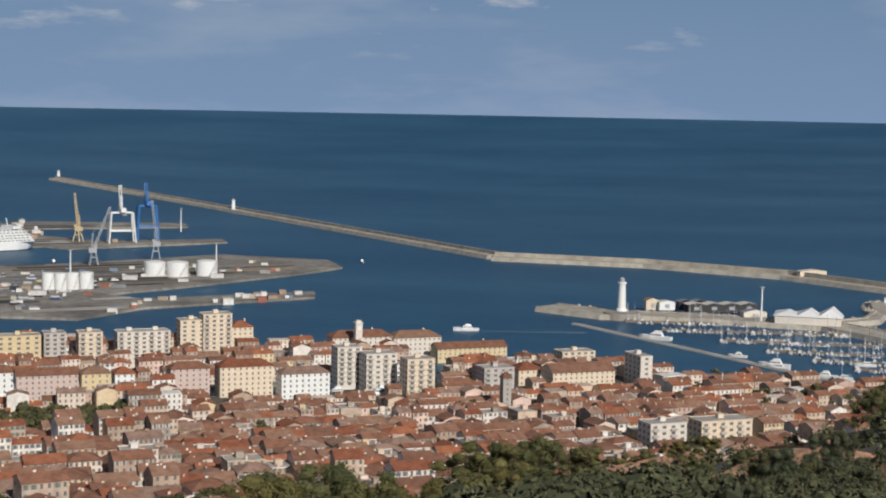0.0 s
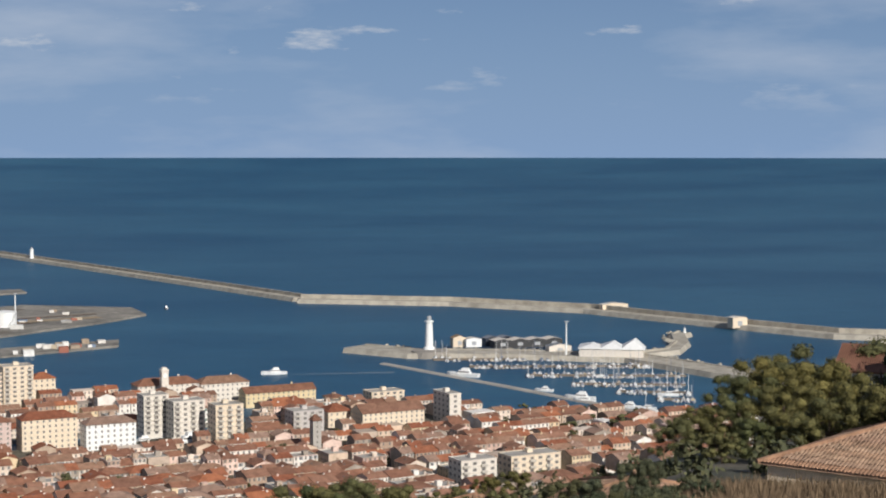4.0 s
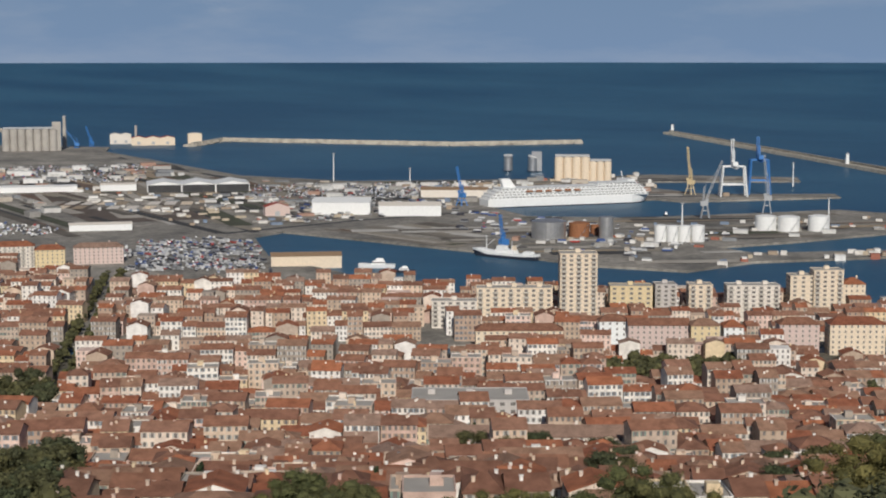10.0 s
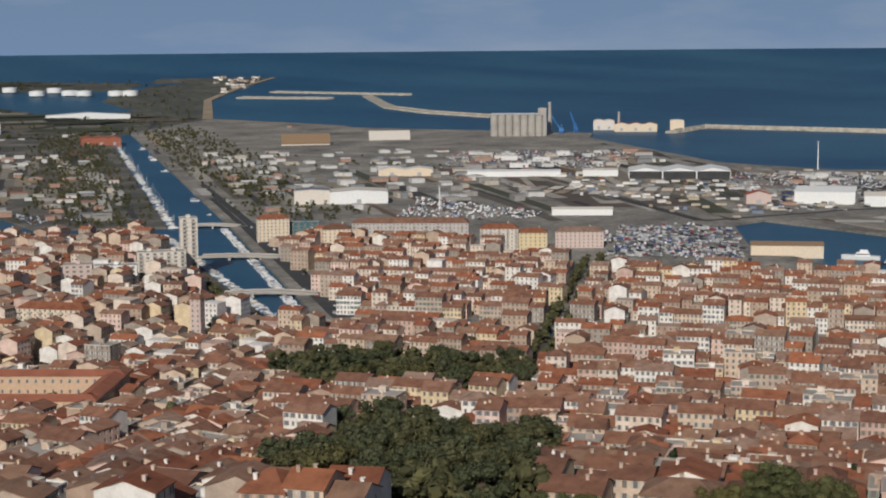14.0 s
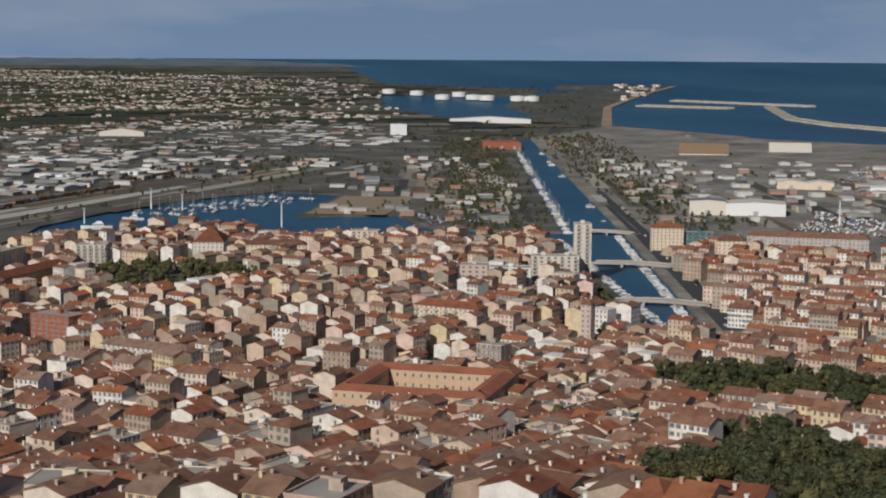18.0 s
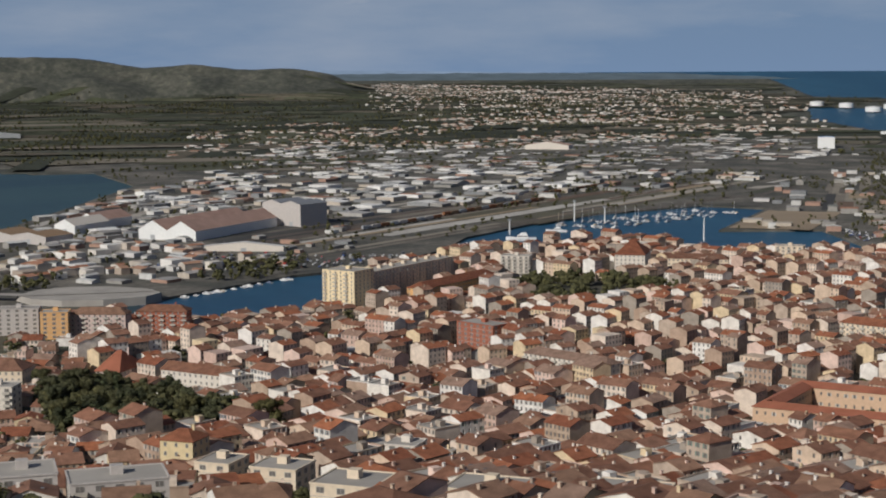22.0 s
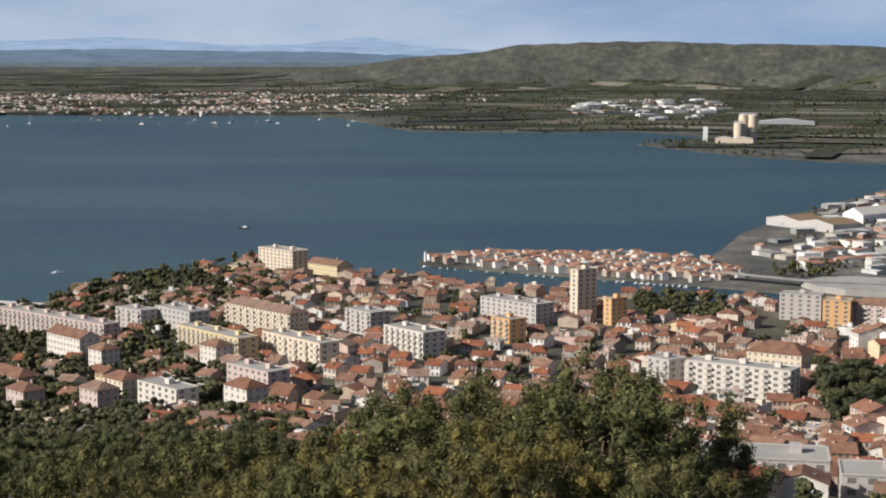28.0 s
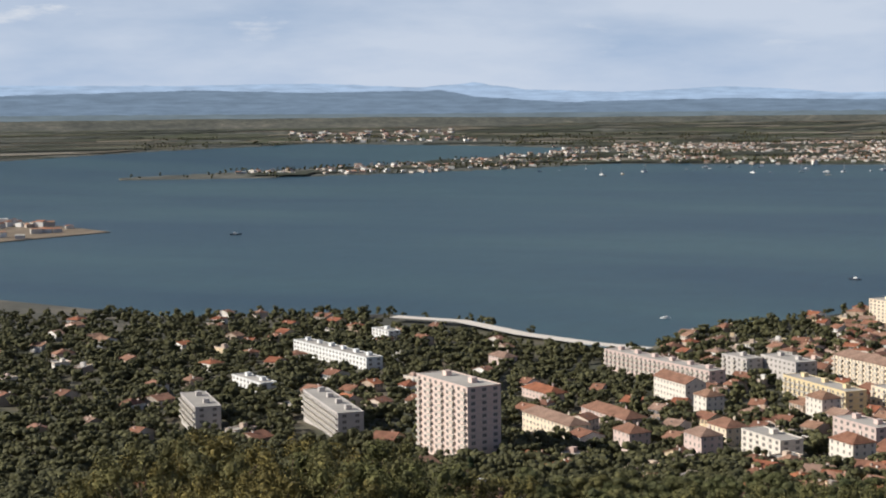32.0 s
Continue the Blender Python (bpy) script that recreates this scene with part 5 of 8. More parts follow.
tx0, ty0 = 1328, 421
tx1, ty1 = 1348, 485
trawler((tx0 + tx1) / 2 - 3, (ty0 + ty1) / 2, math.degrees(math.atan2(ty1 - ty0, tx1 - tx0)), math.hypot(tx1 - tx0, ty1 - ty0))
boat(1216, 499, 112, 20, "motor", "white trawler at the town quay", M_HULL)
boat(1236, 530, 110, 30, "ship", "white coaster moored at the town quay")
boat(1735, 408, 200, 16, "motor", "small harbour tug in the ferry dock", M_HULL)
boat(1805, 88, 190, 14, "motor", "low grey barge in the roadstead", M_STEEL)
boat(980, 36, 115, 30, "motor", "large white motor yacht in the old canal")
boat(990, 21, 115, 34, "motor", "large white motor yacht in the old canal")
boat(988, 63, 115, 18, "motor", "white motor yacht in the old canal")
boat(1016, -10, 115, 22, "motor", "white motor yacht in the old canal")
boat(743, 1449, 150, 30, "motor", "long white motor yacht in the town basin")
boat(812, 1504, 150, 22, "motor", "white motor yacht in the town basin")
boat(-360, 1296, 200, 9, "motor", "small white motor boat on the lagoon")
boat(-362, 1298, 120, 7, "motor", "small white boat off the lagoon shore")
boat(-265, 1635, 170, 12, "motor", "low dark workboat on the lagoon", M_HULL)
boat(-1143, 1956, 20, 16, "motor", "low dark barge on the lagoon", M_HULL)
wake = bmesh.new()
wx, wy = 1276, -25
wrow = None
for k in range(10):
    q = [wake.verts.new((wx + 0.4 * k + o * (0.8 + 0.22 * k), wy - 6 - 9 * k, 0.06)) for o in (-1, 1)]
    if wrow:
        wake.faces.new((wrow[0], wrow[1], q[1], q[0]))
    wrow = q
tagged(part("wake", wake, plain("thin foam", (0.2, 0.26, 0.32), grain=0.6, scale=0.3)), "thin white wake behind the fishing boat", "wake", kind="stuff")


# ---- town landmarks ----
M_PINKC = plain("pinkish concrete", (0.6, 0.47, 0.42), grain=0.3)
M_GREYW = plain("grey render", (0.52, 0.48, 0.45), grain=0.3)
M_HIGHRISE = plain("pinkish grey render", (0.7, 0.55, 0.48), grain=0.25)
M_ORANGE = plain("orange render", (0.72, 0.42, 0.18), grain=0.25)
M_BRICK = plain("red brick", (0.36, 0.12, 0.07), grain=0.4)
M_TEAL = plain("teal glass cladding", (0.08, 0.16, 0.18), rough=0.25, grain=0.3)
M_PALE = plain("off-white render", (0.7, 0.64, 0.56), grain=0.25)
M_GREYROOF = plain("grey metal roof", (0.24, 0.25, 0.27), rough=0.5, grain=0.4)
M_REDROOF = plain("red clay roof", (0.36, 0.13, 0.075), rough=0.9, grain=0.6, scale=0.1, fine=2.0)
M_BROWNROOF = plain("brown sheet roof", (0.3, 0.2, 0.12), rough=0.9, grain=0.5)
M_PINKROOF = plain("pale pink clay roof", (0.46, 0.3, 0.24), rough=0.9, grain=0.5, scale=0.05)
F = 201.0
BLOCKS = [
    ("apartment_tower", "tall cream apartment tower with balconies above the old port", 1013, 295, 24.9, 46, F, 17, M_CREAM, "flat", 2),
    ("apartment_block", "cream stepped apartment block by the harbour", 1011, 337, 49.4, 22, F, 14, M_CREAM, "flat", 2),
    ("apartment_block", "long pale apartment block with strip balconies", 975, 365, 28.6, 17, F, 13, M_PALE, "flat", 3),
    ("apartment_block", "yellow apartment block by the harbour", 1046, 269, 28.9, 22, F, 14, M_YELLOW, "flat", 0),
    ("apartment_block", "pale grey apartment block by the harbour", 1054, 248, 15.6, 23, F, 14, M_GREYW, "flat", 2),
    ("apartment_block", "cream apartment block with a roof hut", 1053, 225, 17.0, 24, F, 14, M_CREAM, "flat", 2),
    ("apartment_block", "broad cream apartment block with pale balconies", 1069, 194, 36.1, 23, F, 14, M_PALE, "flat", 2),
    ("apartment_block", "cream block with a raised upper storey", 1106, 168, 19.9, 26, F, 14, M_CREAM, "flat", 0),
    ("apartment_block", "tall cream block on the harbour front", 1109, 152, 22.2, 30, F, 14, M_CREAM, "flat", 3),
    ("town_house", "broad cream house under a clay roof", 1131, 138, 17.6, 19, F, 14, M_CREAM, "hip", 0),
    ("customs_house", "white public building under a long red roof", 1129, 56, 46, 14, F, 16, M_PALE, "hip", 0),
    ("town_house", "white house with a hipped roof beside the clock tower", 1140, 19, 38, 13, F, 16, M_PALE, "hip", 0),
    ("harbour_shed", "long yellow harbour building on the quay", 1129, -19, 52.3, 8, F, 14, M_YELLOW, "gable", 0),
    ("apartment_block", "white apartment block with stacked balconies", 1011, 58, 19, 24, F, 14, M_PALE, "flat", 1),
    ("apartment_block", "white apartment block with stacked balconies", 1000, 38, 23, 22, F, 14, M_PALE, "flat", 2),
    ("apartment_block", "white apartment block beside the yacht quay", 982, 14, 21, 22, F, 14, M_CREAM, "flat", 1),
    ("town_house", "white quay house with tall windows", 967, 81, 31.7, 15, F, 13, M_WHITE, "hip", 0),
    ("town_house", "cream quay house with a red roof", 970, 116, 34.3, 18, F, 14, M_CREAM, "hip", 0),
    ("town_house", "pink quay house under a clay roof", 964, 148, 25.2, 17, F, 13, M_PINKC, "hip", 0),
    ("town_house", "white quay house under a clay roof", 953, 184, 13.4, 15, F, 13, M_WHITE, "hip", 0),
    ("town_house", "ochre quay house under a clay roof", 946, 199, 18.3, 16, F, 13, M_YELLOW, "hip", 0),
    ("town_house", "long pink quay house under a clay roof", 944, 226, 36.8, 15, F, 13, M_PINKC, "gable", 0),
    ("town_house", "white quay house under a clay roof", 943, 253, 17.8, 16, F, 13, M_WHITE, "hip", 0),
    ("town_house", "cream quay house with a red roof", 909, 300, 51.1, 13, F, 13, M_CREAM, "hip", 0),
    ("apartment_block", "pale block with dark bays by the old canal", 999, -33, 23.4, 15, F, 14, M_GREYW, "flat", 2),
    ("public_building", "cream classical building with a low gable", 1019, -85, 45.7, 11, F, 18, M_CREAM, "gable", 0),
    ("public_building", "cream building with a tiled roof", 1028, -53, 21.2, 10, F, 16, M_CREAM, "hip", 0),
    ("hotel", "white square block with a flat roof at the marina", 1034, -124, 17.5, 19, F, 22, M_PALE, "flat", 0),
    ("public_building", "cream block behind the classical building", 1098, -89, 27.6, 11, F, 14, M_CREAM, "flat", 0),
    ("apartment_block", "cream apartment block with bays above the old town", 854, -146, 32.9, 13, F, 14, M_CREAM, "flat", 2),
    ("apartment_block", "cream apartment block with dark bays", 840, -114, 24.9, 13, F, 14, M_PALE, "flat", 2),
    ("market_hall", "grey metal-roofed hall among the old houses", 677, 246, 51.3, 13, F, 26, M_GREYW, "flat", 0),
    ("school", "long brown-roofed building among the trees", 561, 180, 74.0, 11, F, 12, M_PALE, "gable", 0),
    ("school", "long low wing with a red clay roof", 605, 84, 61.9, 7, F, 11, M_PINKC, "gable", 0),
    ("canal_tower", "slim white apartment tower beside the canal", 873, 910, 13.8, 42, 230, 15, M_PALE, "flat", 1),
    ("apartment_block", "white apartment block beside the canal", 843, 908, 36.1, 20, 230, 14, M_PALE, "flat", 2),
    ("apartment_block", "cream corner block with a red roof", 1050, 916, 22.9, 17, 222, 14, M_CREAM, "hip", 0),
    ("apartment_block", "long grey and white apartment block with a clay roof", 1107, 882, 100.2, 19, 214, 14, M_GREYW, "hip", 3),
    ("apartment_block", "white apartment block with vertical bays", 1120, 798, 32.0, 18, 214, 14, M_PALE, "hip", 2),
    ("town_house", "yellow rendered house with tiled roof by the railway basin", 1133, 773, 23.5, 15, 214, 13, M_YELLOW, "hip", 0),
    ("town_house", "pinkish house by the railway basin", 1168, 750, 40.4, 14, 214, 13, M_PINKC, "hip", 0),
    ("office_block", "teal glass office block by the canal", 1085, 984, 27.5, 15, 225, 14, M_TEAL, "flat", 0),
    ("apartment_block", "cream building with a tiled roof by the canal", 1059, 998, 28.8, 20, 230, 14, M_CREAM, "hip", 0),
    ("theatre", "white theatre with a tall front on the square", 700, 1165, 29, 18, 232, 40, M_PALE, "hip", 0),
    ("school", "flat-roofed red brick building", 433, 894, 32.8, 17, F, 16, M_BRICK, "flat", 0),
    ("apartment_block", "pale block with a white roof edge", 859, 926, 35.5, 16, 225, 14, M_PALE, "flat", 2),
    ("apartment_block", "plain white box-shaped block standing among the houses", 798, 907, 31.1, 15, 225, 14, M_WHITE, "flat", 0),
    ("apartment_block", "plain pink box-shaped block standing among the houses", 781, 928, 21.6, 16, 225, 14, M_PINKC, "flat", 0),
    ("apartment_block", "white and yellow block beyond the houses", 856, 1165, 25.7, 15, 225, 14, M_CREAM, "flat", 2),
    ("apartment_block", "white flat-roofed block with long pale balconies", 609, 1196, 26, 17, 232, 14, M_PALE, "flat", 1),
    ("public_building", "cream public building beside the theatre", 748, 1142, 50, 13, 232, 14, M_CREAM, "hip", 0),
    ("town_house", "cream house with balconies in the middle of town", 647, 791, 45.7, 15, F, 13, M_CREAM, "hip", 2),
    ("apartment_block", "long pale block with many bays", 431, 781, 52.4, 14, F, 12, M_PALE, "hip", 2),
    ("office_block", "orange block with a flat roof", 207, 1048, 19.1, 17, 250, 14, M_ORANGE, "flat", 0),
    ("office_block", "blue-grey office block with window bands", 189, 1075, 28.8, 17, 250, 14, M_GREYW, "flat", 0),
    ("apartment_block", "pink and white apartment block with a tiled roof", 235, 1045, 38.6, 15, 240, 14, M_PINKC, "hip", 2),
    ("apartment_block", "brick apartment block with brown hipped roof and balconies", 275, 1040, 35.1, 15, 240, 14, M_BRICK, "hip", 2),
    ("gymnasium", "hall under a broad pyramid of clay tiles", 206, 873, 26.0, 9, 225, 26, M_PINKC, "pyramid", 0),
    ("school", "long hall with a white gable and clay roof", 241, 834, 45.0, 10, 215, 14, M_PALE, "gable", 0),
    ("school", "cream hall with a tiled roof", 146, 892, 35.9, 10, 240, 20, M_CREAM, "hip", 0),
    ("apartment_block", "pale apartment block with alternating bays", 113, 801, 54.5, 15, 240, 13, M_PALE, "flat", 2),
    ("apartment_block", "cream flat-roofed apartment block with a small roof hut", 160, 471, 20.0, 9, 225, 14, M_CREAM, "flat", 0),
    ("apartment_block", "cream flat-roofed apartment block with a small roof hut", 149, 498, 17.3, 9, 225, 14, M_CREAM, "flat", 0),
    ("apartment_block", "cream flat-roofed apartment block with a small roof hut", 150, 386, 22, 9, 225, 16, M_CREAM, "flat", 0),
    ("apartment_block", "cream flat-roofed apartment block with a small roof hut", 182, 372, 24, 9, 225, 16, M_CREAM, "flat", 0),
    ("apartment_block", "cream flat-roofed apartment block above the old town", 214, 356, 22, 9, 225, 15, M_CREAM, "flat", 0),
    ("town_house", "plain white house with a flat roof", 226, 530, 15, 11, 225, 12, M_PALE, "flat", 0),
    ("town_house", "tall ochre house beside the trees", 152, 552, 17, 13, 225, 12, M_YELLOW, "hip", 0),
    ("town_house", "pink house in the middle of town", 291, 764, 12.7, 12, F, 11, M_PINKC, "gable", 0),
    ("fort_house", "big cream block on the point above the lagoon", -182, 1315, 39.5, 17, 262, 16, M_CREAM, "flat", 0),
    ("public_building", "long yellow building on the point", -142, 1287, 33.3, 9, 262, 14, M_YELLOW, "gable", 0),
    ("apartment_tower", "cream apartment tower with a shaded side", 47, 1064, 11.7, 32, 250, 17, M_CREAM, "flat", 0),
    ("apartment_block", "orange-rendered box-like block with a flat roof", 66, 1038, 13.6, 17, 250, 14, M_ORANGE, "flat", 0),
    ("school", "long grey and white building with a ribbed roof", 4, 1044, 46.6, 14, 258, 16, M_GREYW, "flat", 0),
    ("apartment_block", "ochre apartment block with balconies", -1, 962, 20.5, 14, 250, 13, M_ORANGE, "flat", 1),
    ("apartment_block", "pale block with a glass front", -86, 989, 27.3, 14, 250, 15, M_GREYW, "flat", 2),
    ("apartment_block", "white stepped apartment block with long balconies", -53, 908, 34.5, 15, 250, 16, M_PALE, "flat", 1),
    ("apartment_block", "long cream block with white bays", 114, 813, 55.4, 13, 250, 13, M_PALE, "flat", 2),
    ("apartment_block", "grey apartment block with a flat roof", 79, 831, 20.2, 13, 250, 13, M_GREYW, "flat", 2),
    ("apartment_block", "cream block with brown roof and balconies", -148, 992, 50.0, 15, 260, 14, M_CREAM, "hip", 2),
    ("apartment_block", "pale grey block with a flat terrace roof", -201, 1000, 33.3, 13, 260, 15, M_GREYW, "flat", 0),
    ("apartment_block", "cream apartment block on the slope", -114, 887, 41.6, 13, 255, 13, M_CREAM, "flat", 2),
    ("apartment_block", "yellow apartment block with balconies", -163, 907, 44.4, 13, 255, 13, M_YELLOW, "flat", 1),
    ("apartment_high_rise", "grey-pink eleven-storey apartment house among the pines", -285, 681, 37.6, 35, 279, 17, M_HIGHRISE, "flat", 2),
    ("school", "long white slab block among the trees", -498, 981, 61.6, 9, 285, 12, M_WHITE, "flat", 0),
    ("apartment_block", "pale grey apartment block seen on edge", -446, 724, 35.2, 15, 250, 13, M_GREYW, "flat", 1),
    ("apartment_block", "pale grey apartment block behind the pines", -379, 741, 48.8, 15, 250, 13, M_GREYW, "flat", 1),
    ("apartment_block", "long pink and white apartment terrace", -273, 976, 73.2, 12, 278, 12, M_PINKC, "flat", 1),
    ("apartment_block", "grey terrace behind the pink one", -231, 1007, 24.9, 12, 270, 12, M_GREYW, "flat", 2),
    ("residence", "white house under a steep red roof", -240, 893, 28.7, 13, 262, 13, M_PALE, "gable", 0),
    ("villa", "white villa under a hipped clay roof", -212, 848, 16.0, 12, 262, 11, M_PALE, "hip", 0),
    ("villa", "cream villa with a long clay roof", -267, 762, 33.5, 9, 270, 12, M_CREAM, "hip", 0),
    ("villa", "low villa with a spreading red roof", -252, 809, 33.7, 6, 270, 13, M_PINKC, "hip", 0),
    ("villa", "pink villa under a hipped clay roof", -219, 731, 17.2, 9, 262, 11, M_PINKC, "hip", 0),
    ("villa", "cream villa under a hipped clay roof", -180, 710, 17.0, 12, 262, 11, M_PINKC, "hip", 0),
    ("apartment_block", "white block with a flat terrace roof", -153, 726, 27.0, 11, 262, 12, M_PALE, "flat", 0),
    ("villa", "pale villa under a hipped clay roof", -116, 715, 19.6, 12, 262, 12, M_PALE, "hip", 0),
    ("villa", "cream villa with a brown tile roof", -181, 760, 18.9, 10, 262, 12, M_CREAM, "hip", 0),
    ("apartment_block", "pink flat-roofed block standing among the villas", -121, 782, 30.1, 12, 262, 13, M_PINKC, "flat", 0),
    ("villa", "white villa under a hipped roof", -155, 862, 18.1, 12, 262, 12, M_PALE, "hip", 0),
    ("apartment_block", "grey flat-roofed modern block above the gardens", 66, 428, 34, 10, 262, 16, M_GREYW, "flat", 3),
    ("apartment_block", "pale grey flat-roofed modern block above the gardens", 96, 414, 26, 9, 262, 15, M_GREYW, "flat", 3),
    ("villa", "white modern villa in the trees", -514, 1093, 20.7, 8, 285, 10, M_WHITE, "flat", 0),
    ("villa", "small villa with a clay roof", -382, 988, 18.2, 8, 280, 10, M_PINKC, "hip", 0),
    ("villa", "low villa with a red roof in the trees", -315, 880, 25.8, 5, 275, 12, M_PINKC, "hip", 0),
    ("villa", "white villa with a red roof in the trees", -393, 867, 13.1, 6, 280, 10, M_WHITE, "hip", 0),
    ("villa", "white villa with a red roof in the trees", -491, 858, 29.0, 6, 285, 10, M_WHITE, "flat", 0),
]


def landmark(name, label, x, y, w, h, front, d, mat, roof, balc):
    kw = dict(d=d, mat=mat, roof=roof, balc=balc)
    if roof == "pyramid":
        kw.update(roof="hip", rise=0.35, roof_mat=M_REDROOF)
    elif roof != "flat":
        kw.update(roof_mat=M_ROOF, rise=0.24)
    c = "villa" if name == "villa" else "house" if "house" in name else "building"
    if math.degrees(math.atan2(y, x)) > 84:
        front = 226 + 0.4 * (front - 262)
    # a building seen at a slant shows part of its depth within its width
    slant = abs(math.sin(radians(front - math.degrees(math.atan2(-y, -x)))))
    w = max(7.0, (w - d * slant) / max(0.5, math.sqrt(1 - slant ** 2)))
    return block(name, label, x, y, w, h, front, win="wide" if roof == "flat" else "small", pitch=4.6 if roof == "flat" else 3.4, cat=c, single=name == "apartment_high_rise" or math.hypot(x, y) < SINGLE, **kw)


for row in BLOCKS:
    landmark(*row)
block("apartment_block", "tall yellow apartment block with balconies at the water's edge", 428, 1107, 28, 26, 213, d=24, mat=plain("lemon render", (0.84, 0.69, 0.44), grain=0.2), win="small", pitch=4.6, balc=2, z=2)
block("apartment_block", "long cream apartment block with bays running back along the canal", 490, 1148, 112, 22, 303, d=16, mat=M_CREAM, win="small", pitch=4.4, balc=2, z=2)
block("apartment_block", "long low block with an orange end wall and clay roof", 514, 1114, 100, 12, 303, d=15, mat=M_ORANGE, roof="hip", win="small", pitch=3.6, z=2, rise=0.24)


def clock_tower(x, y, h, label):
    ob = empty("clock_tower", pose(x, y, 2, 0, 0, F + 90), label, "tower")
    bm = bmesh.new()
    add_box(bm, 0, 0, 0, 4.6, 4.6, h)
    part("shaft", bm, M_PALE, ob)
    bm = bmesh.new()
    add_box(bm, 0, 0, h, 5.4, 5.4, 0.8)
    add_box(bm, 0, 0, h + 0.8, 3.6, 3.6, 1.4, 0, 0, 0.8)
    part("cap", bm, M_PALE, ob)
    bm = bmesh.new()
    add_tube(bm, 0, 0, 0, [(0, 1.5), (0.1, 1.5)], 16)
    dial = part("dial", bm, M_WHITE, ob)
    dial.matrix_local = pose(0, -2.32, h - 3, 90)


clock_tower(1109, 56, 25, "square pale stone clock tower rising from the harbour building")
block("chapel_tower", "square grey stone church tower in the old town", 932, -37, 5.0, 20, F, d=5.0, mat=M_CONC, roof="hip", cat="tower", rise=0.5)
block("church_tower", "pale square church tower by the canal", 681, 704, 6.5, 24, F, d=6.5, mat=M_PINKC, roof="hip", cat="tower", rise=0.4)


# the quadrangle with a courtyard
M_APRICOT = plain("apricot render", (0.62, 0.43, 0.29), grain=0.3)


def cloister(x, y, w, d, h, front):
    z = land_z(x, y)
    ob = empty("cloister", pose(x, y, z, 0, 0, front + 90), "orange-rendered four-winged building round a court under clay roofs", "building")
    t = 10.0
    for n, (px, py, sx, turn) in enumerate(((0, -d / 2 + t / 2, w, 0), (0, d / 2 - t / 2, w, 0), (-w / 2 + t / 2, 0, d - 2 * t, 90), (w / 2 - t / 2, 0, d - 2 * t, 90))):
        bm, rb = bmesh.new(), bmesh.new()
        facade(bm, (-sx / 2, -t / 2, 0), (sx / 2, -t / 2, 0), -8, h, max(2, int(sx / 4)), 2)
        facade(bm, (sx / 2, t / 2, 0), (-sx / 2, t / 2, 0), -8, h, max(2, int(sx / 4)), 2)
        facade(bm, (sx / 2, -t / 2, 0), (sx / 2, t / 2, 0), -8, h, 2, 2)
        facade(bm, (-sx / 2, t / 2, 0), (-sx / 2, -t / 2, 0), -8, h, 2, 2)
        a = part("wing", bm, [M_APRICOT, M_APRICOT, M_GLASS, M_SHUT], ob)
        gable_roof(rb, sx, t, h, 2.0, 0.5, 4.0 if n < 2 else 0)
        b = part("roof", rb, M_REDROOF, ob)
        for o in (a, b):
            o.matrix_local = pose(px, py, 0, 0, 0, turn)
    c, s = math.cos(radians(front + 90)), math.sin(radians(front + 90))
    KEEP.append([(x + px * c - py * s, y + px * s + py * c) for px, py in ((-w / 2 - 7, -d / 2 - 26), (w / 2 + 7, -d / 2 - 26), (w / 2 + 7, d / 2 + 7), (-w / 2 - 7, d / 2 + 7))])
    for px, py in itertools.product((-18, -6, 6, 18), (-12, 0, 12)):
        COURT.append((x + px * c - py * s, y + px * s + py * c))


COURT = []
cloister(489, 615, 74, 66, 10, 215)

# ---- port and goods yards ----
shed("warehouse", "large white warehouse with a ribbed roof on the quay", 1634, 741, 56, 62, 13, 292, M_WHITE, M_WHITE, 0.08, 2)
shed("warehouse", "white warehouse beside a brown heap on the quay", 1634, 662, 30, 66, 11, 292, M_WHITE, M_PALE, 0.1, 1)
shed("warehouse", "brown-roofed shed by the ferry berth", 1858, 695, 26, 80, 9, 290, M_PALE, M_BROWNROOF, 0.1, 1)
shed("market_shed", "ochre-roofed fish market on the town quay", 1220, 586, 20, 57, 8, 298, M_CREAM, M_BROWNROOF, 0.12, 1)
shed("open_shed", "three-gabled white freight shed with open fronts", 1830, 1028, 125, 60, 10, 212, M_WHITE, M_WHITE, 0.09, 3, open_front=True)
shed("warehouse", "long white depot in the goods yard", 1734, 1212, 26, 118, 7, 304, M_WHITE, M_WHITE, 0.06, 2)
shed("warehouse", "white depot in the goods yard", 1793, 1120, 20, 44, 8, 304, M_WHITE, M_PALE, 0.08, 1)
shed("warehouse", "long low yellow and white shed by the rails", 1388, 888, 16, 60, 6, 304, M_WHITE, M_PALE, 0.1, 1)
shed("customs_office", "small pink office with a red roof in the yard", 1578, 792, 26, 18, 10, 214, M_PINKC, M_RED, 0.15, 1)
shed("sports_hall", "large white box-like hall by the canal", 1365, 1159, 62, 40, 13, 222, M_WHITE, M_PALE, 0.03, 1)
shed("sports_hall", "grey-white hall beside the larger one", 1329, 1194, 38, 30, 15, 222, M_PALE, M_GREYROOF, 0.03, 1)
shed("warehouse", "tan-roofed store in the goods yard", 2073, 1874, 60, 80, 3, 312, M_PALE, M_BROWNROOF, 0.26, 1)
shed("warehouse", "pale ribbed store by the beach", 2245, 1834, 50, 70, 2.5, 312, M_PALE, M_PALE, 0.28, 1)
shed("warehouse", "yellow and white depot in the goods yard", 1667, 1335, 70, 26, 9, 218, M_CREAM, M_WHITE, 0.08, 2)
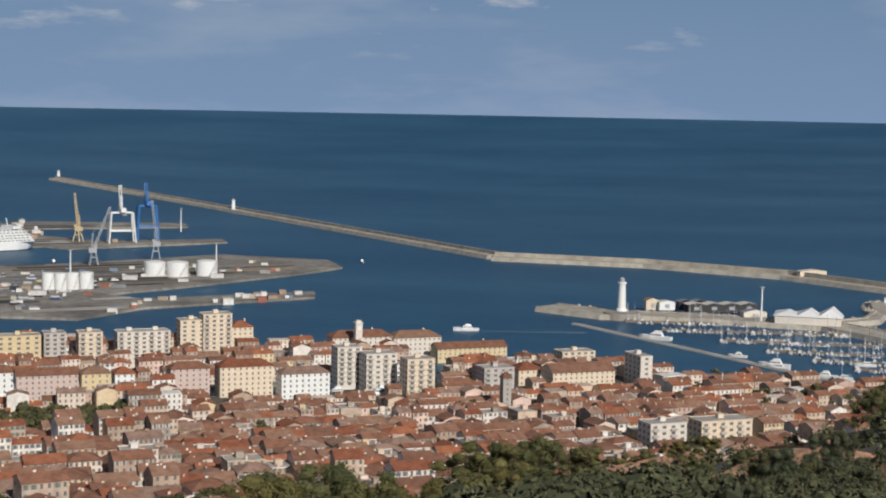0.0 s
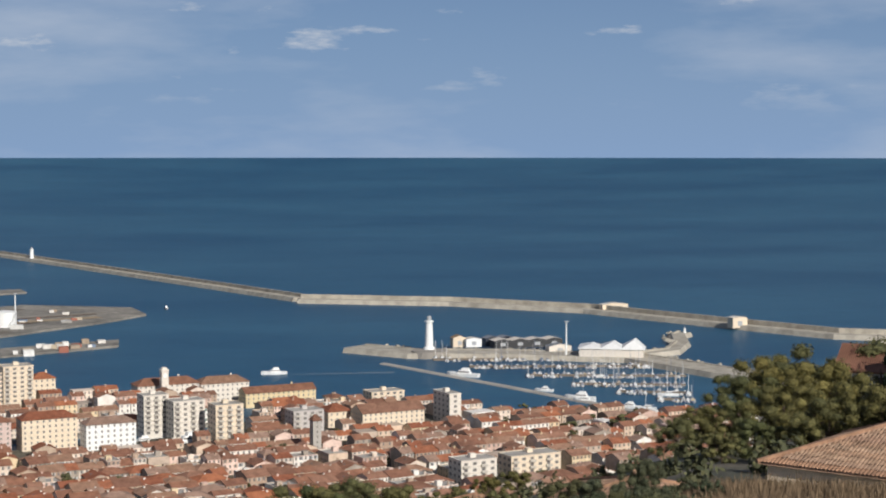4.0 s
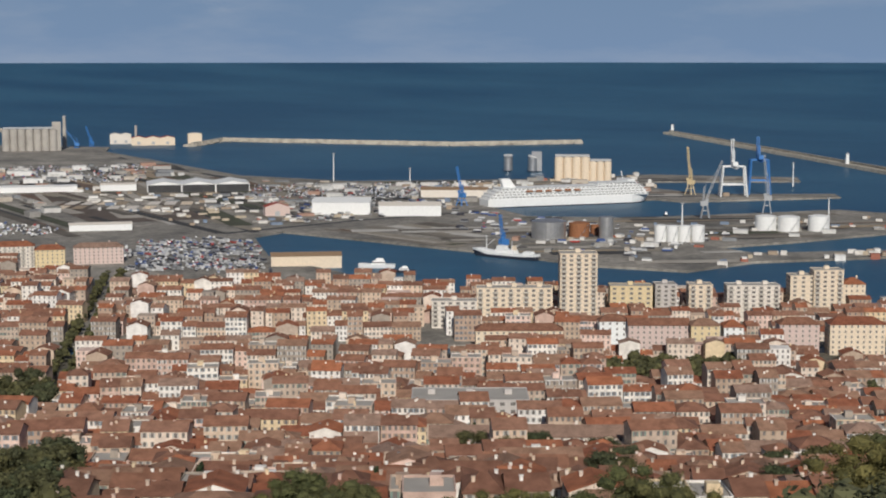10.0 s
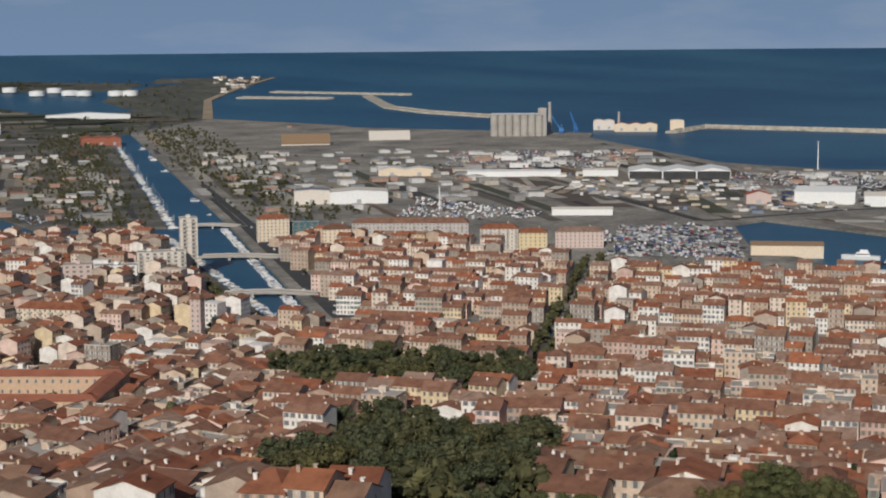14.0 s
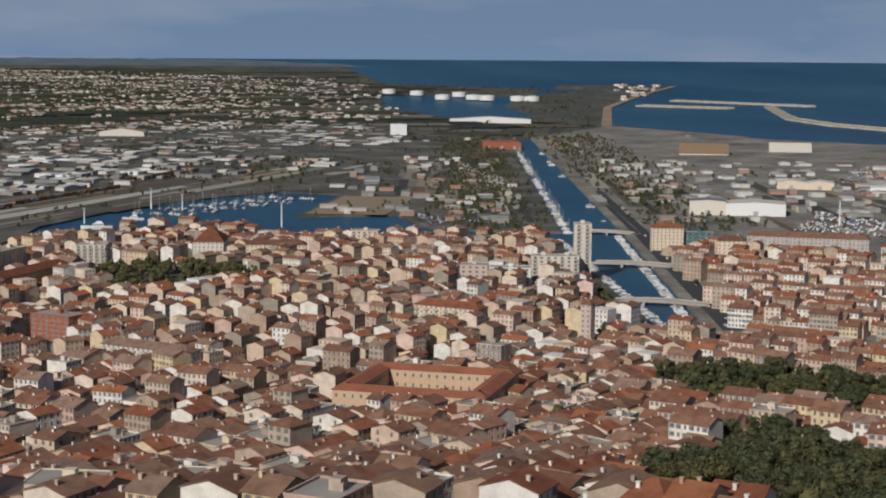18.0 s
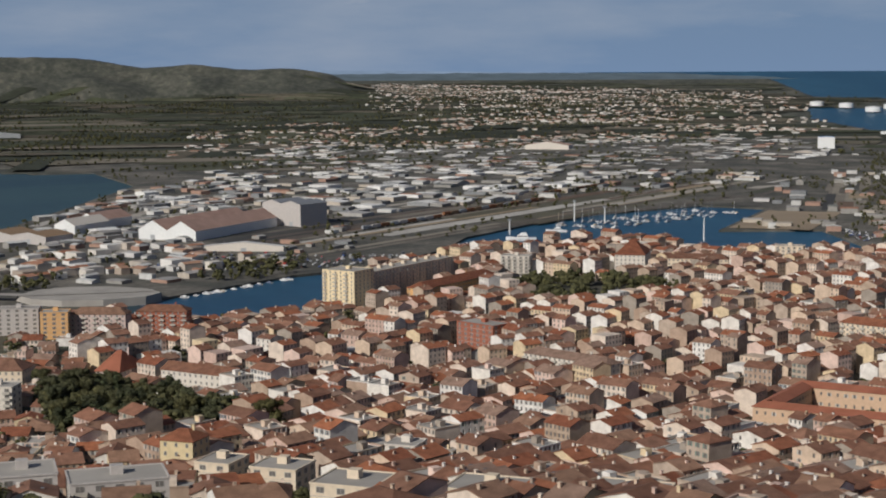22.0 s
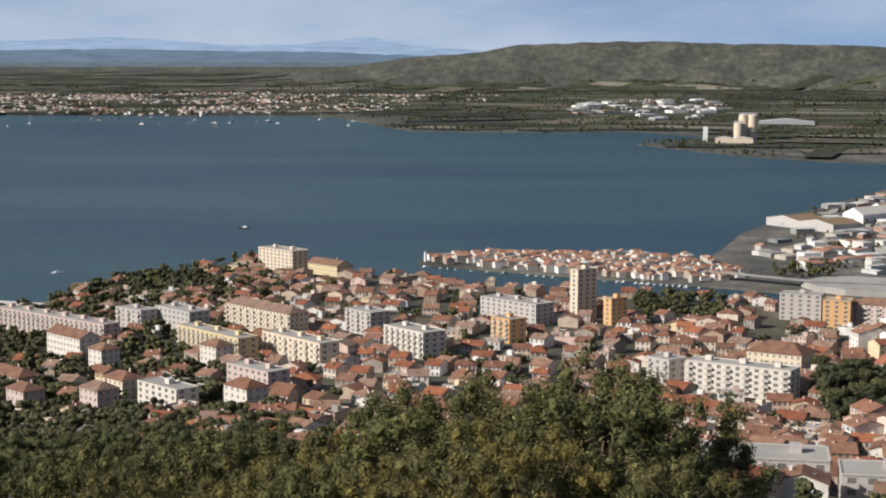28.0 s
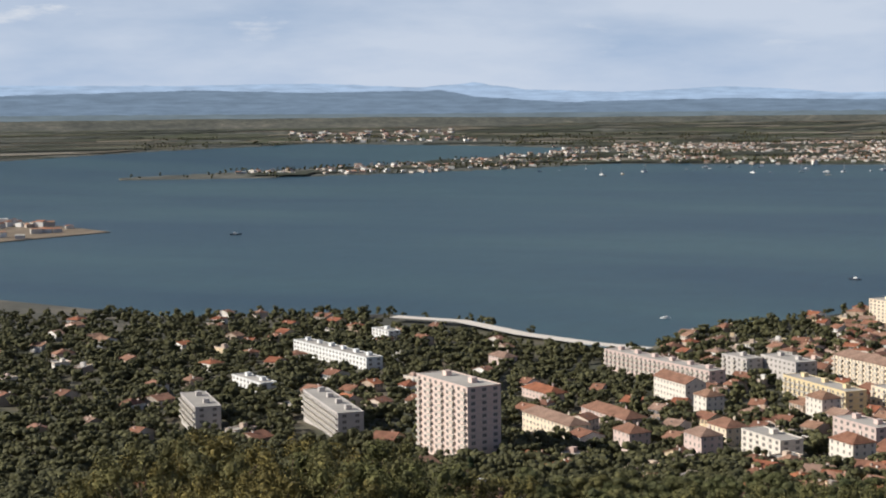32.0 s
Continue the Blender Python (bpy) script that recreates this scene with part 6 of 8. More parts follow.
shed("works", "cream block at the outer port", 2739, 1543, 26, 20, 20, 212, M_CREAM, M_PALE, 0.05, 1)
shed("works", "cream works buildings at the outer port", 2715, 1618, 80, 30, 12, 212, M_CREAM, M_RED, 0.12, 3)
shed("works", "pale works building by the outer port", 2734, 1700, 40, 26, 16, 212, M_PALE, M_PALE, 0.12, 2)
shed("factory_hall", "big hall with white gables and a long pink roof", 487, 1651, 67, 158, 10, 221, M_WHITE, M_PINKROOF, 0.28, 2)
shed("store", "long dark store with a brown roof on the lagoon shore", 300, 1658, 92, 38, 8, 215, M_GREYW, M_BROWNROOF, 0.08, 2)
shed("warehouse", "white gabled warehouse by the lagoon shore", 372, 1728, 26, 60, 9, 221, M_WHITE, M_PALE, 0.25, 1)
shed("warehouse", "white gabled warehouse by the lagoon shore", 405, 1772, 30, 60, 9, 221, M_WHITE, M_PINKROOF, 0.25, 1)
shed("factory_hall", "tall grey factory hall", 594, 1693, 58, 40, 24, 205, M_GREYW, M_GREYROOF, 0.12, 2)
shed("warehouse", "red-roofed long store in the trading estate", 1510, 2827, 85, 40, 13, 230, M_PALE, M_PINKROOF, 0.08, 1)
shed("warehouse", "long white store by the lagoon", 2552, 2979, 190, 40, 8, 230, M_WHITE, M_WHITE, 0.03, 1)
shed("office_block", "white and blue office block beyond the canal", 2000, 2612, 32, 22, 24, 230, M_WHITE, M_BLUE, 0.03, 1)
shed("works", "red-roofed works beside the long canal", 1906, 2195, 66, 60, 12, 232, M_BRICK, M_REDROOF, 0.1, 3)
shed("station_canopy", "long white platform roof beside the rails", 467, 1473, 75, 8, 5, 240, M_PALE, M_WHITE, 0.05, 1)
silos("cement_works", "pair of tall cream cement silos on the lagoon shore", 462, 3280, 2, 9, 50, M_CREAM, 262)
silos("cement_works", "lower cream cement silo", 438, 3237, 1, 9, 36, M_CREAM, 262)
shed("cement_works", "slim white tower on the lagoon shore", 379, 3274, 9, 9, 28, 262, M_WHITE, M_PALE, 0.05, 1)
shed("cement_works", "cream cement works on the lagoon shore", 420, 3158, 70, 30, 11, 262, M_CREAM, M_PALE, 0.1, 2)
shed("warehouse", "long shed behind the cement works", 654, 3995, 130, 40, 9, 262, M_STEEL, M_WHITE, 0.05, 1)


# ---- bridges over the long canal ----
def bridge(a, b, width, rise, label, arches=1):
    a, b = Vector((*a, 0)), Vector((*b, 0))
    mid, d = (a + b) / 2, b - a
    ob = empty("bridge", pose(mid.x, mid.y, 0, 0, 0, math.degrees(math.atan2(d.y, d.x))), label, "bridge")
    L = d.length
    bm = bmesh.new()
    prev = None
    for i in range(13):
        u = i / 12
        x, z = (u - 0.5) * L, 2.2 + rise * math.sin(math.pi * u)
        row = [bm.verts.new((x, s * width / 2, z + o)) for s, o in ((-1, 0), (1, 0), (1, -0.9), (-1, -0.9))]
        if prev:
            for k in range(4):
                bm.faces.new((prev[k], row[k], row[(k + 1) % 4], prev[(k + 1) % 4]))
        prev = row
    part("deck", bm, M_CONC, ob)
    for s in (-1, 1):
        bm = bmesh.new()
        prev = None
        for i in range(13):
            u = i / 12
            zz = 2.2 + rise * math.sin(math.pi * u)
            row = [bm.verts.new(((u - 0.5) * L, s * width / 2 + o, zz + e)) for o, e in ((-0.2, -0.1), (0.2, -0.1), (0.2, 1.1), (-0.2, 1.1))]
            if prev:
                for k in range(4):
                    bm.faces.new((prev[k], row[k], row[(k + 1) % 4], prev[(k + 1) % 4]))
            prev = row
        part("parapet", bm, M_CONC, ob)
    for k in range(1, arches + 1):
        bm = bmesh.new()
        x = (k / (arches + 1) - 0.5) * L
        add_box(bm, x, 0, -3, 2.2, width, 5 + rise * 0.8)
        part("pier", bm, M_CONC, ob)


slab("ground_quay", [(216, 1236), (222, 1210), (240, 1192), (268, 1182), (300, 1186), (316, 1202), (312, 1228), (290, 1252), (262, 1264), (235, 1258)], 6.6, M_CONC, "round stone-walled quay at the canal's bend", -3.0)
bridge((813, 815), (849, 760), 12, 1.5, "pale low road bridge over the canal", 2)
bridge((946, 973), (984, 904), 14, 1.2, "pale flat road bridge over the canal", 2)
bridge((1104, 1147), (1124, 1103), 12, 1.0, "low bridge further along the canal", 1)


# ---- on the marina's mole ----
def tent_hall(x, y, w, d, h, rz):
    """Three white fabric tents side by side on low walls."""
    ob = empty("marina_hall", pose(x, y, 4.2, 0, 0, rz), "white tent-roofed marina hall on the mole", "building")
    bm = bmesh.new()
    add_box(bm, 0, 0, 0, w, d, h * 0.45)
    part("wall", bm, M_PALE, ob)
    for k in range(3):
        rb2 = bmesh.new()
        px, hw, up = -w / 2 + w * (k + 0.5) / 3, w / 6 + 1.5, h * (0.5, 0.36, 0.24)[k]
        base = [rb2.verts.new(q) for q in ((px - hw, -d / 2 - 2, h * 0.3), (px + hw, -d / 2 - 2, h * 0.42), (px + hw, d / 2 + 1, h * 0.42), (px - hw, d / 2 + 1, h * 0.42))]
        top = [rb2.verts.new(q) for q in ((px - hw * 0.2, -d * 0.1, h * 0.42 + up), (px, d * 0.25, h * 0.42 + up * 0.9))]
        for q in ((base[0], base[1], top[0]), (base[1], base[2], top[1], top[0]), (base[2], base[3], top[1]), (base[3], base[0], top[0], top[1])):
            rb2.faces.new(q)
        part("fabric_roof", rb2, M_WHITE, ob)
        eb = bmesh.new()
        add_box(eb, -w / 2 + w * (k + 0.5) / 3, -d / 2 - 0.03, 0.3, w / 3 - 2, 0.1, h * 0.35)
        part("glazing", eb, M_GLASS, ob, "dark glazed front")


tent_hall(1336, -297, 52, 34, 15, 75)
shed("boat_shed", "long dark boat shed with a pale roof on the mole", 1411, -238, 62, 14, 4.5, 190, M_ASPH, M_PALE, 0.1, 4, z=4.5)
shed("boat_shed", "low dark boat shed on the mole", 1424, -215, 26, 12, 5, 190, M_HULL, M_GREYROOF, 0.12, 2, z=4.5)
shed("mole_office", "small ochre keeper's house by the lighthouse", 1420, -180, 12, 9, 6, 190, M_CREAM, M_BROWNROOF, 0.2, 1, z=4.2)
shed("mole_office", "small white harbour office on the mole", 1416, -192, 14, 8, 5, 190, M_WHITE, M_PALE, 0.1, 1, z=4.5)
shed("mole_office", "low pale building beside the tall mast", 1367, -258, 20, 9, 4, 190, M_PALE, M_GREYROOF, 0.1, 1, z=4.5)
shed("watch_house", "squat pale stone watch house on the breakwater", 1542, -465, 16, 10, 8, 195, M_CREAM, M_PALE, 0.05, 1, z=4.0)
shed("watch_house", "low pale stone store on the breakwater", 1708, -381, 30, 8, 6, 195, M_CREAM, M_PALE, 0.05, 1, z=4.0)

# ---- joined multitudes ----
def boat_arrays(L, sail):
    bm = bmesh.new()
    b, h = L * 0.15, L * 0.09 + 0.3
    add_box(bm, -L * 0.08, 0, -0.2, L * 0.8, b * 2, h + 0.2, 0, 0, 1.0)
    add_beam(bm, (L * 0.3, 0, h * 0.5), (L * 0.5, 0, h * 0.9), b * 1.1, 0, 0.1)
    add_box(bm, -L * 0.05, 0, h, L * 0.4, b * 1.2, L * 0.1, 0, 0, 0.8)
    if sail:
        add_beam(bm, (L * 0.05, 0, h), (L * 0.05, 0, h + L * 1.2), 0.2)
        add_beam(bm, (L * 0.05, 0, h + 1.5), (-L * 0.38, 0, h + 1.5), 0.3)
    me = bpy.data.meshes.new("b")
    bm.to_mesh(me)
    bm.free()
    return mesh_arrays(me)


M_FLEET = varied("boat paint", [(0.0, (0.72, 0.72, 0.71)), (0.4, (0.42, 0.42, 0.42)), (0.68, (0.15, 0.18, 0.25)), (0.85, (0.5, 0.42, 0.3)), (0.92, (0.7, 0.7, 0.68))], rough=0.4, island=True, dirt=0.15)
BOATS = [boat_arrays(L, s) for L, s in ((7, 0), (9, 1), (11, 1), (6, 0), (12, 1), (9, 0))]
fleet = []
rb = random.Random(9)


def moor(a, b, gap, side=0.0, p=0.85, sizes=BOATS):
    a, b = Vector(a), Vector(b)
    d = b - a
    n = int(d.length / gap)
    az = math.degrees(math.atan2(d.y, d.x))
    for i in range(n):
        if rb.random() > p:
            continue
        q = a.lerp(b, (i + 0.5) / n)
        s = rb.choice((-1, 1)) if side == 0 else side
        t = d.normalized()
        fleet.append((rb.choice(sizes), pose(q.x - t.y * s * 7, q.y + t.x * s * 7, 0, 0, 0, az + 90 * s + rb.uniform(-4, 4)), 0))


for a, b in (((1347, -150), (1339, -268)), ((1301, -174), (1288, -318)), ((1247, -210), (1229, -331)), ((1198, -236), (1182, -318)), ((1157, -261), (1143, -312)), ((1119, -281), (1112, -306))):
    moor(a, b, 3.1)
    moor(a, b, 4.5, 0, 0.8)
    pb = bmesh.new()
    add_beam(pb, (*a, 0.5), (*b, 0.5), 2.2)
    tagged(part("floating_dock", pb, M_WOODPOLE), "floating wooden dock between rows of yachts", "dock")
W2, E2 = [(742, 700), (1035, 1120)], [(772, 690), (1115, 1105)]
OPEN = [BOATS[0], BOATS[3], BOATS[5]]
moor(*W2, 3.6, -1, 0.75, OPEN), moor(*E2, 3.2, 1, 0.9, OPEN)
moor(E2[1], (2180, 2425), 14, 1, 0.12), moor((1080, 1155), (2140, 2450), 9, -1, 0.7)
for k in range(6):
    a = Vector((850, 1572)).lerp(Vector((1098, 1658)), k / 6)
    moor(a, a + Vector((34, -62)), 4.0, 0, 0.85)
moor((410, 1112), (468, 1190), 6, 1, 0.5, OPEN), moor((330, 1214), (440, 1280), 6, -1, 0.6, OPEN), moor((46, 1290), (146, 1240), 5, -1, 0.7, OPEN), moor((-70, 1352), (46, 1290), 7, -1, 0.6, OPEN)
for i in range(42):
    x, y = polar(rb.uniform(92, 110), rb.uniform(3900, 4500))
    if not inside(x, y, FAR_COAST):
        f = shrink(x, y)
        fleet.append((rb.choice(BOATS), Matrix.Translation(bend(x, y, 0)) @ Matrix.Rotation(rb.uniform(0, 6), 4, "Z") @ Matrix.Scale(f * 1.6, 4), 0))
joined("moored_boats", fleet, [M_FLEET], "many small white boats and yachts at their moorings", "boats")


def car_arrays(k):
    bm = bmesh.new()
    L, h = ((4.3, 1.45), (4.6, 1.6), (8.5, 3.0))[k]
    add_box(bm, 0, 0, 0.3, L, 1.8 + 0.6 * (k == 2), h * 0.5)
    add_box(bm, -0.2, 0, 0.3 + h * 0.5, L * 0.55 + 2.5 * (k == 2), 1.6 + 0.7 * (k == 2), h * 0.45, 0, 0, 0.82 if k < 2 else 1)
    me = bpy.data.meshes.new("c")
    bm.to_mesh(me)
    bm.free()
    return mesh_arrays(me)


CARS = [car_arrays(k) for k in (0, 1, 2)]
M_CARS = varied("car paint", [(0.0, (0.5, 0.5, 0.5)), (0.22, (0.05, 0.05, 0.06)), (0.45, (0.22, 0.225, 0.23)), (0.7, (0.65, 0.65, 0.64)), (0.8, (0.06, 0.1, 0.25)), (0.9, (0.35, 0.05, 0.04)), (0.95, (0.5, 0.5, 0.5))], rough=0.3, island=True, dirt=0.1)
cars = []


def park(poly, n, big=0.1, front=0.0):
    xs, ys = [p[0] for p in poly], [p[1] for p in poly]
    k = 0
    while k < n:
        x, y = rb.uniform(min(xs), max(xs)), rb.uniform(min(ys), max(ys))
        k += 1
        if inside(x, y, poly) and in_land(x, y) and free(x, y):
            f = shrink(x, y)
            x, y = round(x / 6) * 6, round(y / 2.6) * 2.6
            cars.append((CARS[2] if rb.random() < big else CARS[rb.randrange(2)], Matrix.Translation(bend(x, y, 2.3)) @ Matrix.Rotation(radians(front + rb.choice((0, 180))), 4, "Z") @ Matrix.Scale(f, 4), 0))


park([(1733, 913), (1916, 993), (2080, 734), (1833, 700)], 1500, 0.03, 20)
park([(1787, 1372), (2043, 1535), (2186, 1308), (1918, 1165)], 900, 0.5, 30)
park([(1121, 697), (1318, 801), (1354, 701), (1182, 602)], 900, 0.15, 60)
park([(1263, 1026), (1435, 1133), (1381, 919), (1307, 909)], 600, 0.1, 30)
park([(1000, 1255), (1062, 1300), (1080, 1160), (1070, 1380)], 420, 0.05, 50)
park([(778, 683), (1120, 1098), (1136, 1090), (792, 675)], 420, 0.05, 50)
park([(1130, 560), (1300, 700), (1380, 760), (1190, 800)], 600, 0.3, 30)
park([(1320, 330), (1500, 560), (1700, 640), (1640, 480), (1560, 300)], 260, 0.5, 100)
park([(1450, 720), (1750, 900), (2000, 800), (1700, 640)], 300, 0.5, 60)
park([(338, 1368), (423, 1471), (617, 1345), (494, 1306)], 350, 0.2, 60)
joined("parked_vehicles", cars, [M_CARS], "rows of parked cars and lorries on the yards", "vehicles")


# low stacks, containers, sheds of the trading estates
def hall_arrays(flat):
    bm = bmesh.new()
    add_box(bm, 0, 0, -1, 1, 1, 2)
    if not flat:
        for s in (-1, 1):
            vs = [bm.verts.new(q) for q in ((-0.52, s * 0.53, 0.98), (0.52, s * 0.53, 0.98), (0.52, 0, 1.25), (-0.52, 0, 1.25))]
            f = bm.faces.new(vs if s < 0 else vs[::-1])
            f.material_index = 1
        for s in (-1, 1):
            bm.faces.new([bm.verts.new(q) for q in ((s * 0.5, -0.5, 1), (s * 0.5, 0.5, 1), (s * 0.5, 0, 1.24))])
    me = bpy.data.meshes.new("h")
    bm.to_mesh(me)
    bm.free()
    return mesh_arrays(me)


HALLS = [hall_arrays(True), hall_arrays(False)]
M_HALLW = varied("hall cladding", [(0.0, (0.6, 0.6, 0.58)), (0.18, (0.32, 0.31, 0.29)), (0.42, (0.5, 0.45, 0.38)), (0.56, (0.62, 0.61, 0.59)), (0.74, (0.24, 0.25, 0.26)), (0.9, (0.4, 0.26, 0.2))], island=True, dirt=0.25)
M_HALLR = varied("hall roofs", [(0.0, (0.66, 0.66, 0.64)), (0.2, (0.36, 0.35, 0.34)), (0.45, (0.2, 0.21, 0.2)), (0.58, (0.64, 0.63, 0.6)), (0.74, (0.46, 0.44, 0.42)), (0.9, (0.34, 0.19, 0.13))], island=True, dirt=0.25)
M_VILLAW = varied("suburb render", [(0.0, (0.66, 0.62, 0.56)), (0.3, (0.5, 0.45, 0.39)), (0.5, (0.78, 0.76, 0.72)), (0.8, (0.42, 0.35, 0.29))], island=True, dirt=0.2)
M_VILLAR = varied("suburb tiles", [(0.0, (0.42, 0.22, 0.14)), (0.4, (0.36, 0.17, 0.1)), (0.7, (0.46, 0.28, 0.19))], island=True, dirt=0.3)


def scatter(out, poly, n, size, height, front=None, flat=0.5, seed=1, gap=0.0, landonly=True, zfun=None, cluster=0.0):
    rng = random.Random(seed)
    xs, ys = [p[0] for p in poly], [p[1] for p in poly]
    done, tries = 0, 0
    while done < n and tries < n * 6:
        tries += 1
        x, y = rng.uniform(min(xs), max(xs)), rng.uniform(min(ys), max(ys))
        if not inside(x, y, poly) or not free(x, y):
            continue
        d = math.hypot(x, y)
        if cluster and noise.noise((x * cluster, y * cluster, seed)) < -0.02:
            continue
        if d > 2600 and far_height(x, y) > 28:
            continue
        if landonly and not (in_land(x, y) if d < 2600 else inside(x, y, FAR_COAST)):
            continue
        done += 1
        f = shrink(x, y)
        w, l, h = rng.uniform(*size), rng.uniform(*size), rng.uniform(*height)
        z = zfun(x, y) if zfun else (far_height(x, y) if d > 2600 else land_z(x, y))
        a = rng.uniform(0, 180) if front is None else front + rng.choice((0, 90)) + rng.uniform(-3, 3)
        m = Matrix.Translation(bend(x, y, z)) @ Matrix.Rotation(radians(a), 4, "Z") @ Matrix.Diagonal((w * f, l * f, h * f, 1))
        out.append((HALLS[0 if rng.random() < flat else 1], m, 0))


halls, villas = [], []
Z1 = [(575, 2221), (1123, 3227), (1918, 2718), (1406, 1991), (836, 1823), (591, 1628), (417, 1731)]
scatter(halls, Z1, 520, (8, 34), (3, 5.5), 35, 0.6, 3)
Z2 = [(837, 2400), (1177, 3370), (2241, 3037), (1847, 2366), (1033, 2054)]
scatter(halls, Z2, 320, (9, 36), (3, 6), 35, 0.6, 4)
scatter(halls, [(1130, 1180), (1180, 1120), (2150, 2330), (2500, 2300), (2050, 1500), (1500, 1000)], 130, (7, 22), (3, 6), 51, 0.5, 5)
scatter(halls, [(1090, 1200), (2100, 2440), (1900, 2440), (980, 1480)], 80, (7, 20), (3, 6), 51, 0.4, 6)
scatter(halls, [(1480, 740), (1700, 1000), (2050, 1150), (2000, 900), (1750, 720)], 60, (5, 22), (1.2, 3), 30, 0.9, 7)
scatter(halls, [(1700, 1250), (1900, 1500), (2450, 1600), (2350, 1450), (2060, 1150)], 50, (6, 26), (3, 6), 35, 0.8, 8)
boxes = []
scatter(boxes, [(1700, 640), (1950, 480), (2010, 300), (2120, 420), (2250, 600), (1950, 850)], 80, (2.6, 12), (2.4, 4.5), 20, 1.0, 51)
scatter(boxes, [(1320, 340), (1480, 520), (1650, 430), (1780, 200), (1700, 150), (1500, 290)], 70, (2.4, 9), (1.4, 3), 100, 1.0, 52)
scatter(boxes, [(1420, 740), (1600, 700), (1900, 1050), (1800, 1200), (1500, 950)], 110, (2.6, 12), (1.6, 3), 35, 1.0, 53)
scatter(boxes, [(1380, 150), (1310, 290), (1430, 250), (1500, 120)], 26, (2.6, 9), (2.0, 4), 15, 1.0, 54)
M_BOX = varied("container paint", [(0.0, (0.34, 0.14, 0.1)), (0.09, (0.66, 0.64, 0.6)), (0.34, (0.2, 0.25, 0.33)), (0.42, (0.5, 0.43, 0.33)), (0.62, (0.76, 0.75, 0.72)), (0.86, (0.36, 0.29, 0.22))], island=True, dirt=0.3)
joined("goods_stacks", boxes, [M_BOX, M_BOX], "stacked containers and goods on the quays", "containers")
scatter(halls, [(1310, 330), (1380, 480), (1480, 500), (1640, 260), (1700, 150), (1480, 300)], 26, (4, 14), (2, 4), 100, 0.9, 9)
scatter(halls, [(1700, 640), (1800, 900), (2020, 860), (2120, 700), (2280, 560), (2200, 540), (1950, 480)], 45, (6, 22), (3, 6), 20, 0.8, 10)
scatter(halls, [(250, 1590), (330, 1810), (560, 2250), (700, 2100), (440, 1600)], 110, (7, 26), (3, 5.5), 20, 0.5, 11)
scatter(halls, [(200, 1400), (260, 1580), (640, 1640), (560, 1420), (330, 1270)], 70, (5, 18), (2.5, 4.5), 33, 0.4, 14)
scatter(halls, [(2730, 1500), (2480, 1640), (2560, 2100), (2680, 2000)], 40, (10, 30), (5, 14), 30, 0.7, 12)
scatter(halls, [(176, 4555), (245, 5846), (781, 5891), (439, 3891)], 60, (14, 60), (5, 10), 20, 0.7, 13)
# the larger depots stand as things of their own
halls.sort(key=lambda q: -abs(q[1].determinant()))
M_DEPW = varied("depot cladding", [(0.0, (0.74, 0.74, 0.72)), (0.3, (0.42, 0.41, 0.39)), (0.45, (0.54, 0.48, 0.41)), (0.58, (0.8, 0.8, 0.78)), (0.86, (0.3, 0.31, 0.32))], dirt=0.25)
M_DEPR = varied("depot roofs", [(0.0, (0.82, 0.82, 0.8)), (0.5, (0.44, 0.43, 0.42)), (0.65, (0.68, 0.66, 0.63)), (0.9, (0.36, 0.2, 0.14))], dirt=0.25)
DEPOT = []
for flat in (True, False):
    bm, rf = bmesh.new(), bmesh.new()
    add_box(bm, 0, 0, -1, 1, 1, 2)
    if flat:
        add_box(rf, 0, 0, 1.004, 0.97, 0.97, 0.03)
        add_box(rf, 0.2, 0.1, 1.034, 0.12, 0.12, 0.15)
    else:
        for s in (-1, 1):
            vs = [rf.verts.new(q) for q in ((-0.52, s * 0.53, 0.98), (0.52, s * 0.53, 0.98), (0.52, 0, 1.25), (-0.52, 0, 1.25))]
            rf.faces.new(vs if s < 0 else vs[::-1])
            bm.faces.new([bm.verts.new(q) for q in ((s * 0.5, -0.5, 1), (s * 0.5, 0.5, 1), (s * 0.5, 0, 1.24))])
    pair = []
    for q, n, m in ((bm, "depot", M_DEPW), (rf, "roof", M_DEPR)):
        me = bpy.data.meshes.new(n)
        q.to_mesh(me)
        q.free()
        me.materials.append(m)
        pair.append(me)
    DEPOT.append(pair)
for a, m, k in halls[:230]:
    i = 0 if a is HALLS[0] else 1
    ob = new("depot", DEPOT[i][0])
    ob.matrix_world = m
    tagged(ob, "flat-roofed pale depot on the trading estate" if i == 0 else "low gabled store on the trading estate", "depot", "depots of the estates")
    r = new("roof", DEPOT[i][1])
    r.parent = ob
halls = halls[230:]
joined("trading_estate", halls, [M_HALLW, M_HALLR], "pale flat-roofed sheds and depots of the trading estates", "sheds")
scatter(villas, [(2728, 6717), (4748, 11578), (5310, 7500), (2014, 2840), (2214, 4084)], 1100, (7, 15), (3.5, 6), None, 0.4, 21, cluster=0.004)
scatter(villas, [(2062, 5190), (4442, 10958), (4605, 6241), (2609, 3343), (1831, 3350)], 1000, (7, 15), (3.5, 6), None, 0.4, 22, cluster=0.004)
scatter(villas, [(700, 2700), (1250, 4300), (2700, 4700), (2500, 3250), (1500, 2800), (1200, 3200)], 700, (8, 18), (3.5, 6), None, 0.5, 33, cluster=0.003)
scatter(villas, [(5602, 5653), (6783, 6327), (3756, 3553), (3360, 3328)], 160, (12, 26), (6, 11), None, 0.4, 23)
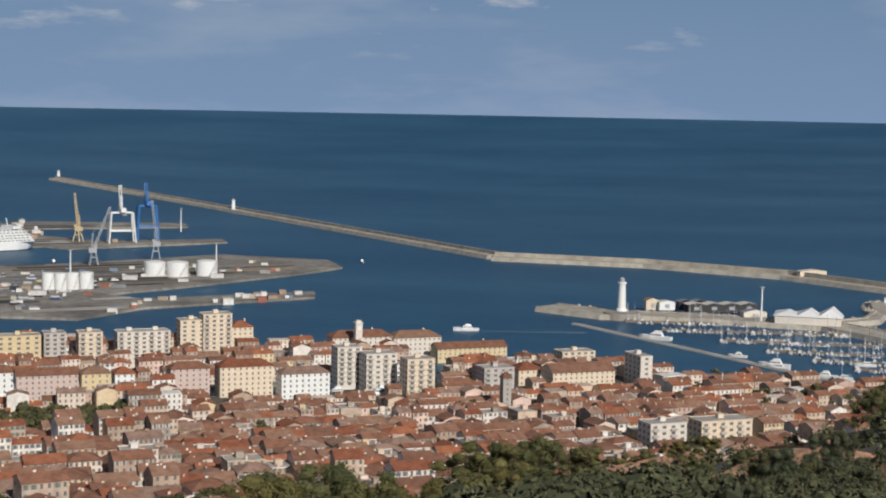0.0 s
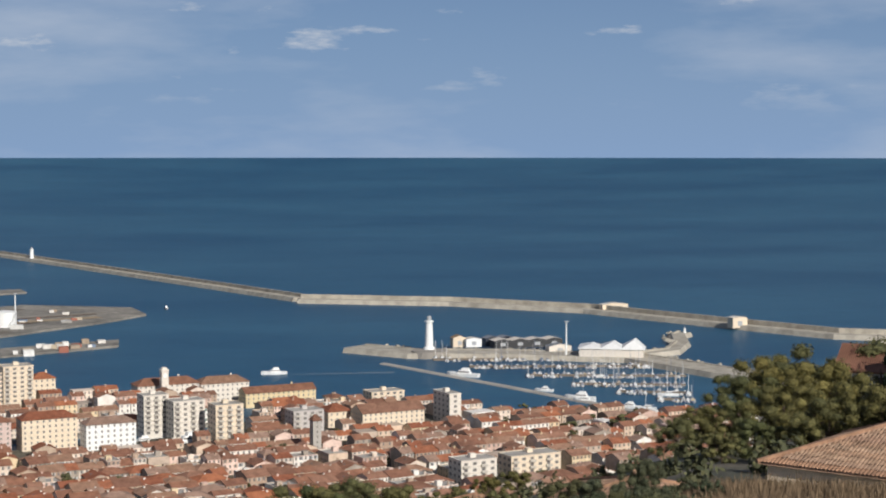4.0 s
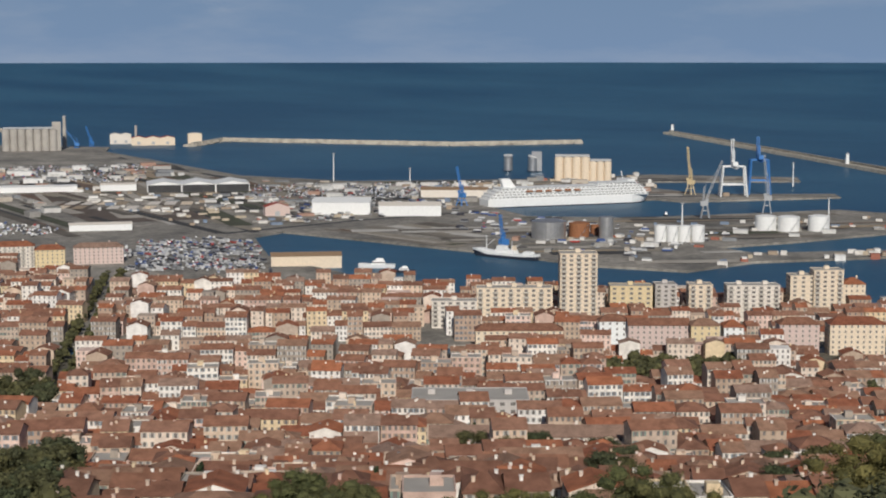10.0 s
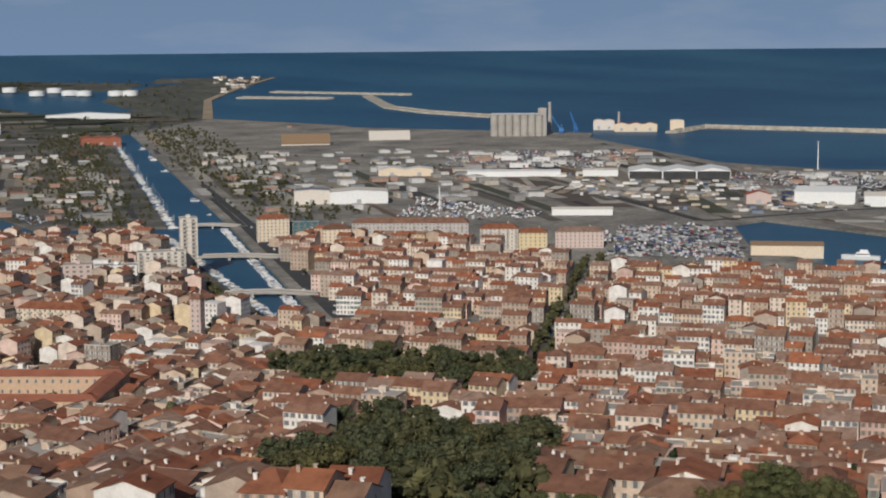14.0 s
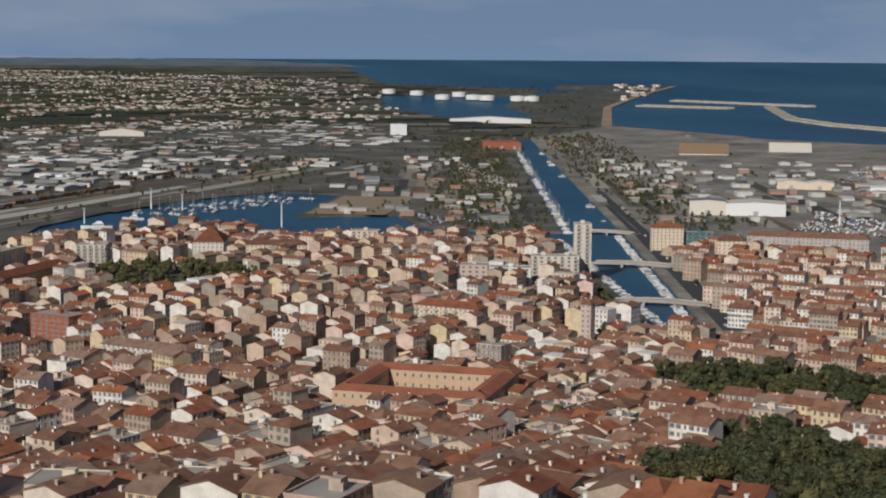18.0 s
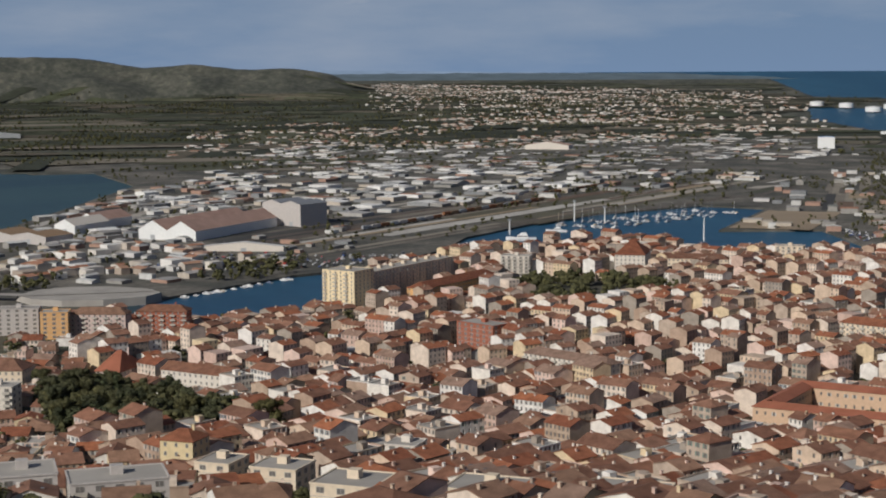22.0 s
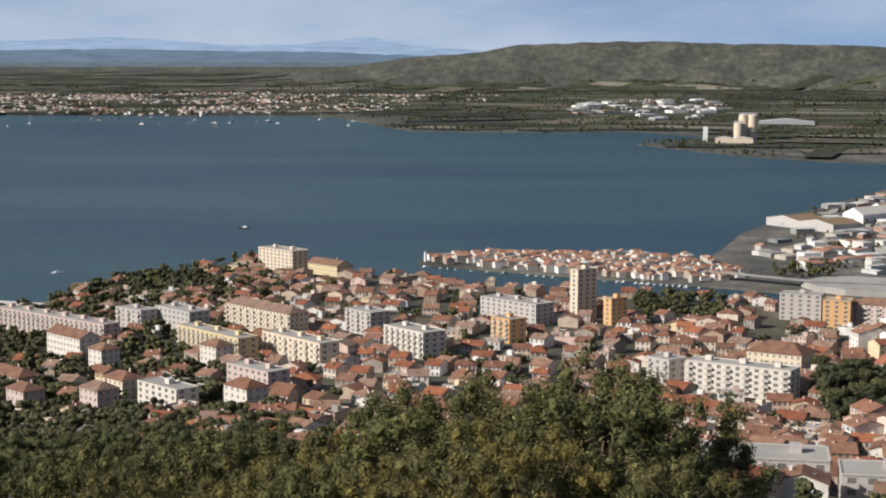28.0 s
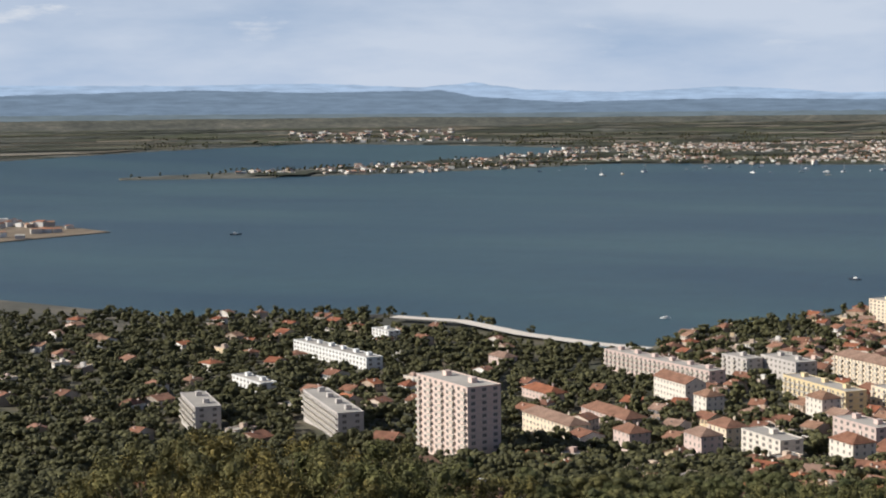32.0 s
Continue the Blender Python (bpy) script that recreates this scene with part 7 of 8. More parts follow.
scatter(villas, [(-1415, 4558), (-2031, 6552), (-1420, 6879), (-674, 6949), (-13, 6736), (-88, 5689), (-426, 4719)], 650, (8, 15), (3.5, 6), None, 0.3, 24, cluster=0.003)
scatter(villas, [(-2257, 3327), (-2623, 4507), (-2255, 5909), (-999, 6895), (-666, 4601), (-1748, 3785)], 600, (8, 16), (3.5, 7), None, 0.35, 25, cluster=0.003)
scatter(villas, [(-4490, 8221), (-3743, 8892), (-2782, 6936), (-3541, 6749)], 120, (14, 30), (6, 10), None, 0.3, 26)
scatter(villas, SPIT, 150, (8, 16), (4, 8), None, 0.2, 27, landonly=False, zfun=lambda x, y: 1.5)
scatter(villas, [(-66, 1364), (48, 1300), (148, 1252), (190, 1300), (162, 1392), (104, 1424), (-21, 1424), (-70, 1382)], 330, (5, 9), (3, 5.5), 20, 0.15, 28)
scatter(villas, [(212, 1455), (431, 1598), (462, 1374), (224, 1286)], 40, (8, 20), (4, 7), 20, 0.5, 29)
joined("suburb", villas, [M_VILLAW, M_VILLAR], "pale houses of the far suburbs with clay roofs", "houses")

# tank farm beyond the canal
for x, y in ((3815, 5044), (3759, 4800), (3539, 4379), (3789, 4594), (3620, 4314), (3617, 4238), (3657, 4129), (3693, 4100)):
    f = shrink(x, y)
    q = bmesh.new()
    add_tube(q, 0, 0, 0, [(0, 26), (16, 26), (18.5, 2)], 24)
    t = part("oil_tank", q, M_WHITE)
    t.matrix_world = Matrix.Translation(bend(x, y, 2)) @ Matrix.Scale(f, 4)
    tagged(t, "white oil tank in the far tank farm", "tank", "far tank farm")


# ---- roads and rails ----
def ribbon(name, pts, width, mat, label, z=2.06):
    bm = bmesh.new()
    dense = []
    for (x, y), (x2, y2) in zip(pts, pts[1:]):
        n = max(1, int(math.hypot(x2 - x, y2 - y) / 60))
        dense += [(x + (x2 - x) * k / n, y + (y2 - y) * k / n) for k in range(n)]
    dense.append(pts[-1])
    prev = None
    for i, (x, y) in enumerate(dense):
        a, b = Vector(dense[max(0, i - 1)]), Vector(dense[min(len(dense) - 1, i + 1)])
        t = (b - a).normalized()
        row = [bm.verts.new(bend(x - t.y * o, y + t.x * o, z)) for o in (-width / 2, width / 2)]
        if prev:
            bm.faces.new((prev[0], prev[1], row[1], row[0]))
        prev = row
    bmesh.ops.recalc_face_normals(bm, faces=bm.faces)
    return tagged(part(name, bm, mat), label, "road", kind="structure")


M_BALLAST = plain("rusty ballast", (0.13, 0.1, 0.075), grain=0.7, scale=0.05)
M_DIRT = plain("bare sandy earth", (0.36, 0.28, 0.19), grain=0.6, scale=0.01, fine=0.2)
M_FIELD = plain("rough green-brown waste ground", (0.13, 0.12, 0.075), grain=0.8, scale=0.01, fine=0.15)
for i in range(9):
    o = i * 16
    ribbon("railway", [(415, 1372), (699, 1523), (1266, 1782), (2003, 2362)] if i == 0 else
           [(420 + o * 0.6, 1440 + o * 1.0), (760 + o * 0.5, 1720 + o), (1300 + o * 0.4, 2080 + o * 0.9), (1820 + o * 0.2, 2420 + o * 0.3)], 4.5, M_BALLAST, "rusty railway tracks of the goods yard", 2.05 + 0.012 * i)
ribbon("ground_waste", [(780, 1640), (1250, 1960), (1800, 2300)], 170, M_FIELD, "rough green-brown waste ground beside the railway", 2.02)
ribbon("ground_waste", [(1008, 1408), (1160, 1552)], 84, M_DIRT, "bare sandy plot beside the basin", 2.5)
ribbon("road", [(1130, 1090), (1700, 1800), (2200, 2400), (2700, 2900)], 9, M_ASPH, "grey road along the canal", 2.04)
ribbon("road", [(785, 680), (1128, 1095)], 15, M_ASPH, "dark quay road beside the canal", 2.045)
ribbon("road", [(732, 707), (1025, 1127)], 11, M_ASPH, "dark quay road beside the canal", 2.047)
ribbon("road", [(1420, 735), (1700, 1000), (2000, 1400), (2350, 1900)], 10, M_ASPH, "grey port road", 2.05)
ribbon("road", [(1400, 760), (1560, 690), (1700, 600)], 10, M_ASPH, "grey port road", 2.06)
ribbon("ground_yard", [(1750, 960), (1960, 1180), (2350, 1560)], 110, M_DIRT, "sandy storage yard", 2.03)
ribbon("ground_yard", [(1480, 880), (1720, 1130), (1980, 1480)], 130, M_BALLAST, "brown marshalling yard", 2.035)
for i in range(9):
    k = i / 9
    p, q = (1541 + 63 * k, 1065 - 168 * k), (1638 + 58 * k, 1098 - 153 * k)
    for j in range(2):
        u0, u1 = 0.04 + 0.5 * j, 0.44 + 0.5 * j
        ribbon("ground_lot", [(p[0] + (q[0] - p[0]) * u0, p[1] + (q[1] - p[1]) * u0), (p[0] + (q[0] - p[0]) * u1, p[1] + (q[1] - p[1]) * u1)], 13, (M_PALE, M_QUAY, M_CREAM, M_PALE, M_DIRT)[(i * 2 + j) % 5], "pale paved storage lot in the goods yard", 2.5)
ribbon("beach", [(2560, 2200), (2650, 2690), (3500, 3550), (4500, 4400), (5807, 5443)], 24, M_DIRT, "pale sandy beach", 2.3)
ribbon("shore_road", [(-557, 1199), (-495, 1191), (-425, 1139), (-362, 1109), (-317, 1097)], 14, M_PALE, "pale road curving along the lagoon shore", 6.0)
ribbon("viaduct", [(150, 1285), (220, 1233), (313, 1213)], 12, M_CONC, "grey curving road deck above the rails", 7.0)

# patches of asphalt, gravel, sand and grass that streak the yards
M_PATCH = varied("yard surfaces", [(0.0, (0.07, 0.07, 0.07)), (0.14, (0.3, 0.27, 0.22)), (0.3, (0.14, 0.125, 0.105)), (0.42, (0.42, 0.39, 0.34)), (0.56, (0.09, 0.095, 0.065)), (0.65, (0.23, 0.205, 0.17)),
                                   (0.76, (0.17, 0.12, 0.09)), (0.84, (0.52, 0.5, 0.46)), (0.94, (0.36, 0.29, 0.2))], island=True, scale=0.03, fine=0.25, dirt=0.3)
patches = bmesh.new()
rp = random.Random(41)


def streak(poly, n, along, long, wide):
    """Long strips lying one above the other by a few millimetres."""
    xs, ys = [p[0] for p in poly], [p[1] for p in poly]
    d = Vector((math.cos(radians(along)), math.sin(radians(along))))
    s = Vector((-d.y, d.x))
    done = tries = 0
    while done < n and tries < n * 12:
        tries += 1
        p = Vector((rp.uniform(min(xs), max(xs)), rp.uniform(min(ys), max(ys))))
        l, w = rp.uniform(*long), rp.uniform(*wide)
        ends = [p + d * l * u + s * w * v for u in (-0.5, 0.5) for v in (-0.5, 0.5)]
        if not all(inside(q.x, q.y, poly) and in_land(q.x, q.y) for q in ends):
            continue
        done += 1
        z = 2.03 + 0.0025 * (streak.count % 160)
        streak.count += 1
        k = max(1, int(l / 120))
        rows = [[patches.verts.new(bend(*(p + d * l * (i / k - 0.5) + s * w * v), z)) for v in (-0.5, 0.5)] for i in range(k + 1)]
        for a, b in zip(rows, rows[1:]):
            patches.faces.new((a[0], b[0], b[1], a[1]))


streak.count = 0
streak([(1115, 1105), (1390, 760), (1700, 640), (2032, 913), (2070, 1095), (2478, 1570), (2540, 2170), (2180, 2425)], 300, 51, (60, 420), (4, 20))
streak([(1390, 760), (1700, 640), (2032, 913), (2070, 1095), (2478, 1570), (1900, 1700)], 110, 40, (40, 220), (6, 30))
streak([(1110, 330), (1260, 640), (1440, 716), (1665, 541), (1914, 463), (2290, 560), (1358, 489), (1300, 365)], 60, 62, (30, 160), (6, 24))
streak([(1300, 290), (1440, 700), (1665, 541), (1852, 246), (1735, 105), (1466, 113)], 60, 118, (30, 150), (6, 22))
streak([(1665, 541), (1914, 463), (2014, 262), (2290, 360), (2290, 560), (2032, 913)], 60, 112, (30, 150), (6, 22))
streak([(450, 1300), (720, 1500), (1139, 1640), (2140, 2450), (1700, 2600), (700, 2200), (330, 1700)], 170, 33, (90, 620), (4, 22))
streak([(1080, 1155), (1139, 1640), (2140, 2450), (1500, 1700)], 60, 51, (60, 300), (6, 26))
streak([(175, 1420), (316, 1815), (580, 2335), (700, 2200), (420, 1500)], 50, 60, (40, 200), (8, 26))
tagged(part("yard_surfaces", patches, M_PATCH), "strips of asphalt, gravel, sand and grass across the yards", "yard", kind="stuff")


M_FIELDS = varied("crops, stubble, vines and scrub", [(0.0, (0.075, 0.085, 0.05)), (0.2, (0.17, 0.155, 0.115)), (0.28, (0.055, 0.062, 0.042)), (0.48, (0.105, 0.11, 0.072)), (0.62, (0.25, 0.225, 0.18)),
                                                        (0.68, (0.05, 0.056, 0.04)), (0.86, (0.13, 0.115, 0.085))], island=True, scale=0.04, fine=0.2, dirt=0.4)


def fields():
    """Fields, vineyards and tracks of the far plain, each a strip that follows the ground."""
    bm = bmesh.new()
    for i in range(2600):
        az, d = rp.uniform(50, 128), 2640 * (12500 / 2640) ** rp.random()
        x, y = polar(az, d)
        if not inside(x, y, FAR_COAST) or far_height(x, y) > 24 or not free(x, y):
            continue
        track = rp.random() < 0.12
        l, w = rp.uniform(90, 420) * (1 + d / 9000), (rp.uniform(5, 12) if track else rp.uniform(25, 130)) * (1 + d / 9000)
        a = radians(az + 90 + rp.choice((0, 0, 0, 25, -25, 70)) + rp.uniform(-14, 14))
        u, v = Vector((math.cos(a), math.sin(a))), Vector((-math.sin(a), math.cos(a)))
        rows = []
        for k in range(5):
            q = [Vector((x, y)) + u * l * (k / 4 - 0.5) + v * w * o for o in (-0.5, 0, 0.5)]
            if not all(inside(e.x, e.y, FAR_COAST) for e in q):
                rows = []
                break
            rows.append([bm.verts.new(bend(e.x, e.y, far_height(e.x, e.y) + 1.2 + 0.0012 * i)) for e in q])
        for r0, r1 in zip(rows, rows[1:]):
            for k in (0, 1):
                bm.faces.new((r0[k], r1[k], r1[k + 1], r0[k + 1]))
    loose = [v for v in bm.verts if not v.link_faces]
    bmesh.ops.delete(bm, geom=loose, context="VERTS")
    tagged(part("fields", bm, M_FIELDS), "patchwork of fields, vineyards and scrub on the far plain", "fields", kind="stuff")


fields()


def train(a, b, n, cols):
    a, b = Vector(a), Vector(b)
    d = (b - a).normalized()
    for i in range(n):
        p = a + d * (i * 17.0)
        ob = empty("goods_wagon", pose(p.x, p.y, 2.4, 0, 0, math.degrees(math.atan2(d.y, d.x))), "railway goods wagon standing in the yard", "wagon", "wagons in the yard")
        bm = bmesh.new()
        add_box(bm, 0, 0, 1.1, 15.2, 2.8, 2.9)
        add_box(bm, 0, 0, 4.0, 14.8, 2.2, 0.35)
        part("body", bm, cols[i % len(cols)], ob)
        for s in (-1, 1):
            bm = bmesh.new()
            add_box(bm, s * 5, 0, 0, 3.2, 2.2, 1.1)
            part("bogie", bm, M_ASPH, ob)


train((780, 1705), (1300, 2050), 14, [M_RUST, M_BROWNROOF, M_STEEL])
train((640, 1600), (1300, 2030), 9, [M_STEEL, M_GREYW, M_RUST])
train((1000, 1900), (1500, 2230), 12, [M_BROWNROOF, M_RUST])

# ---- woods, parks, gardens ----
rt = random.Random(12)


def grove(poly, n, s0, s1, z=None, out=None):
    xs, ys = [p[0] for p in poly], [p[1] for p in poly]
    k = 0
    while k < n:
        x, y = rt.uniform(min(xs), max(xs)), rt.uniform(min(ys), max(ys))
        k += 1
        if inside(x, y, poly) and not inside(x, y, SHORE_VIEW):
            wood(x, y, rt.uniform(s0, s1), z, rt)


SHORE_VIEW = [(-590, 1185), (-557, 1216), (-495, 1206), (-425, 1154), (-300, 1112), (-305, 1075), (-355, 1072), (-410, 1100), (-480, 1148), (-545, 1155)]
PARKS = [
    ([(1000, -200), (1040, -300), (900, -700), (620, -250), (640, -140), (800, -130)], 300, 0.8, 1.3),
    ([(-250, 1330), (-330, 1090), (-402, 1130), (-488, 1195), (-578, 1230), (-740, 1155), (-640, 1010), (-300, 1010)], 260, 0.7, 1.2),
    ([(575, 530), (638, 607), (680, 586), (705, 494), (672, 455), (600, 415), (570, 470)], 330, 1.1, 1.5),
    ([(262, 262), (480, 425), (525, 405), (450, 300), (245, 170)], 430, 1.1, 1.6),
    ([(819, 224), (881, 236), (893, 163), (840, 154)], 130, 1.1, 1.5),
    ([(141, 690), (154, 835), (196, 832), (224, 735), (228, 670), (185, 680)], 290, 1.1, 1.6),
    ([(545, 990), (560, 1120), (628, 1185), (684, 1065), (590, 1015)], 200, 1.1, 1.6),
    ([(360, 1268), (399, 1354), (495, 1385), (447, 1273)], 90, 0.9, 1.4),
    ([(75, 1058), (92, 1165), (150, 1150), (141, 1067)], 80, 0.9, 1.3),
    ([(196, 1290), (240, 1280), (275, 1350), (215, 1350)], 50, 0.8, 1.2),
    ([(-265, 1121), (-284, 1237), (-248, 1274), (-206, 1186)], 90, 0.9, 1.4),
]
for poly, n, a, b in PARKS:
    if n not in (260, 300):
        KEEP.append(poly)
    grove(poly, n, a, b)
# the crowns that stand out of the three town parks
for poly, n in ((PARKS[2][0], 42), (PARKS[3][0], 60), (PARKS[5][0], 42)):
    xs, ys = [p[0] for p in poly], [p[1] for p in poly]
    k = 0
    while k < n:
        x, y = rt.uniform(min(xs), max(xs)), rt.uniform(min(ys), max(ys))
        if inside(x, y, poly):
            tree(PARKTREES, x, y, rt.uniform(1.15, 1.65), land_z(x, y) - 0.5, rt.randrange(999), "broad", "park_tree", "trees of the town parks")
            k += 1
for x, y in COURT:
    wood(x, y, rt.uniform(0.6, 0.8), None, rt)
# plane trees along the main street and the canal quay
for a, b, step, o in (((715, 487), (1105, 695), 8.0, 5.5), ((770, 745), (1000, 1075), 11.0, 0.0)):
    a, b = Vector(a), Vector(b)
    t = (b - a).normalized()
    for i in range(int((b - a).length / step)):
        for side in ((-1, 1) if o else (0,)):
            p = a + t * step * i + Vector((-t.y, t.x)) * o * side + Vector((0, 0) if o else (-9, 6))
            wood(p.x, p.y, rt.uniform(0.7, 1.15), None, rt)


def slope_villas():
    """Houses and gardens of the western slope, thinning out into pine wood."""
    rng = random.Random(31)
    small = [v for v in VARIANTS if v[0] < 12.5 and v[4] < 10.5]
    tries = 0
    spots = []
    while tries < 5200:
        tries += 1
        az, r = rng.uniform(68, 131), rng.uniform(380, 1390)
        x, y = polar(az, r)
        if not inside(x, y, LAND_A) or not free(x, y, 5):
            continue
        if az < 78 and r > 345 + (az - 68) * 30:
            continue
        if az < 84 and r < 392:
            continue
        dense = 1.0 if az < 100 else max(0.12, 1 - (az - 100) / 9)
        if r < 560 + max(0, az - 84) * 6:
            dense *= 0.3 if az > 88 else 0.75
        if rng.random() > dense:
            continue
        if any((x - a) ** 2 + (y - b) ** 2 < (13 if az < 104 else 20) ** 2 for a, b in spots):
            continue
        spots.append((x, y))
        v = rng.choice(small)
        PLOTS.append((r, v, x, y, rng.choice((250, 265, 235, 340)) + 90 + rng.uniform(-8, 8), land_z(x, y) - (4 if v[4] > 8 else 1.5)))
    for i in range(11500):
        az, r = (rng.uniform(74, 133) if i < 4300 else rng.uniform(98, 133)), rng.uniform(330, 1420)
        x, y = polar(az, r)
        if not inside(x, y, LAND_A) or not free(x, y, 1.5):
            continue
        if az < 98 and (rng.random() < 0.8 or az < 80 and r > 400):
            continue
        if any((x - a) ** 2 + (y - b) ** 2 < (7 if az < 100 else 6) ** 2 for a, b in spots):
            continue
        wood(x, y, rng.uniform(0.7, 1.25), None, rng)


# the straight main street and a lane, dark between the rows
for a, b, w in (((690, 474), (1120, 703), 9.5), ((983, 389), (791, 297), 4), ((576, 179), (684, 207), 4)):
    a, b = Vector(a), Vector(b)
    t = (b - a).normalized()
    n = Vector((-t.y, t.x)) * w
    KEEP.append([tuple(a + n), tuple(b + n), tuple(b - n), tuple(a - n)])
KEEP.append([(742, 700), (1035, 1120), (1019, 1131), (726, 711)])
KEEP.append([(772, 690), (1115, 1105), (1132, 1091), (790, 676)])
KEEP.append(SHORE_VIEW)
slope_villas()
old_town()
# garden and courtyard trees of the town
for x, y in GARDENS:
    for k in range(rt.choice((1, 2, 2, 3))):
        wood(x + rt.uniform(-4, 4), y + rt.uniform(-4, 4), rt.uniform(0.45, 0.95), None, rt)
for i in range(5200):
    x, y = polar(rt.uniform(-12, 80), rt.uniform(330, 1180))
    if not inside(x, y, LAND_A) and not inside(x, y, LAND_B) or not free(x, y) or noise.noise((x * 0.012, y * 0.012, 2)) < (0.12 if y < x else -0.05):
        continue
    near = [q for i in (-1, 0, 1) for j in (-1, 0, 1) for q in HOMES.get((int(x // 20) + i, int(y // 20) + j), [])]
    if near and min((x - q[0]) ** 2 + (y - q[1]) ** 2 for q in near) > 6.5 ** 2:
        wood(x, y, rt.uniform(0.4, 0.75), None, rt)
PLOTS.sort(key=lambda p: p[0])
for i, (r, v, x, y, ang, z) in enumerate(PLOTS):
    if i < 300:
        place_house(v, x, y, ang, z)
    else:
        for k in (0, 1, 2):
            if len(ARRAYS[VARIANTS.index(v)][k][0]):
                MIDDLE.append((ARRAYS[VARIANTS.index(v)][k], pose(x, y, z, 0, 0, ang), 5 if k else 0))
joined("old_town", MIDDLE, [M_WALL_S, M_WALL_S, M_GLASS, M_SHUT_S, M_CONC, M_ROOF_S, M_WALL_S, M_GLASS], "close rows of old rendered houses under clay roofs", "houses")
close_stuff({"town": [M_WALL_S, M_ROOF_S, M_GLASS]}, {"town": ("town_quarter", "far rows of rendered town houses with clay-tile roofs", "houses")})

# scattered trees of the estates and along the quays
for i in range(3600):
    k = rt.random()
    if k < 0.5:
        u = rt.random()
        x, y = (1080 + 1060 * u - rt.uniform(8, 140), 1155 + 1295 * u + rt.uniform(-20, 60)) if rt.random() < 0.5 else (1125 + 1055 * u + rt.uniform(6, 150), 1105 + 1320 * u - rt.uniform(0, 60))
    else:
        x, y = rt.uniform(250, 1900), rt.uniform(1350, 2560)
        if noise.noise((x * 0.006, y * 0.006, 8)) < (0.05 if x > 700 else -0.12):
            continue
    if in_land(x, y) and not inside(x, y, LAND_A) and free(x, y):
        wood(x, y, rt.uniform(0.5, 0.95), 2.0, rt)

# far woods and hedges
for i in range(5200):
    az, d = rt.uniform(46, 124), 2000 * (8600 / 2000) ** rt.random()
    x, y = polar(az, d)
    if (in_land(x, y) if d < 2600 else inside(x, y, FAR_COAST)) and free(x, y):
        if d > 2600 and far_height(x, y) > 40 or noise.noise((x * 0.002, y * 0.002, 5)) < -0.1:
            continue
        if d < 2600 and not (az > 55 and d > 2100):
            continue
        wood(x, y, rt.uniform(0.6, 1.1) * (1 + d / 9000), far_height(x, y) if d > 2600 else 2.0, rt)
for i in range(420):
    az, d = rt.uniform(56, 122), 2700 * (8400 / 2700) ** rt.random()
    x, y = polar(az, d)
    a = radians(az + 90 + rt.uniform(-35, 35))
    for k in range(rt.randrange(6, 16)):
        px, py = x + math.cos(a) * k * 16, y + math.sin(a) * k * 16
        if inside(px, py, FAR_COAST) and free(px, py) and far_height(px, py) < 40:
            wood(px, py, rt.uniform(0.7, 1.1) * (1 + d / 9000), far_height(px, py), rt)
joined("woods", WOOD, [M_LEAF], "trees of the parks, gardens and far woods", "trees")


# ---- the near slope: pines, scrub, the tiled house, dry grass ----
def near_tree(x, y, h, word="pine", kinds=None, seed=0, wide=1.0):
    kinds = kinds or PINES
    tall = 10.6 if kinds is PINES else 8.0 if kinds is NEARPINES else 10.0 if kinds is BROAD else 5.0 if kinds is NEARSHRUB else 12.0
    s = h / tall
    ob = tree(kinds, x, y, s, None, seed, word, {"pine": "pine_tree", "broad": "broadleaf_tree", "cypress": "cypress"}[word], {"pine": "pines on the slope", "broad": "trees among the houses", "cypress": "cypresses"}[word])
    if wide != 1.0:
        ob.matrix_world = ob.matrix_world @ Matrix.Diagonal((wide, wide, 1, 1))
    return ob


rn = random.Random(77)
NEARSHRUB = [tree_kind(91 + i, 60, 0.7, 2.8, 5.0, 26000, 0.07, M_SCRUB, 0.05, 1.0, 0.1, 0.8, 30) for i in range(2)]
EAST_TREES = [(179.6, -62.0, 11.8), (196.5, -74.1, 16.0), (183.5, -79.5, 15.6), (169.4, -60.8, 10.2), (176.0, -57.1, 10.0), (172.2, -52.4, 8.3), (168.3, -47.8, 6.2), (164.4, -43.2, 5.5),
              (151.8, -50.5, 7.6), (141.0, -51.2, 6.8), (139.4, -55.4, 8.0), (133.6, -56.3, 7.5), (172.4, -79.8, 13.0), (152.8, -74.4, 13.2), (150.8, -78.5, 14.3), (135.7, -64.0, 9.5),
              (125.4, -62.2, 8.3), (137.1, -60.9, 8.3), (106.4, -55.4, 7.3), (143.1, -45.0, 4.9), (139.2, -40.7, 3.3),
              (113.7, -52.0, 5.0), (98.3, -49.3, 5.1), (84.0, -44.4, 4.2)]
for i, (x, y, h) in enumerate(EAST_TREES):
    near_tree(x, y, max(3.5, h) * 1.2, "pine", PINES, i, 1.1)
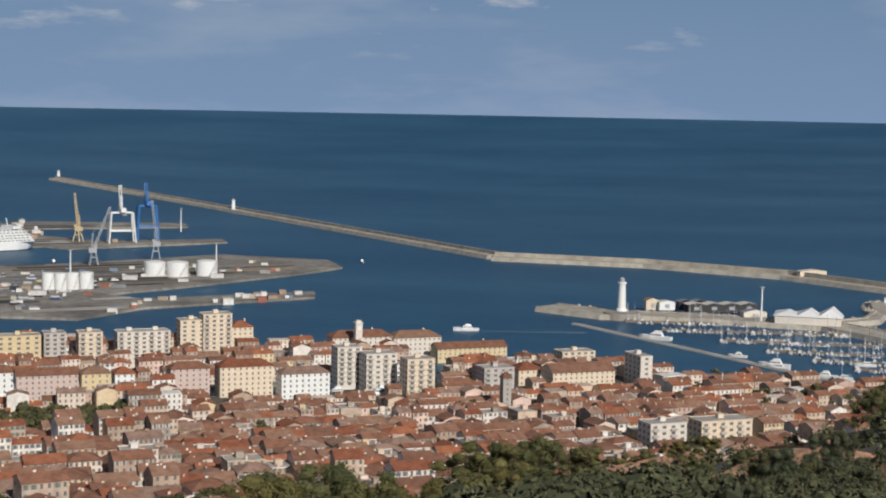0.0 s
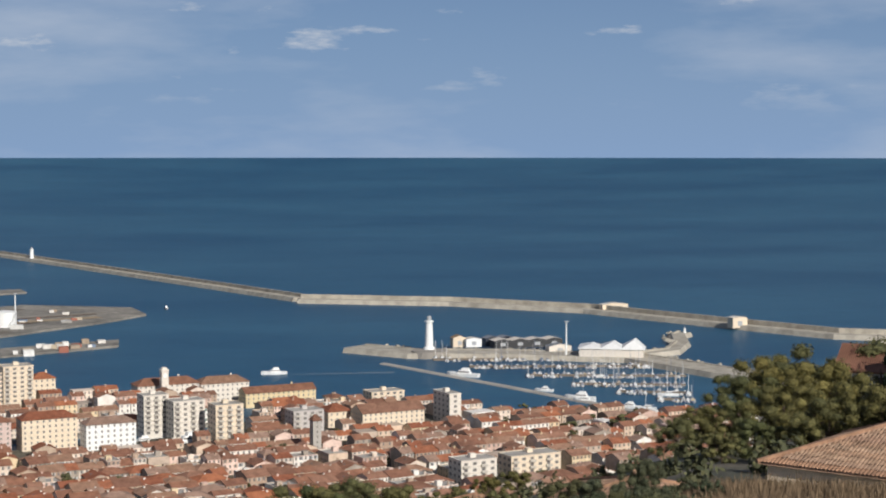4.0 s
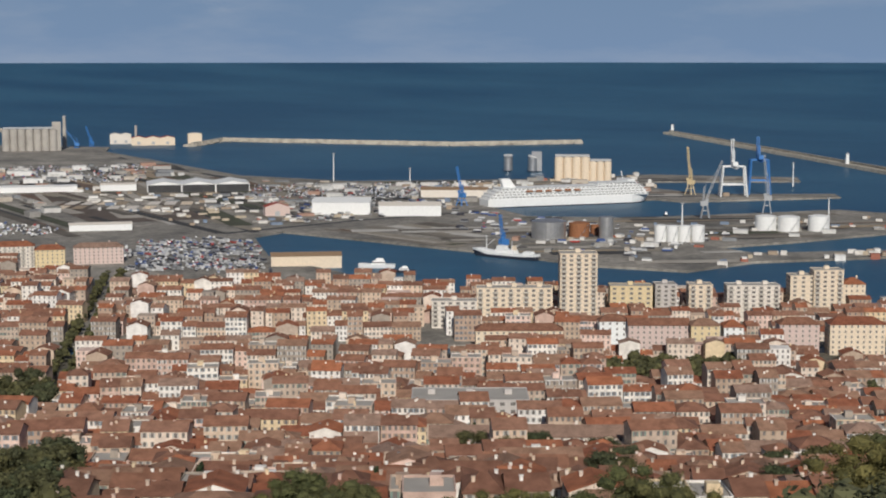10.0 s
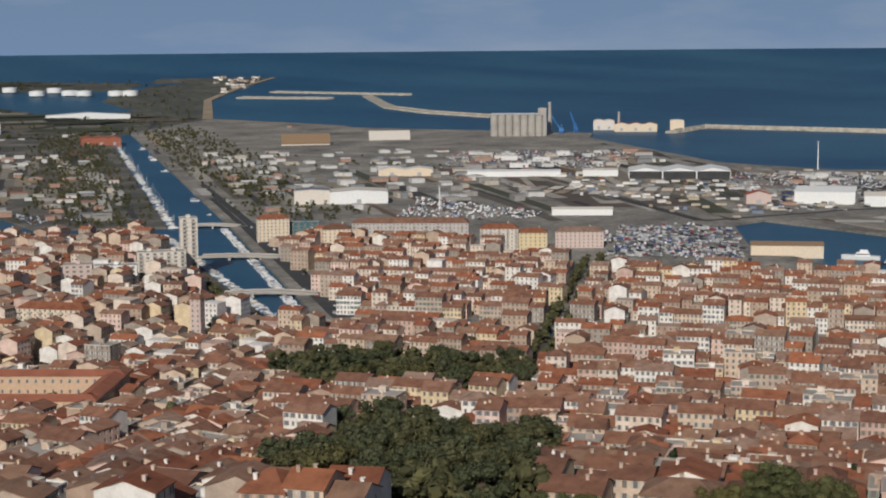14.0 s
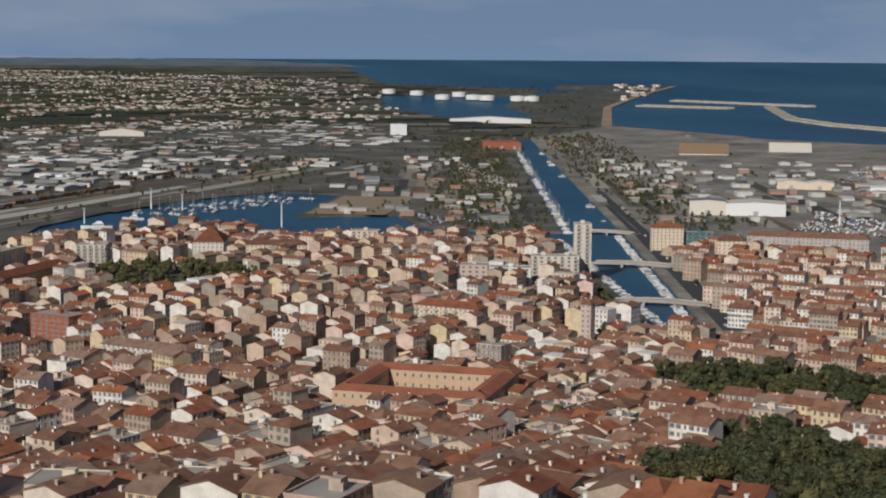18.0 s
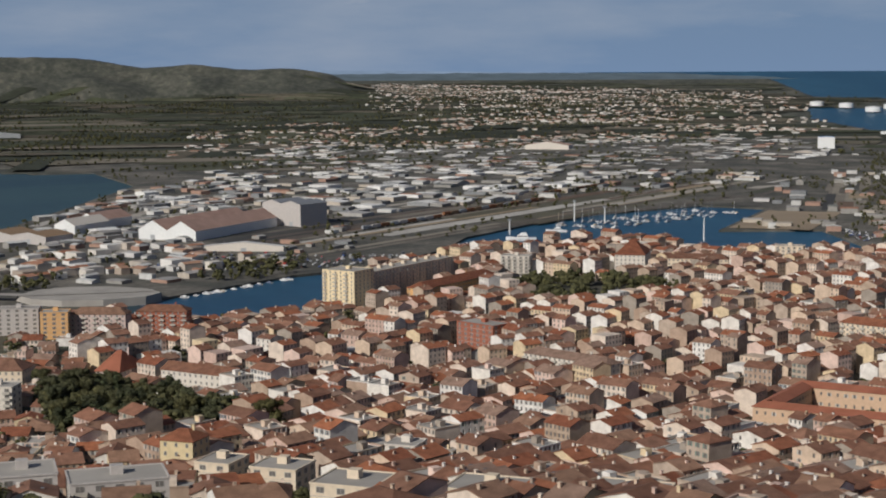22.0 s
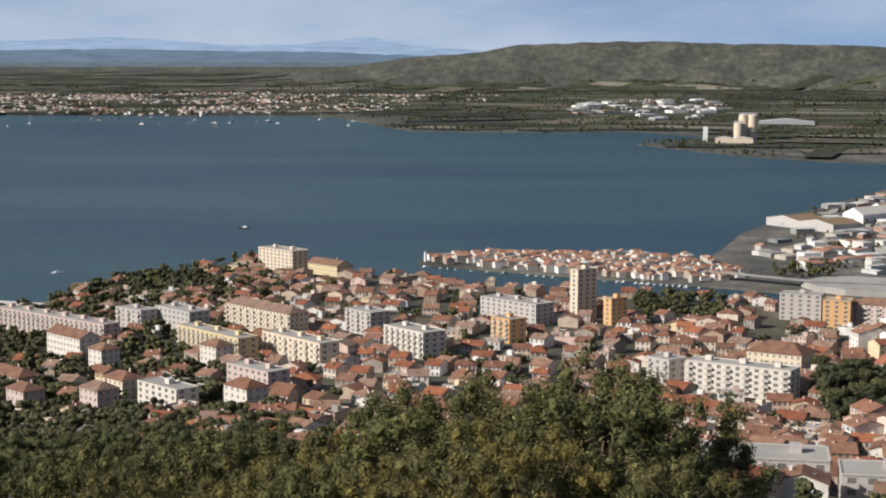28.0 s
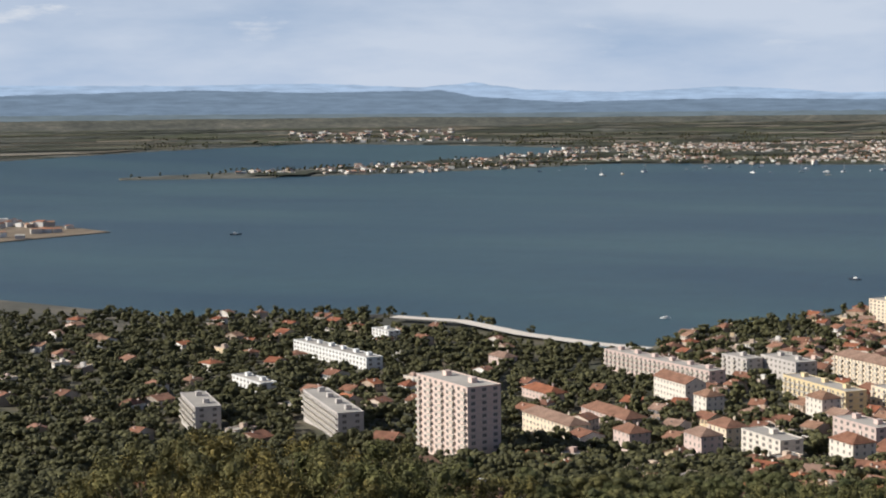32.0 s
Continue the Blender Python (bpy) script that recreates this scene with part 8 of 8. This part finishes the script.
FRONT_TREES = [(174.0, 18.4, 16.0), (179.4, 14.6, 14.9), (184.7, 10.3, 14.3), (179.9, 5.3, 12.3), (170.0, 1.0, 9.5), (194.9, -4.9, 12.7), (199.8, -9.0, 12.0), (199.5, -13.4, 10.9), (189.3, -16.2, 8.1),
               (183.9, -20.1, 6.2), (188.4, -24.4, 5.5), (197.9, -28.9, 5.5), (197.4, -32.1, 5.0), (169.9, -6.6, 8.2), (164.6, -10.8, 6.3), (164.3, -15.2, 4.8), (159.0, -18.0, 3.2), (160.0, -1.3, 6.7),
               (159.9, 5.8, 8.9), (164.7, 10.6, 10.3), (158.6, -21.1, 2.3), (158.1, -24.7, 1.9), (169.0, 18.4, 12.1), (179.4, 14.8, 12.4), (179.7, 10.1, 12.4), (184.5, 45.5, 15.2), (175.6, 39.5, 12.5),
               (212.4, 100.6, 15.9), (209.8, 94.2, 14.5), (208.2, 71.0, 12.4), (205.1, 64.4, 12.3), (216.5, 103.5, 16.1), (189.9, 100.7, 11.8), (188.5, 92.5, 11.1), (205.0, 92.8, 13.3), (179.9, 61.1, 12.5), (176.5, 55.3, 12.1),
               (174.7, 43.2, 14.4), (166.2, 35.8, 11.8), (192.3, 126.2, 11.2), (191.0, 118.9, 10.7), (162.2, 30.4, 11.0), (176.2, 71.0, 10.8), (178.1, 66.1, 11.3), (173.4, 48.5, 11.6)]
for i, (x, y, h) in enumerate(FRONT_TREES):
    near_tree(x, y, max(4.0, h), "pine", PINES, i + 3, 1.15)
WEST_TREES = [(-3.5, 61.9, 9.8), (-1.9, 60.0, 8.9), (-0.1, 64.0, 9.5), (1.4, 62.0, 10.2), (2.8, 59.9, 9.0), (4.8, 63.8, 10.2), (5.9, 61.7, 8.1), (-4.3, 57.8, 7.5), (-6.4, 69.7, 7.8),
              (-8.9, 74.5, 8.2), (-11.9, 79.1, 9.1), (-13.7, 76.8, 8.5), (-17.5, 83.2, 9.4), (-19.3, 79.7, 9.0), (-20.9, 77.2, 8.4), (-0.8, 52.0, 6.4), (1.0, 52.0, 6.5), (3.0, 51.9, 6.5), (4.4, 51.8, 5.9),
              (-2.7, 51.9, 6.1), (-6.3, 59.7, 6.0), (-10.3, 61.1, 6.2), (-13.8, 60.4, 6.1), (-36.6, 65.5, 12.0), (-36.9, 61.9, 10.9), (-34.4, 65.5, 10.9), (-31.7, 64.7, 10.3), (-37.4, 59.1, 10.3), (-37.9, 56.5, 9.7),
              (-29.4, 65.7, 9.7), (-28.4, 68.3, 9.6), (-29.0, 52.5, 8.3), (-30.6, 49.3, 7.9), (-26.4, 53.9, 7.8), (-67.7, 133.8, 16.1), (-62.5, 130.8, 14.5), (-57.5, 127.7, 13.1), (-52.6, 124.3, 11.2), (-47.4, 121.1, 10.0),
              (-19.4, 77.6, 8.9), (-16.7, 78.2, 9.0), (-13.6, 76.8, 8.4), (-10.7, 75.2, 7.7), (-7.9, 73.6, 7.4), (-53.6, 107.4, 10.3), (-48.0, 104.5, 9.1), (12.6, 129.4, 13.1), (14.1, 127.2, 12.4)]
for i, (x, y, h) in enumerate(WEST_TREES):
    near_tree(x, y, max(3.0, h), "pine", NEARPINES if math.hypot(x, y) < 90 else PINES, i + 1, 1.05)
MID_TREES = [(-112.6, 310.2, 15.1), (-106.1, 323.0, 19.7), (-92.6, 306.3, 13.1), (-84.1, 308.8, 15.2), (-75.2, 300.7, 12.6), (-78.7, 247.8, 11.3), (-84.7, 245.8, 10.6), (-71.3, 244.8, 10.5), (-60.5, 252.9, 10.9), (-66.7, 323.2, 10.5),
             (-61.8, 334.3, 13.0), (-53.2, 325.7, 10.5), (-44.0, 317.0, 9.3), (-145.1, 191.2, 27.7), (-141.5, 181.4, 26.1), (-129.1, 178.1, 23.2), (-137.6, 196.7, 24.8), (-115.9, 309.0, 17.2), (-111.8, 321.1, 19.9), (-101.0, 314.2, 17.2),
             (-90.6, 306.9, 14.8), (-83.3, 309.0, 16.0), (-76.2, 321.1, 18.8), (-66.6, 313.0, 16.5), (-56.6, 294.6, 11.9), (-100.2, 261.5, 11.7), (-93.0, 264.1, 10.8), (-83.9, 267.1, 10.8), (-74.7, 269.8, 11.0), (-46.9, 296.3, 13.4)]
for i, (x, y, h) in enumerate(MID_TREES):
    near_tree(x, y, min(14, max(5.0, h)), "pine", PINES, i, 1.2)
for i, (x, y, h) in enumerate(((392.2, 220.7, 27.8), (367.5, 158.0, 19.9), (167.1, -66.9, 12.9), (166.5, -68.4, 13.0), (-212.6, 518.1, 19.3), (564.5, 203.3, 16.5))):
    near_tree(x, y, max(6.0, min(14, h)), "cypress", CYPRESS, i)
for i, (x, y, h) in enumerate(((540.1, 148.0, 23.0), (503.3, 130.7, 18.4), (513.1, 84.3, 19.8), (534.8, 74.9, 19.6), (453.2, 124.4, 26.7), (416.1, 108.3, 22.1), (444.2, 72.0, 22.3), (455.5, 64.2, 22.6), (429.3, 25.3, 24.3), (530.7, 178.8, 16.8), (533.7, 169.6, 17.1), (526.2, 191.6, 18.0),
                                (163.1, 864.8, 31.8), (330.1, 728.7, 39.1), (722.6, 536.5, 12.5), (867.5, 676.4, 18.2))):
    near_tree(x, y, max(6.0, min(13, h)), "broad", BROAD, i, 1.2)


def tiled_house(x, y, z, side, rz, rise, wall_h, label):
    """A square house under a pyramid roof laid with real rows of barrel tiles."""
    ob = empty("stone_house", pose(x, y, z, 0, 0, rz), label, "house")
    h = side / 2
    bm = bmesh.new()
    add_box(bm, 0, 0, -3, side - 0.9, side - 0.9, wall_h + 3)
    part("wall", bm, M_CREAM, ob, "pale rendered wall below the eaves")
    for k in range(4):
        c, s = math.cos(k * math.pi / 2), math.sin(k * math.pi / 2)
        n = int(side / 0.24)
        rb = bmesh.new()
        rb.faces.new([rb.verts.new((p[0] * c - p[1] * s, p[0] * s + p[1] * c, p[2])) for p in ((-h, -h, wall_h - 0.05), (h, -h, wall_h - 0.05), (0, 0, wall_h + rise - 0.05))])
        part("roof_face", rb, M_TILE, ob)
        if k in TILE_FACES:
            for i in range(n):
                u = -h + side * (i + 0.5) / n
                reach = h - abs(u)
                m = max(1, int(reach / 0.55))
                tb = bmesh.new()
                for j in range(m):
                    a, b = j / m, (j + 1) / m + 0.04
                    for q in (0,):
                        ya, yb = -h + reach * a, -h + reach * min(b, 1.0)
                        za, zb = wall_h + rise * (ya + h) / h + 0.07, wall_h + rise * (yb + h) / h + 0.02
                        prev = None
                        for t in range(5):
                            an = math.pi * t / 4
                            o, up = 0.115 * math.cos(an), 0.085 * math.sin(an)
                            pts = [(u + o, ya, za + up), (u + o * 0.85, yb, zb + up * 0.8)]
                            row = [tb.verts.new((p[0] * c - p[1] * s, p[0] * s + p[1] * c, p[2])) for p in pts]
                            if prev:
                                tb.faces.new((prev[0], row[0], row[1], prev[1]))
                            prev = row
                part("tile_course", tb, M_TILE, ob)
    for k in range(4):
        c, s = math.cos(k * math.pi / 2 + math.pi / 4), math.sin(k * math.pi / 2 + math.pi / 4)
        hb = bmesh.new()
        add_beam(hb, (h * 1.414 * c, h * 1.414 * s, wall_h + 0.12), (0, 0, wall_h + rise + 0.12), 0.24)
        part("hip_ridge", hb, M_TILE, ob)
    fb = bmesh.new()
    add_tube(fb, 0, 0, wall_h + rise, [(0, 0.18), (0.25, 0.1), (0.45, 0.14), (0.6, 0.03)], 8)
    part("finial", fb, M_TILE, ob)
    return ob


def tile_mat():
    m, nt, b = base_mat("weathered barrel tiles")
    r = nt.nodes.new("ShaderNodeNewGeometry").outputs["Random Per Island"]
    c = ramp(nt, r, [(0.0, (0.3, 0.16, 0.1)), (0.4, (0.4, 0.24, 0.15)), (0.7, (0.46, 0.32, 0.22)), (1.0, (0.34, 0.2, 0.14))])
    n = ramp(nt, pos_noise(nt, 1.2, 6, 0.65), [(0.35, (0.5, 0.48, 0.46)), (0.65, (1.1, 1.08, 1.05))])
    nt.links.new(mixc(nt, 0.9, c, n, "MULTIPLY"), b.inputs["Base Color"])
    b.inputs["Roughness"].default_value = 0.9
    return m


M_TILE = tile_mat()
TILE_FACES = (0, 1, 2, 3)
hx, hy = 96, -39
tiled_house(hx, hy, 154.6, 12.4, 136, 2.2, 2.4, "low stone house under a weathered barrel-tile pyramid roof")
for (x, y), w, rz, z, lab in (((97, -23), 10.5, 150, 152.2, "small house under a low weathered tile roof"), ((160, -22), 8, 120, 138, "small ochre house under a tile roof below the pines"),):
    tiled_house(x, y, z, w, rz, 1.6, 2.2, lab)
for i, (x, y, z) in enumerate(((195, -76, 150), (176, -90, 152), (205, -94, 150), (-75, 185, 128))):
    v = [q for q in VARIANTS if q[0] < 11 and q[5] == "gable"][i]
    place_house(v, x, y, 60 + 40 * i, z - v[4] - 0.9, "villa", "villas among the pines")

pole = empty("utility_pole", pose(*(39.8, -20.9, 5.8)[:2], 160), "weathered wooden utility pole on the near slope", "pole")
pb = bmesh.new()
add_tube(pb, 0, 0, -1, [(0, 0.15), (12.6, 0.11)], 12)
part("shaft", pb, M_WOODPOLE, pole)
pb = bmesh.new()
add_tube(pb, 0, 0, 11.5, [(0, 0.17), (0.12, 0.17), (0.3, 0.05)], 10)
part("cap", pb, M_STEEL, pole)
lamp = empty("street_lamp", pose(*(176.7, 69.7, 17.2)[:2], 100), "slim grey lamp post with two arms above the trees", "lamp")
lb = bmesh.new()
add_tube(lb, 0, 0, 0, [(0, 0.12), (14, 0.07)], 8)
part("post", lb, M_STEEL, lamp)
for s in (-1, 1):
    lb = bmesh.new()
    add_box(lb, s * 0.7, 0, 13.9, 1.3, 0.3, 0.18)
    part("lamp_head", lb, M_WHITE, lamp)


def grass():
    """Tall dry grass on the brow."""
    rng = np.random.RandomState(4)
    vs, fs = [], []
    for i in range(56000):
        az, r = rng.uniform(-29, -4), rng.uniform(22, 92)
        edge = -6.0 + 2.5 * noise.noise((r * 0.12, az * 0.8, 2))
        if rng.rand() > (edge - az) / 2.5:
            continue
        x, y = polar(az, r)
        if (x - hx) ** 2 + (y - hy) ** 2 < 45:
            continue
        z = hill(x, y)
        h = rng.uniform(0.3, 0.85) * (0.6 + 0.6 * noise.noise((x * 0.15, y * 0.15, 1)) + 0.3) * (0.45 + 0.75 * min(1, max(0, (-13.8 - az) / 3.5)))
        a, lean = rng.uniform(0, 6.28), rng.uniform(0.05, 0.4)
        w = 0.012 + r * 0.0003
        dx, dy = math.cos(a) * w, math.sin(a) * w
        lx, ly = math.cos(a * 3.1) * lean, math.sin(a * 3.1) * lean
        b = len(vs)
        vs += [(x - dx, y - dy, z - 0.2), (x + dx, y + dy, z - 0.2), (x + dx * 0.5 + lx * 0.5, y + dy * 0.5 + ly * 0.5, z + h * 0.6), (x - dx * 0.5 + lx * 0.5, y - dy * 0.5 + ly * 0.5, z + h * 0.6), (x + lx, y + ly, z + h)]
        fs += [(b, b + 1, b + 2, b + 3), (b + 3, b + 2, b + 4)]
    me = bpy.data.meshes.new("grass")
    me.from_pydata(vs, [], fs)
    me.materials.append(leaf_mat("straw", (0.085, 0.062, 0.04), (0.19, 0.14, 0.092)))
    tagged(new("grass", me), "tall dry straw-coloured grass on the brow", "grass", kind="stuff")


grass()
for i, (x, y, h) in enumerate(((90.2, -17.9, 2.7), (86.0, -18.5, 1.8), (33.6, -17.7, 1.9), (30.3, -15.4, 1.4))):
    near_tree(x, y, max(2.2, h), "broad", NEARSHRUB, i, 1.1)
for i in range(84):
    az, r = (rn.uniform(-13.8, 9), rn.uniform(72, 128)) if i < 50 else (rn.uniform(-16, 0), rn.uniform(46, 82))
    x, y = polar(az, r)
    ob = tree(NEARSHRUB, x, y, rn.uniform(0.28, 0.5) * (1 if i < 50 else 0.55), hill(x, y) - 0.2, i, "broad", "bush", "bushes on the brow")
    tagged(ob, "grey-green thicket bush on the dry brow", "bush", "bushes on the brow")
SCRUB = [mesh_arrays(crown_mesh("scrub", 81 + i, 7, 0.8, 0.9, 1.8, 170, 0.24, M_SCRUB, 0.1, 0.9)[0]) for i in range(4)]
bush = []
for i in range(900):
    az, r = rn.uniform(-32, 132), rn.uniform(115, 330)
    x, y = polar(az, r)
    s = rn.uniform(0.6, 1.6)
    bush.append((rn.choice(SCRUB), Matrix.Translation((x, y, hill(x, y) - 0.2)) @ Matrix.Rotation(rn.uniform(0, 6), 4, "Z") @ Matrix.Scale(s, 4), 0))
FINE = [mesh_arrays(crown_mesh("scrub", 181 + i, 12, 0.45, 1.0, 1.5, 900, 0.06, M_SCRUB, 0.05, 0.9, 1.0, 0.6, 0.6)[0]) for i in range(3)]
for i in range(340):
    az, r = rn.uniform(-15, 8), 27 + 78 * rn.random() ** 1.7
    x, y = polar(az, r)
    s = rn.uniform(0.7, 1.5) * (0.6 if az < -9 else 1)
    bush.append((rn.choice(FINE), Matrix.Translation((x, y, hill(x, y) - 0.3)) @ Matrix.Rotation(rn.uniform(0, 6), 4, "Z") @ Matrix.Scale(s, 4), 0))
joined("scrub", bush, [M_SCRUB], "low grey-green scrub on the dry slope", "shrubs")


# ---- far mountains, a glowing blue backdrop at the edge of the plain, haze in its colour ----
def ridge(name, azs, els, r, color, label, seed):
    """A skyline so far behind the rest that it never shifts; it glows in haze colours."""
    bm = bmesh.new()
    prev = None
    n = 520
    for i in range(n + 1):
        a = azs[0] + (azs[-1] - azs[0]) * i / n
        e = float(np.interp(a, azs, els)) + 0.03 * noise.noise((a * 1.7, seed, 0)) + 0.015 * noise.noise((a * 6, seed, 2))
        x, y = polar(a, r)
        row = [bm.verts.new((x, y, EYE + r * math.tan(radians(e)))), bm.verts.new((x * 0.9985, y * 0.9985, EYE - r * math.tan(radians(1.15))))]
        if prev:
            bm.faces.new((prev[0], prev[1], row[1], row[0]))
        prev = row
    m = bpy.data.materials.new(name)
    m.use_nodes = True
    nt = m.node_tree
    nt.nodes.clear()
    # haze is painted into these emission colours; the sheet glows and takes no light
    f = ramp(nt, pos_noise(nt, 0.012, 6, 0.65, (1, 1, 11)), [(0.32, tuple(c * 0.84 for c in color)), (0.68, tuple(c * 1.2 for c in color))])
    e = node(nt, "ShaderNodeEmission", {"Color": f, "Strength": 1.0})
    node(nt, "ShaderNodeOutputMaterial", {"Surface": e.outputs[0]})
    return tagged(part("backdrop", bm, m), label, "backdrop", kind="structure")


ridge("haze-blue distance", [54, 60, 75, 86, 91, 93.6, 94.8, 96, 97.3, 99.7, 101.6, 103.5, 107, 110.3, 112, 114, 117.6, 122.4, 128, 136],
      [-0.7, -0.45, -0.2, -0.1, 0.0, 0.22, 0.49, 0.36, 0.22, 0.2, 0.36, 0.46, 0.3, 0.43, 0.68, 0.53, 0.7, 0.66, 0.71, 0.6], 4800, (0.27, 0.34, 0.44), "glowing backdrop of far mountains, haze painted in as blue", 3)
ridge("blue-grey hills", [84, 92, 97, 99.5, 103.2, 109, 112, 113.2, 117.6, 121.5, 128, 136], [-0.5, -0.2, -0.02, -0.02, 0.06, -0.02, 0.2, 0.42, 0.38, 0.5, 0.37, 0.3], 4770, (0.13, 0.17, 0.22), "glowing backdrop of hills beyond the lagoon, haze painted in", 8)
ridge("hazy plain", [50, 54.5, 58, 65, 75, 85, 95, 105, 115, 125, 136], [-0.9, -0.6, -0.45, -0.42, -0.43, -0.42, -0.4, -0.38, -0.36, -0.3, -0.3], 4735, (0.115, 0.14, 0.155), "glowing backdrop of grey-green plain below the far hills, haze painted in", 5)
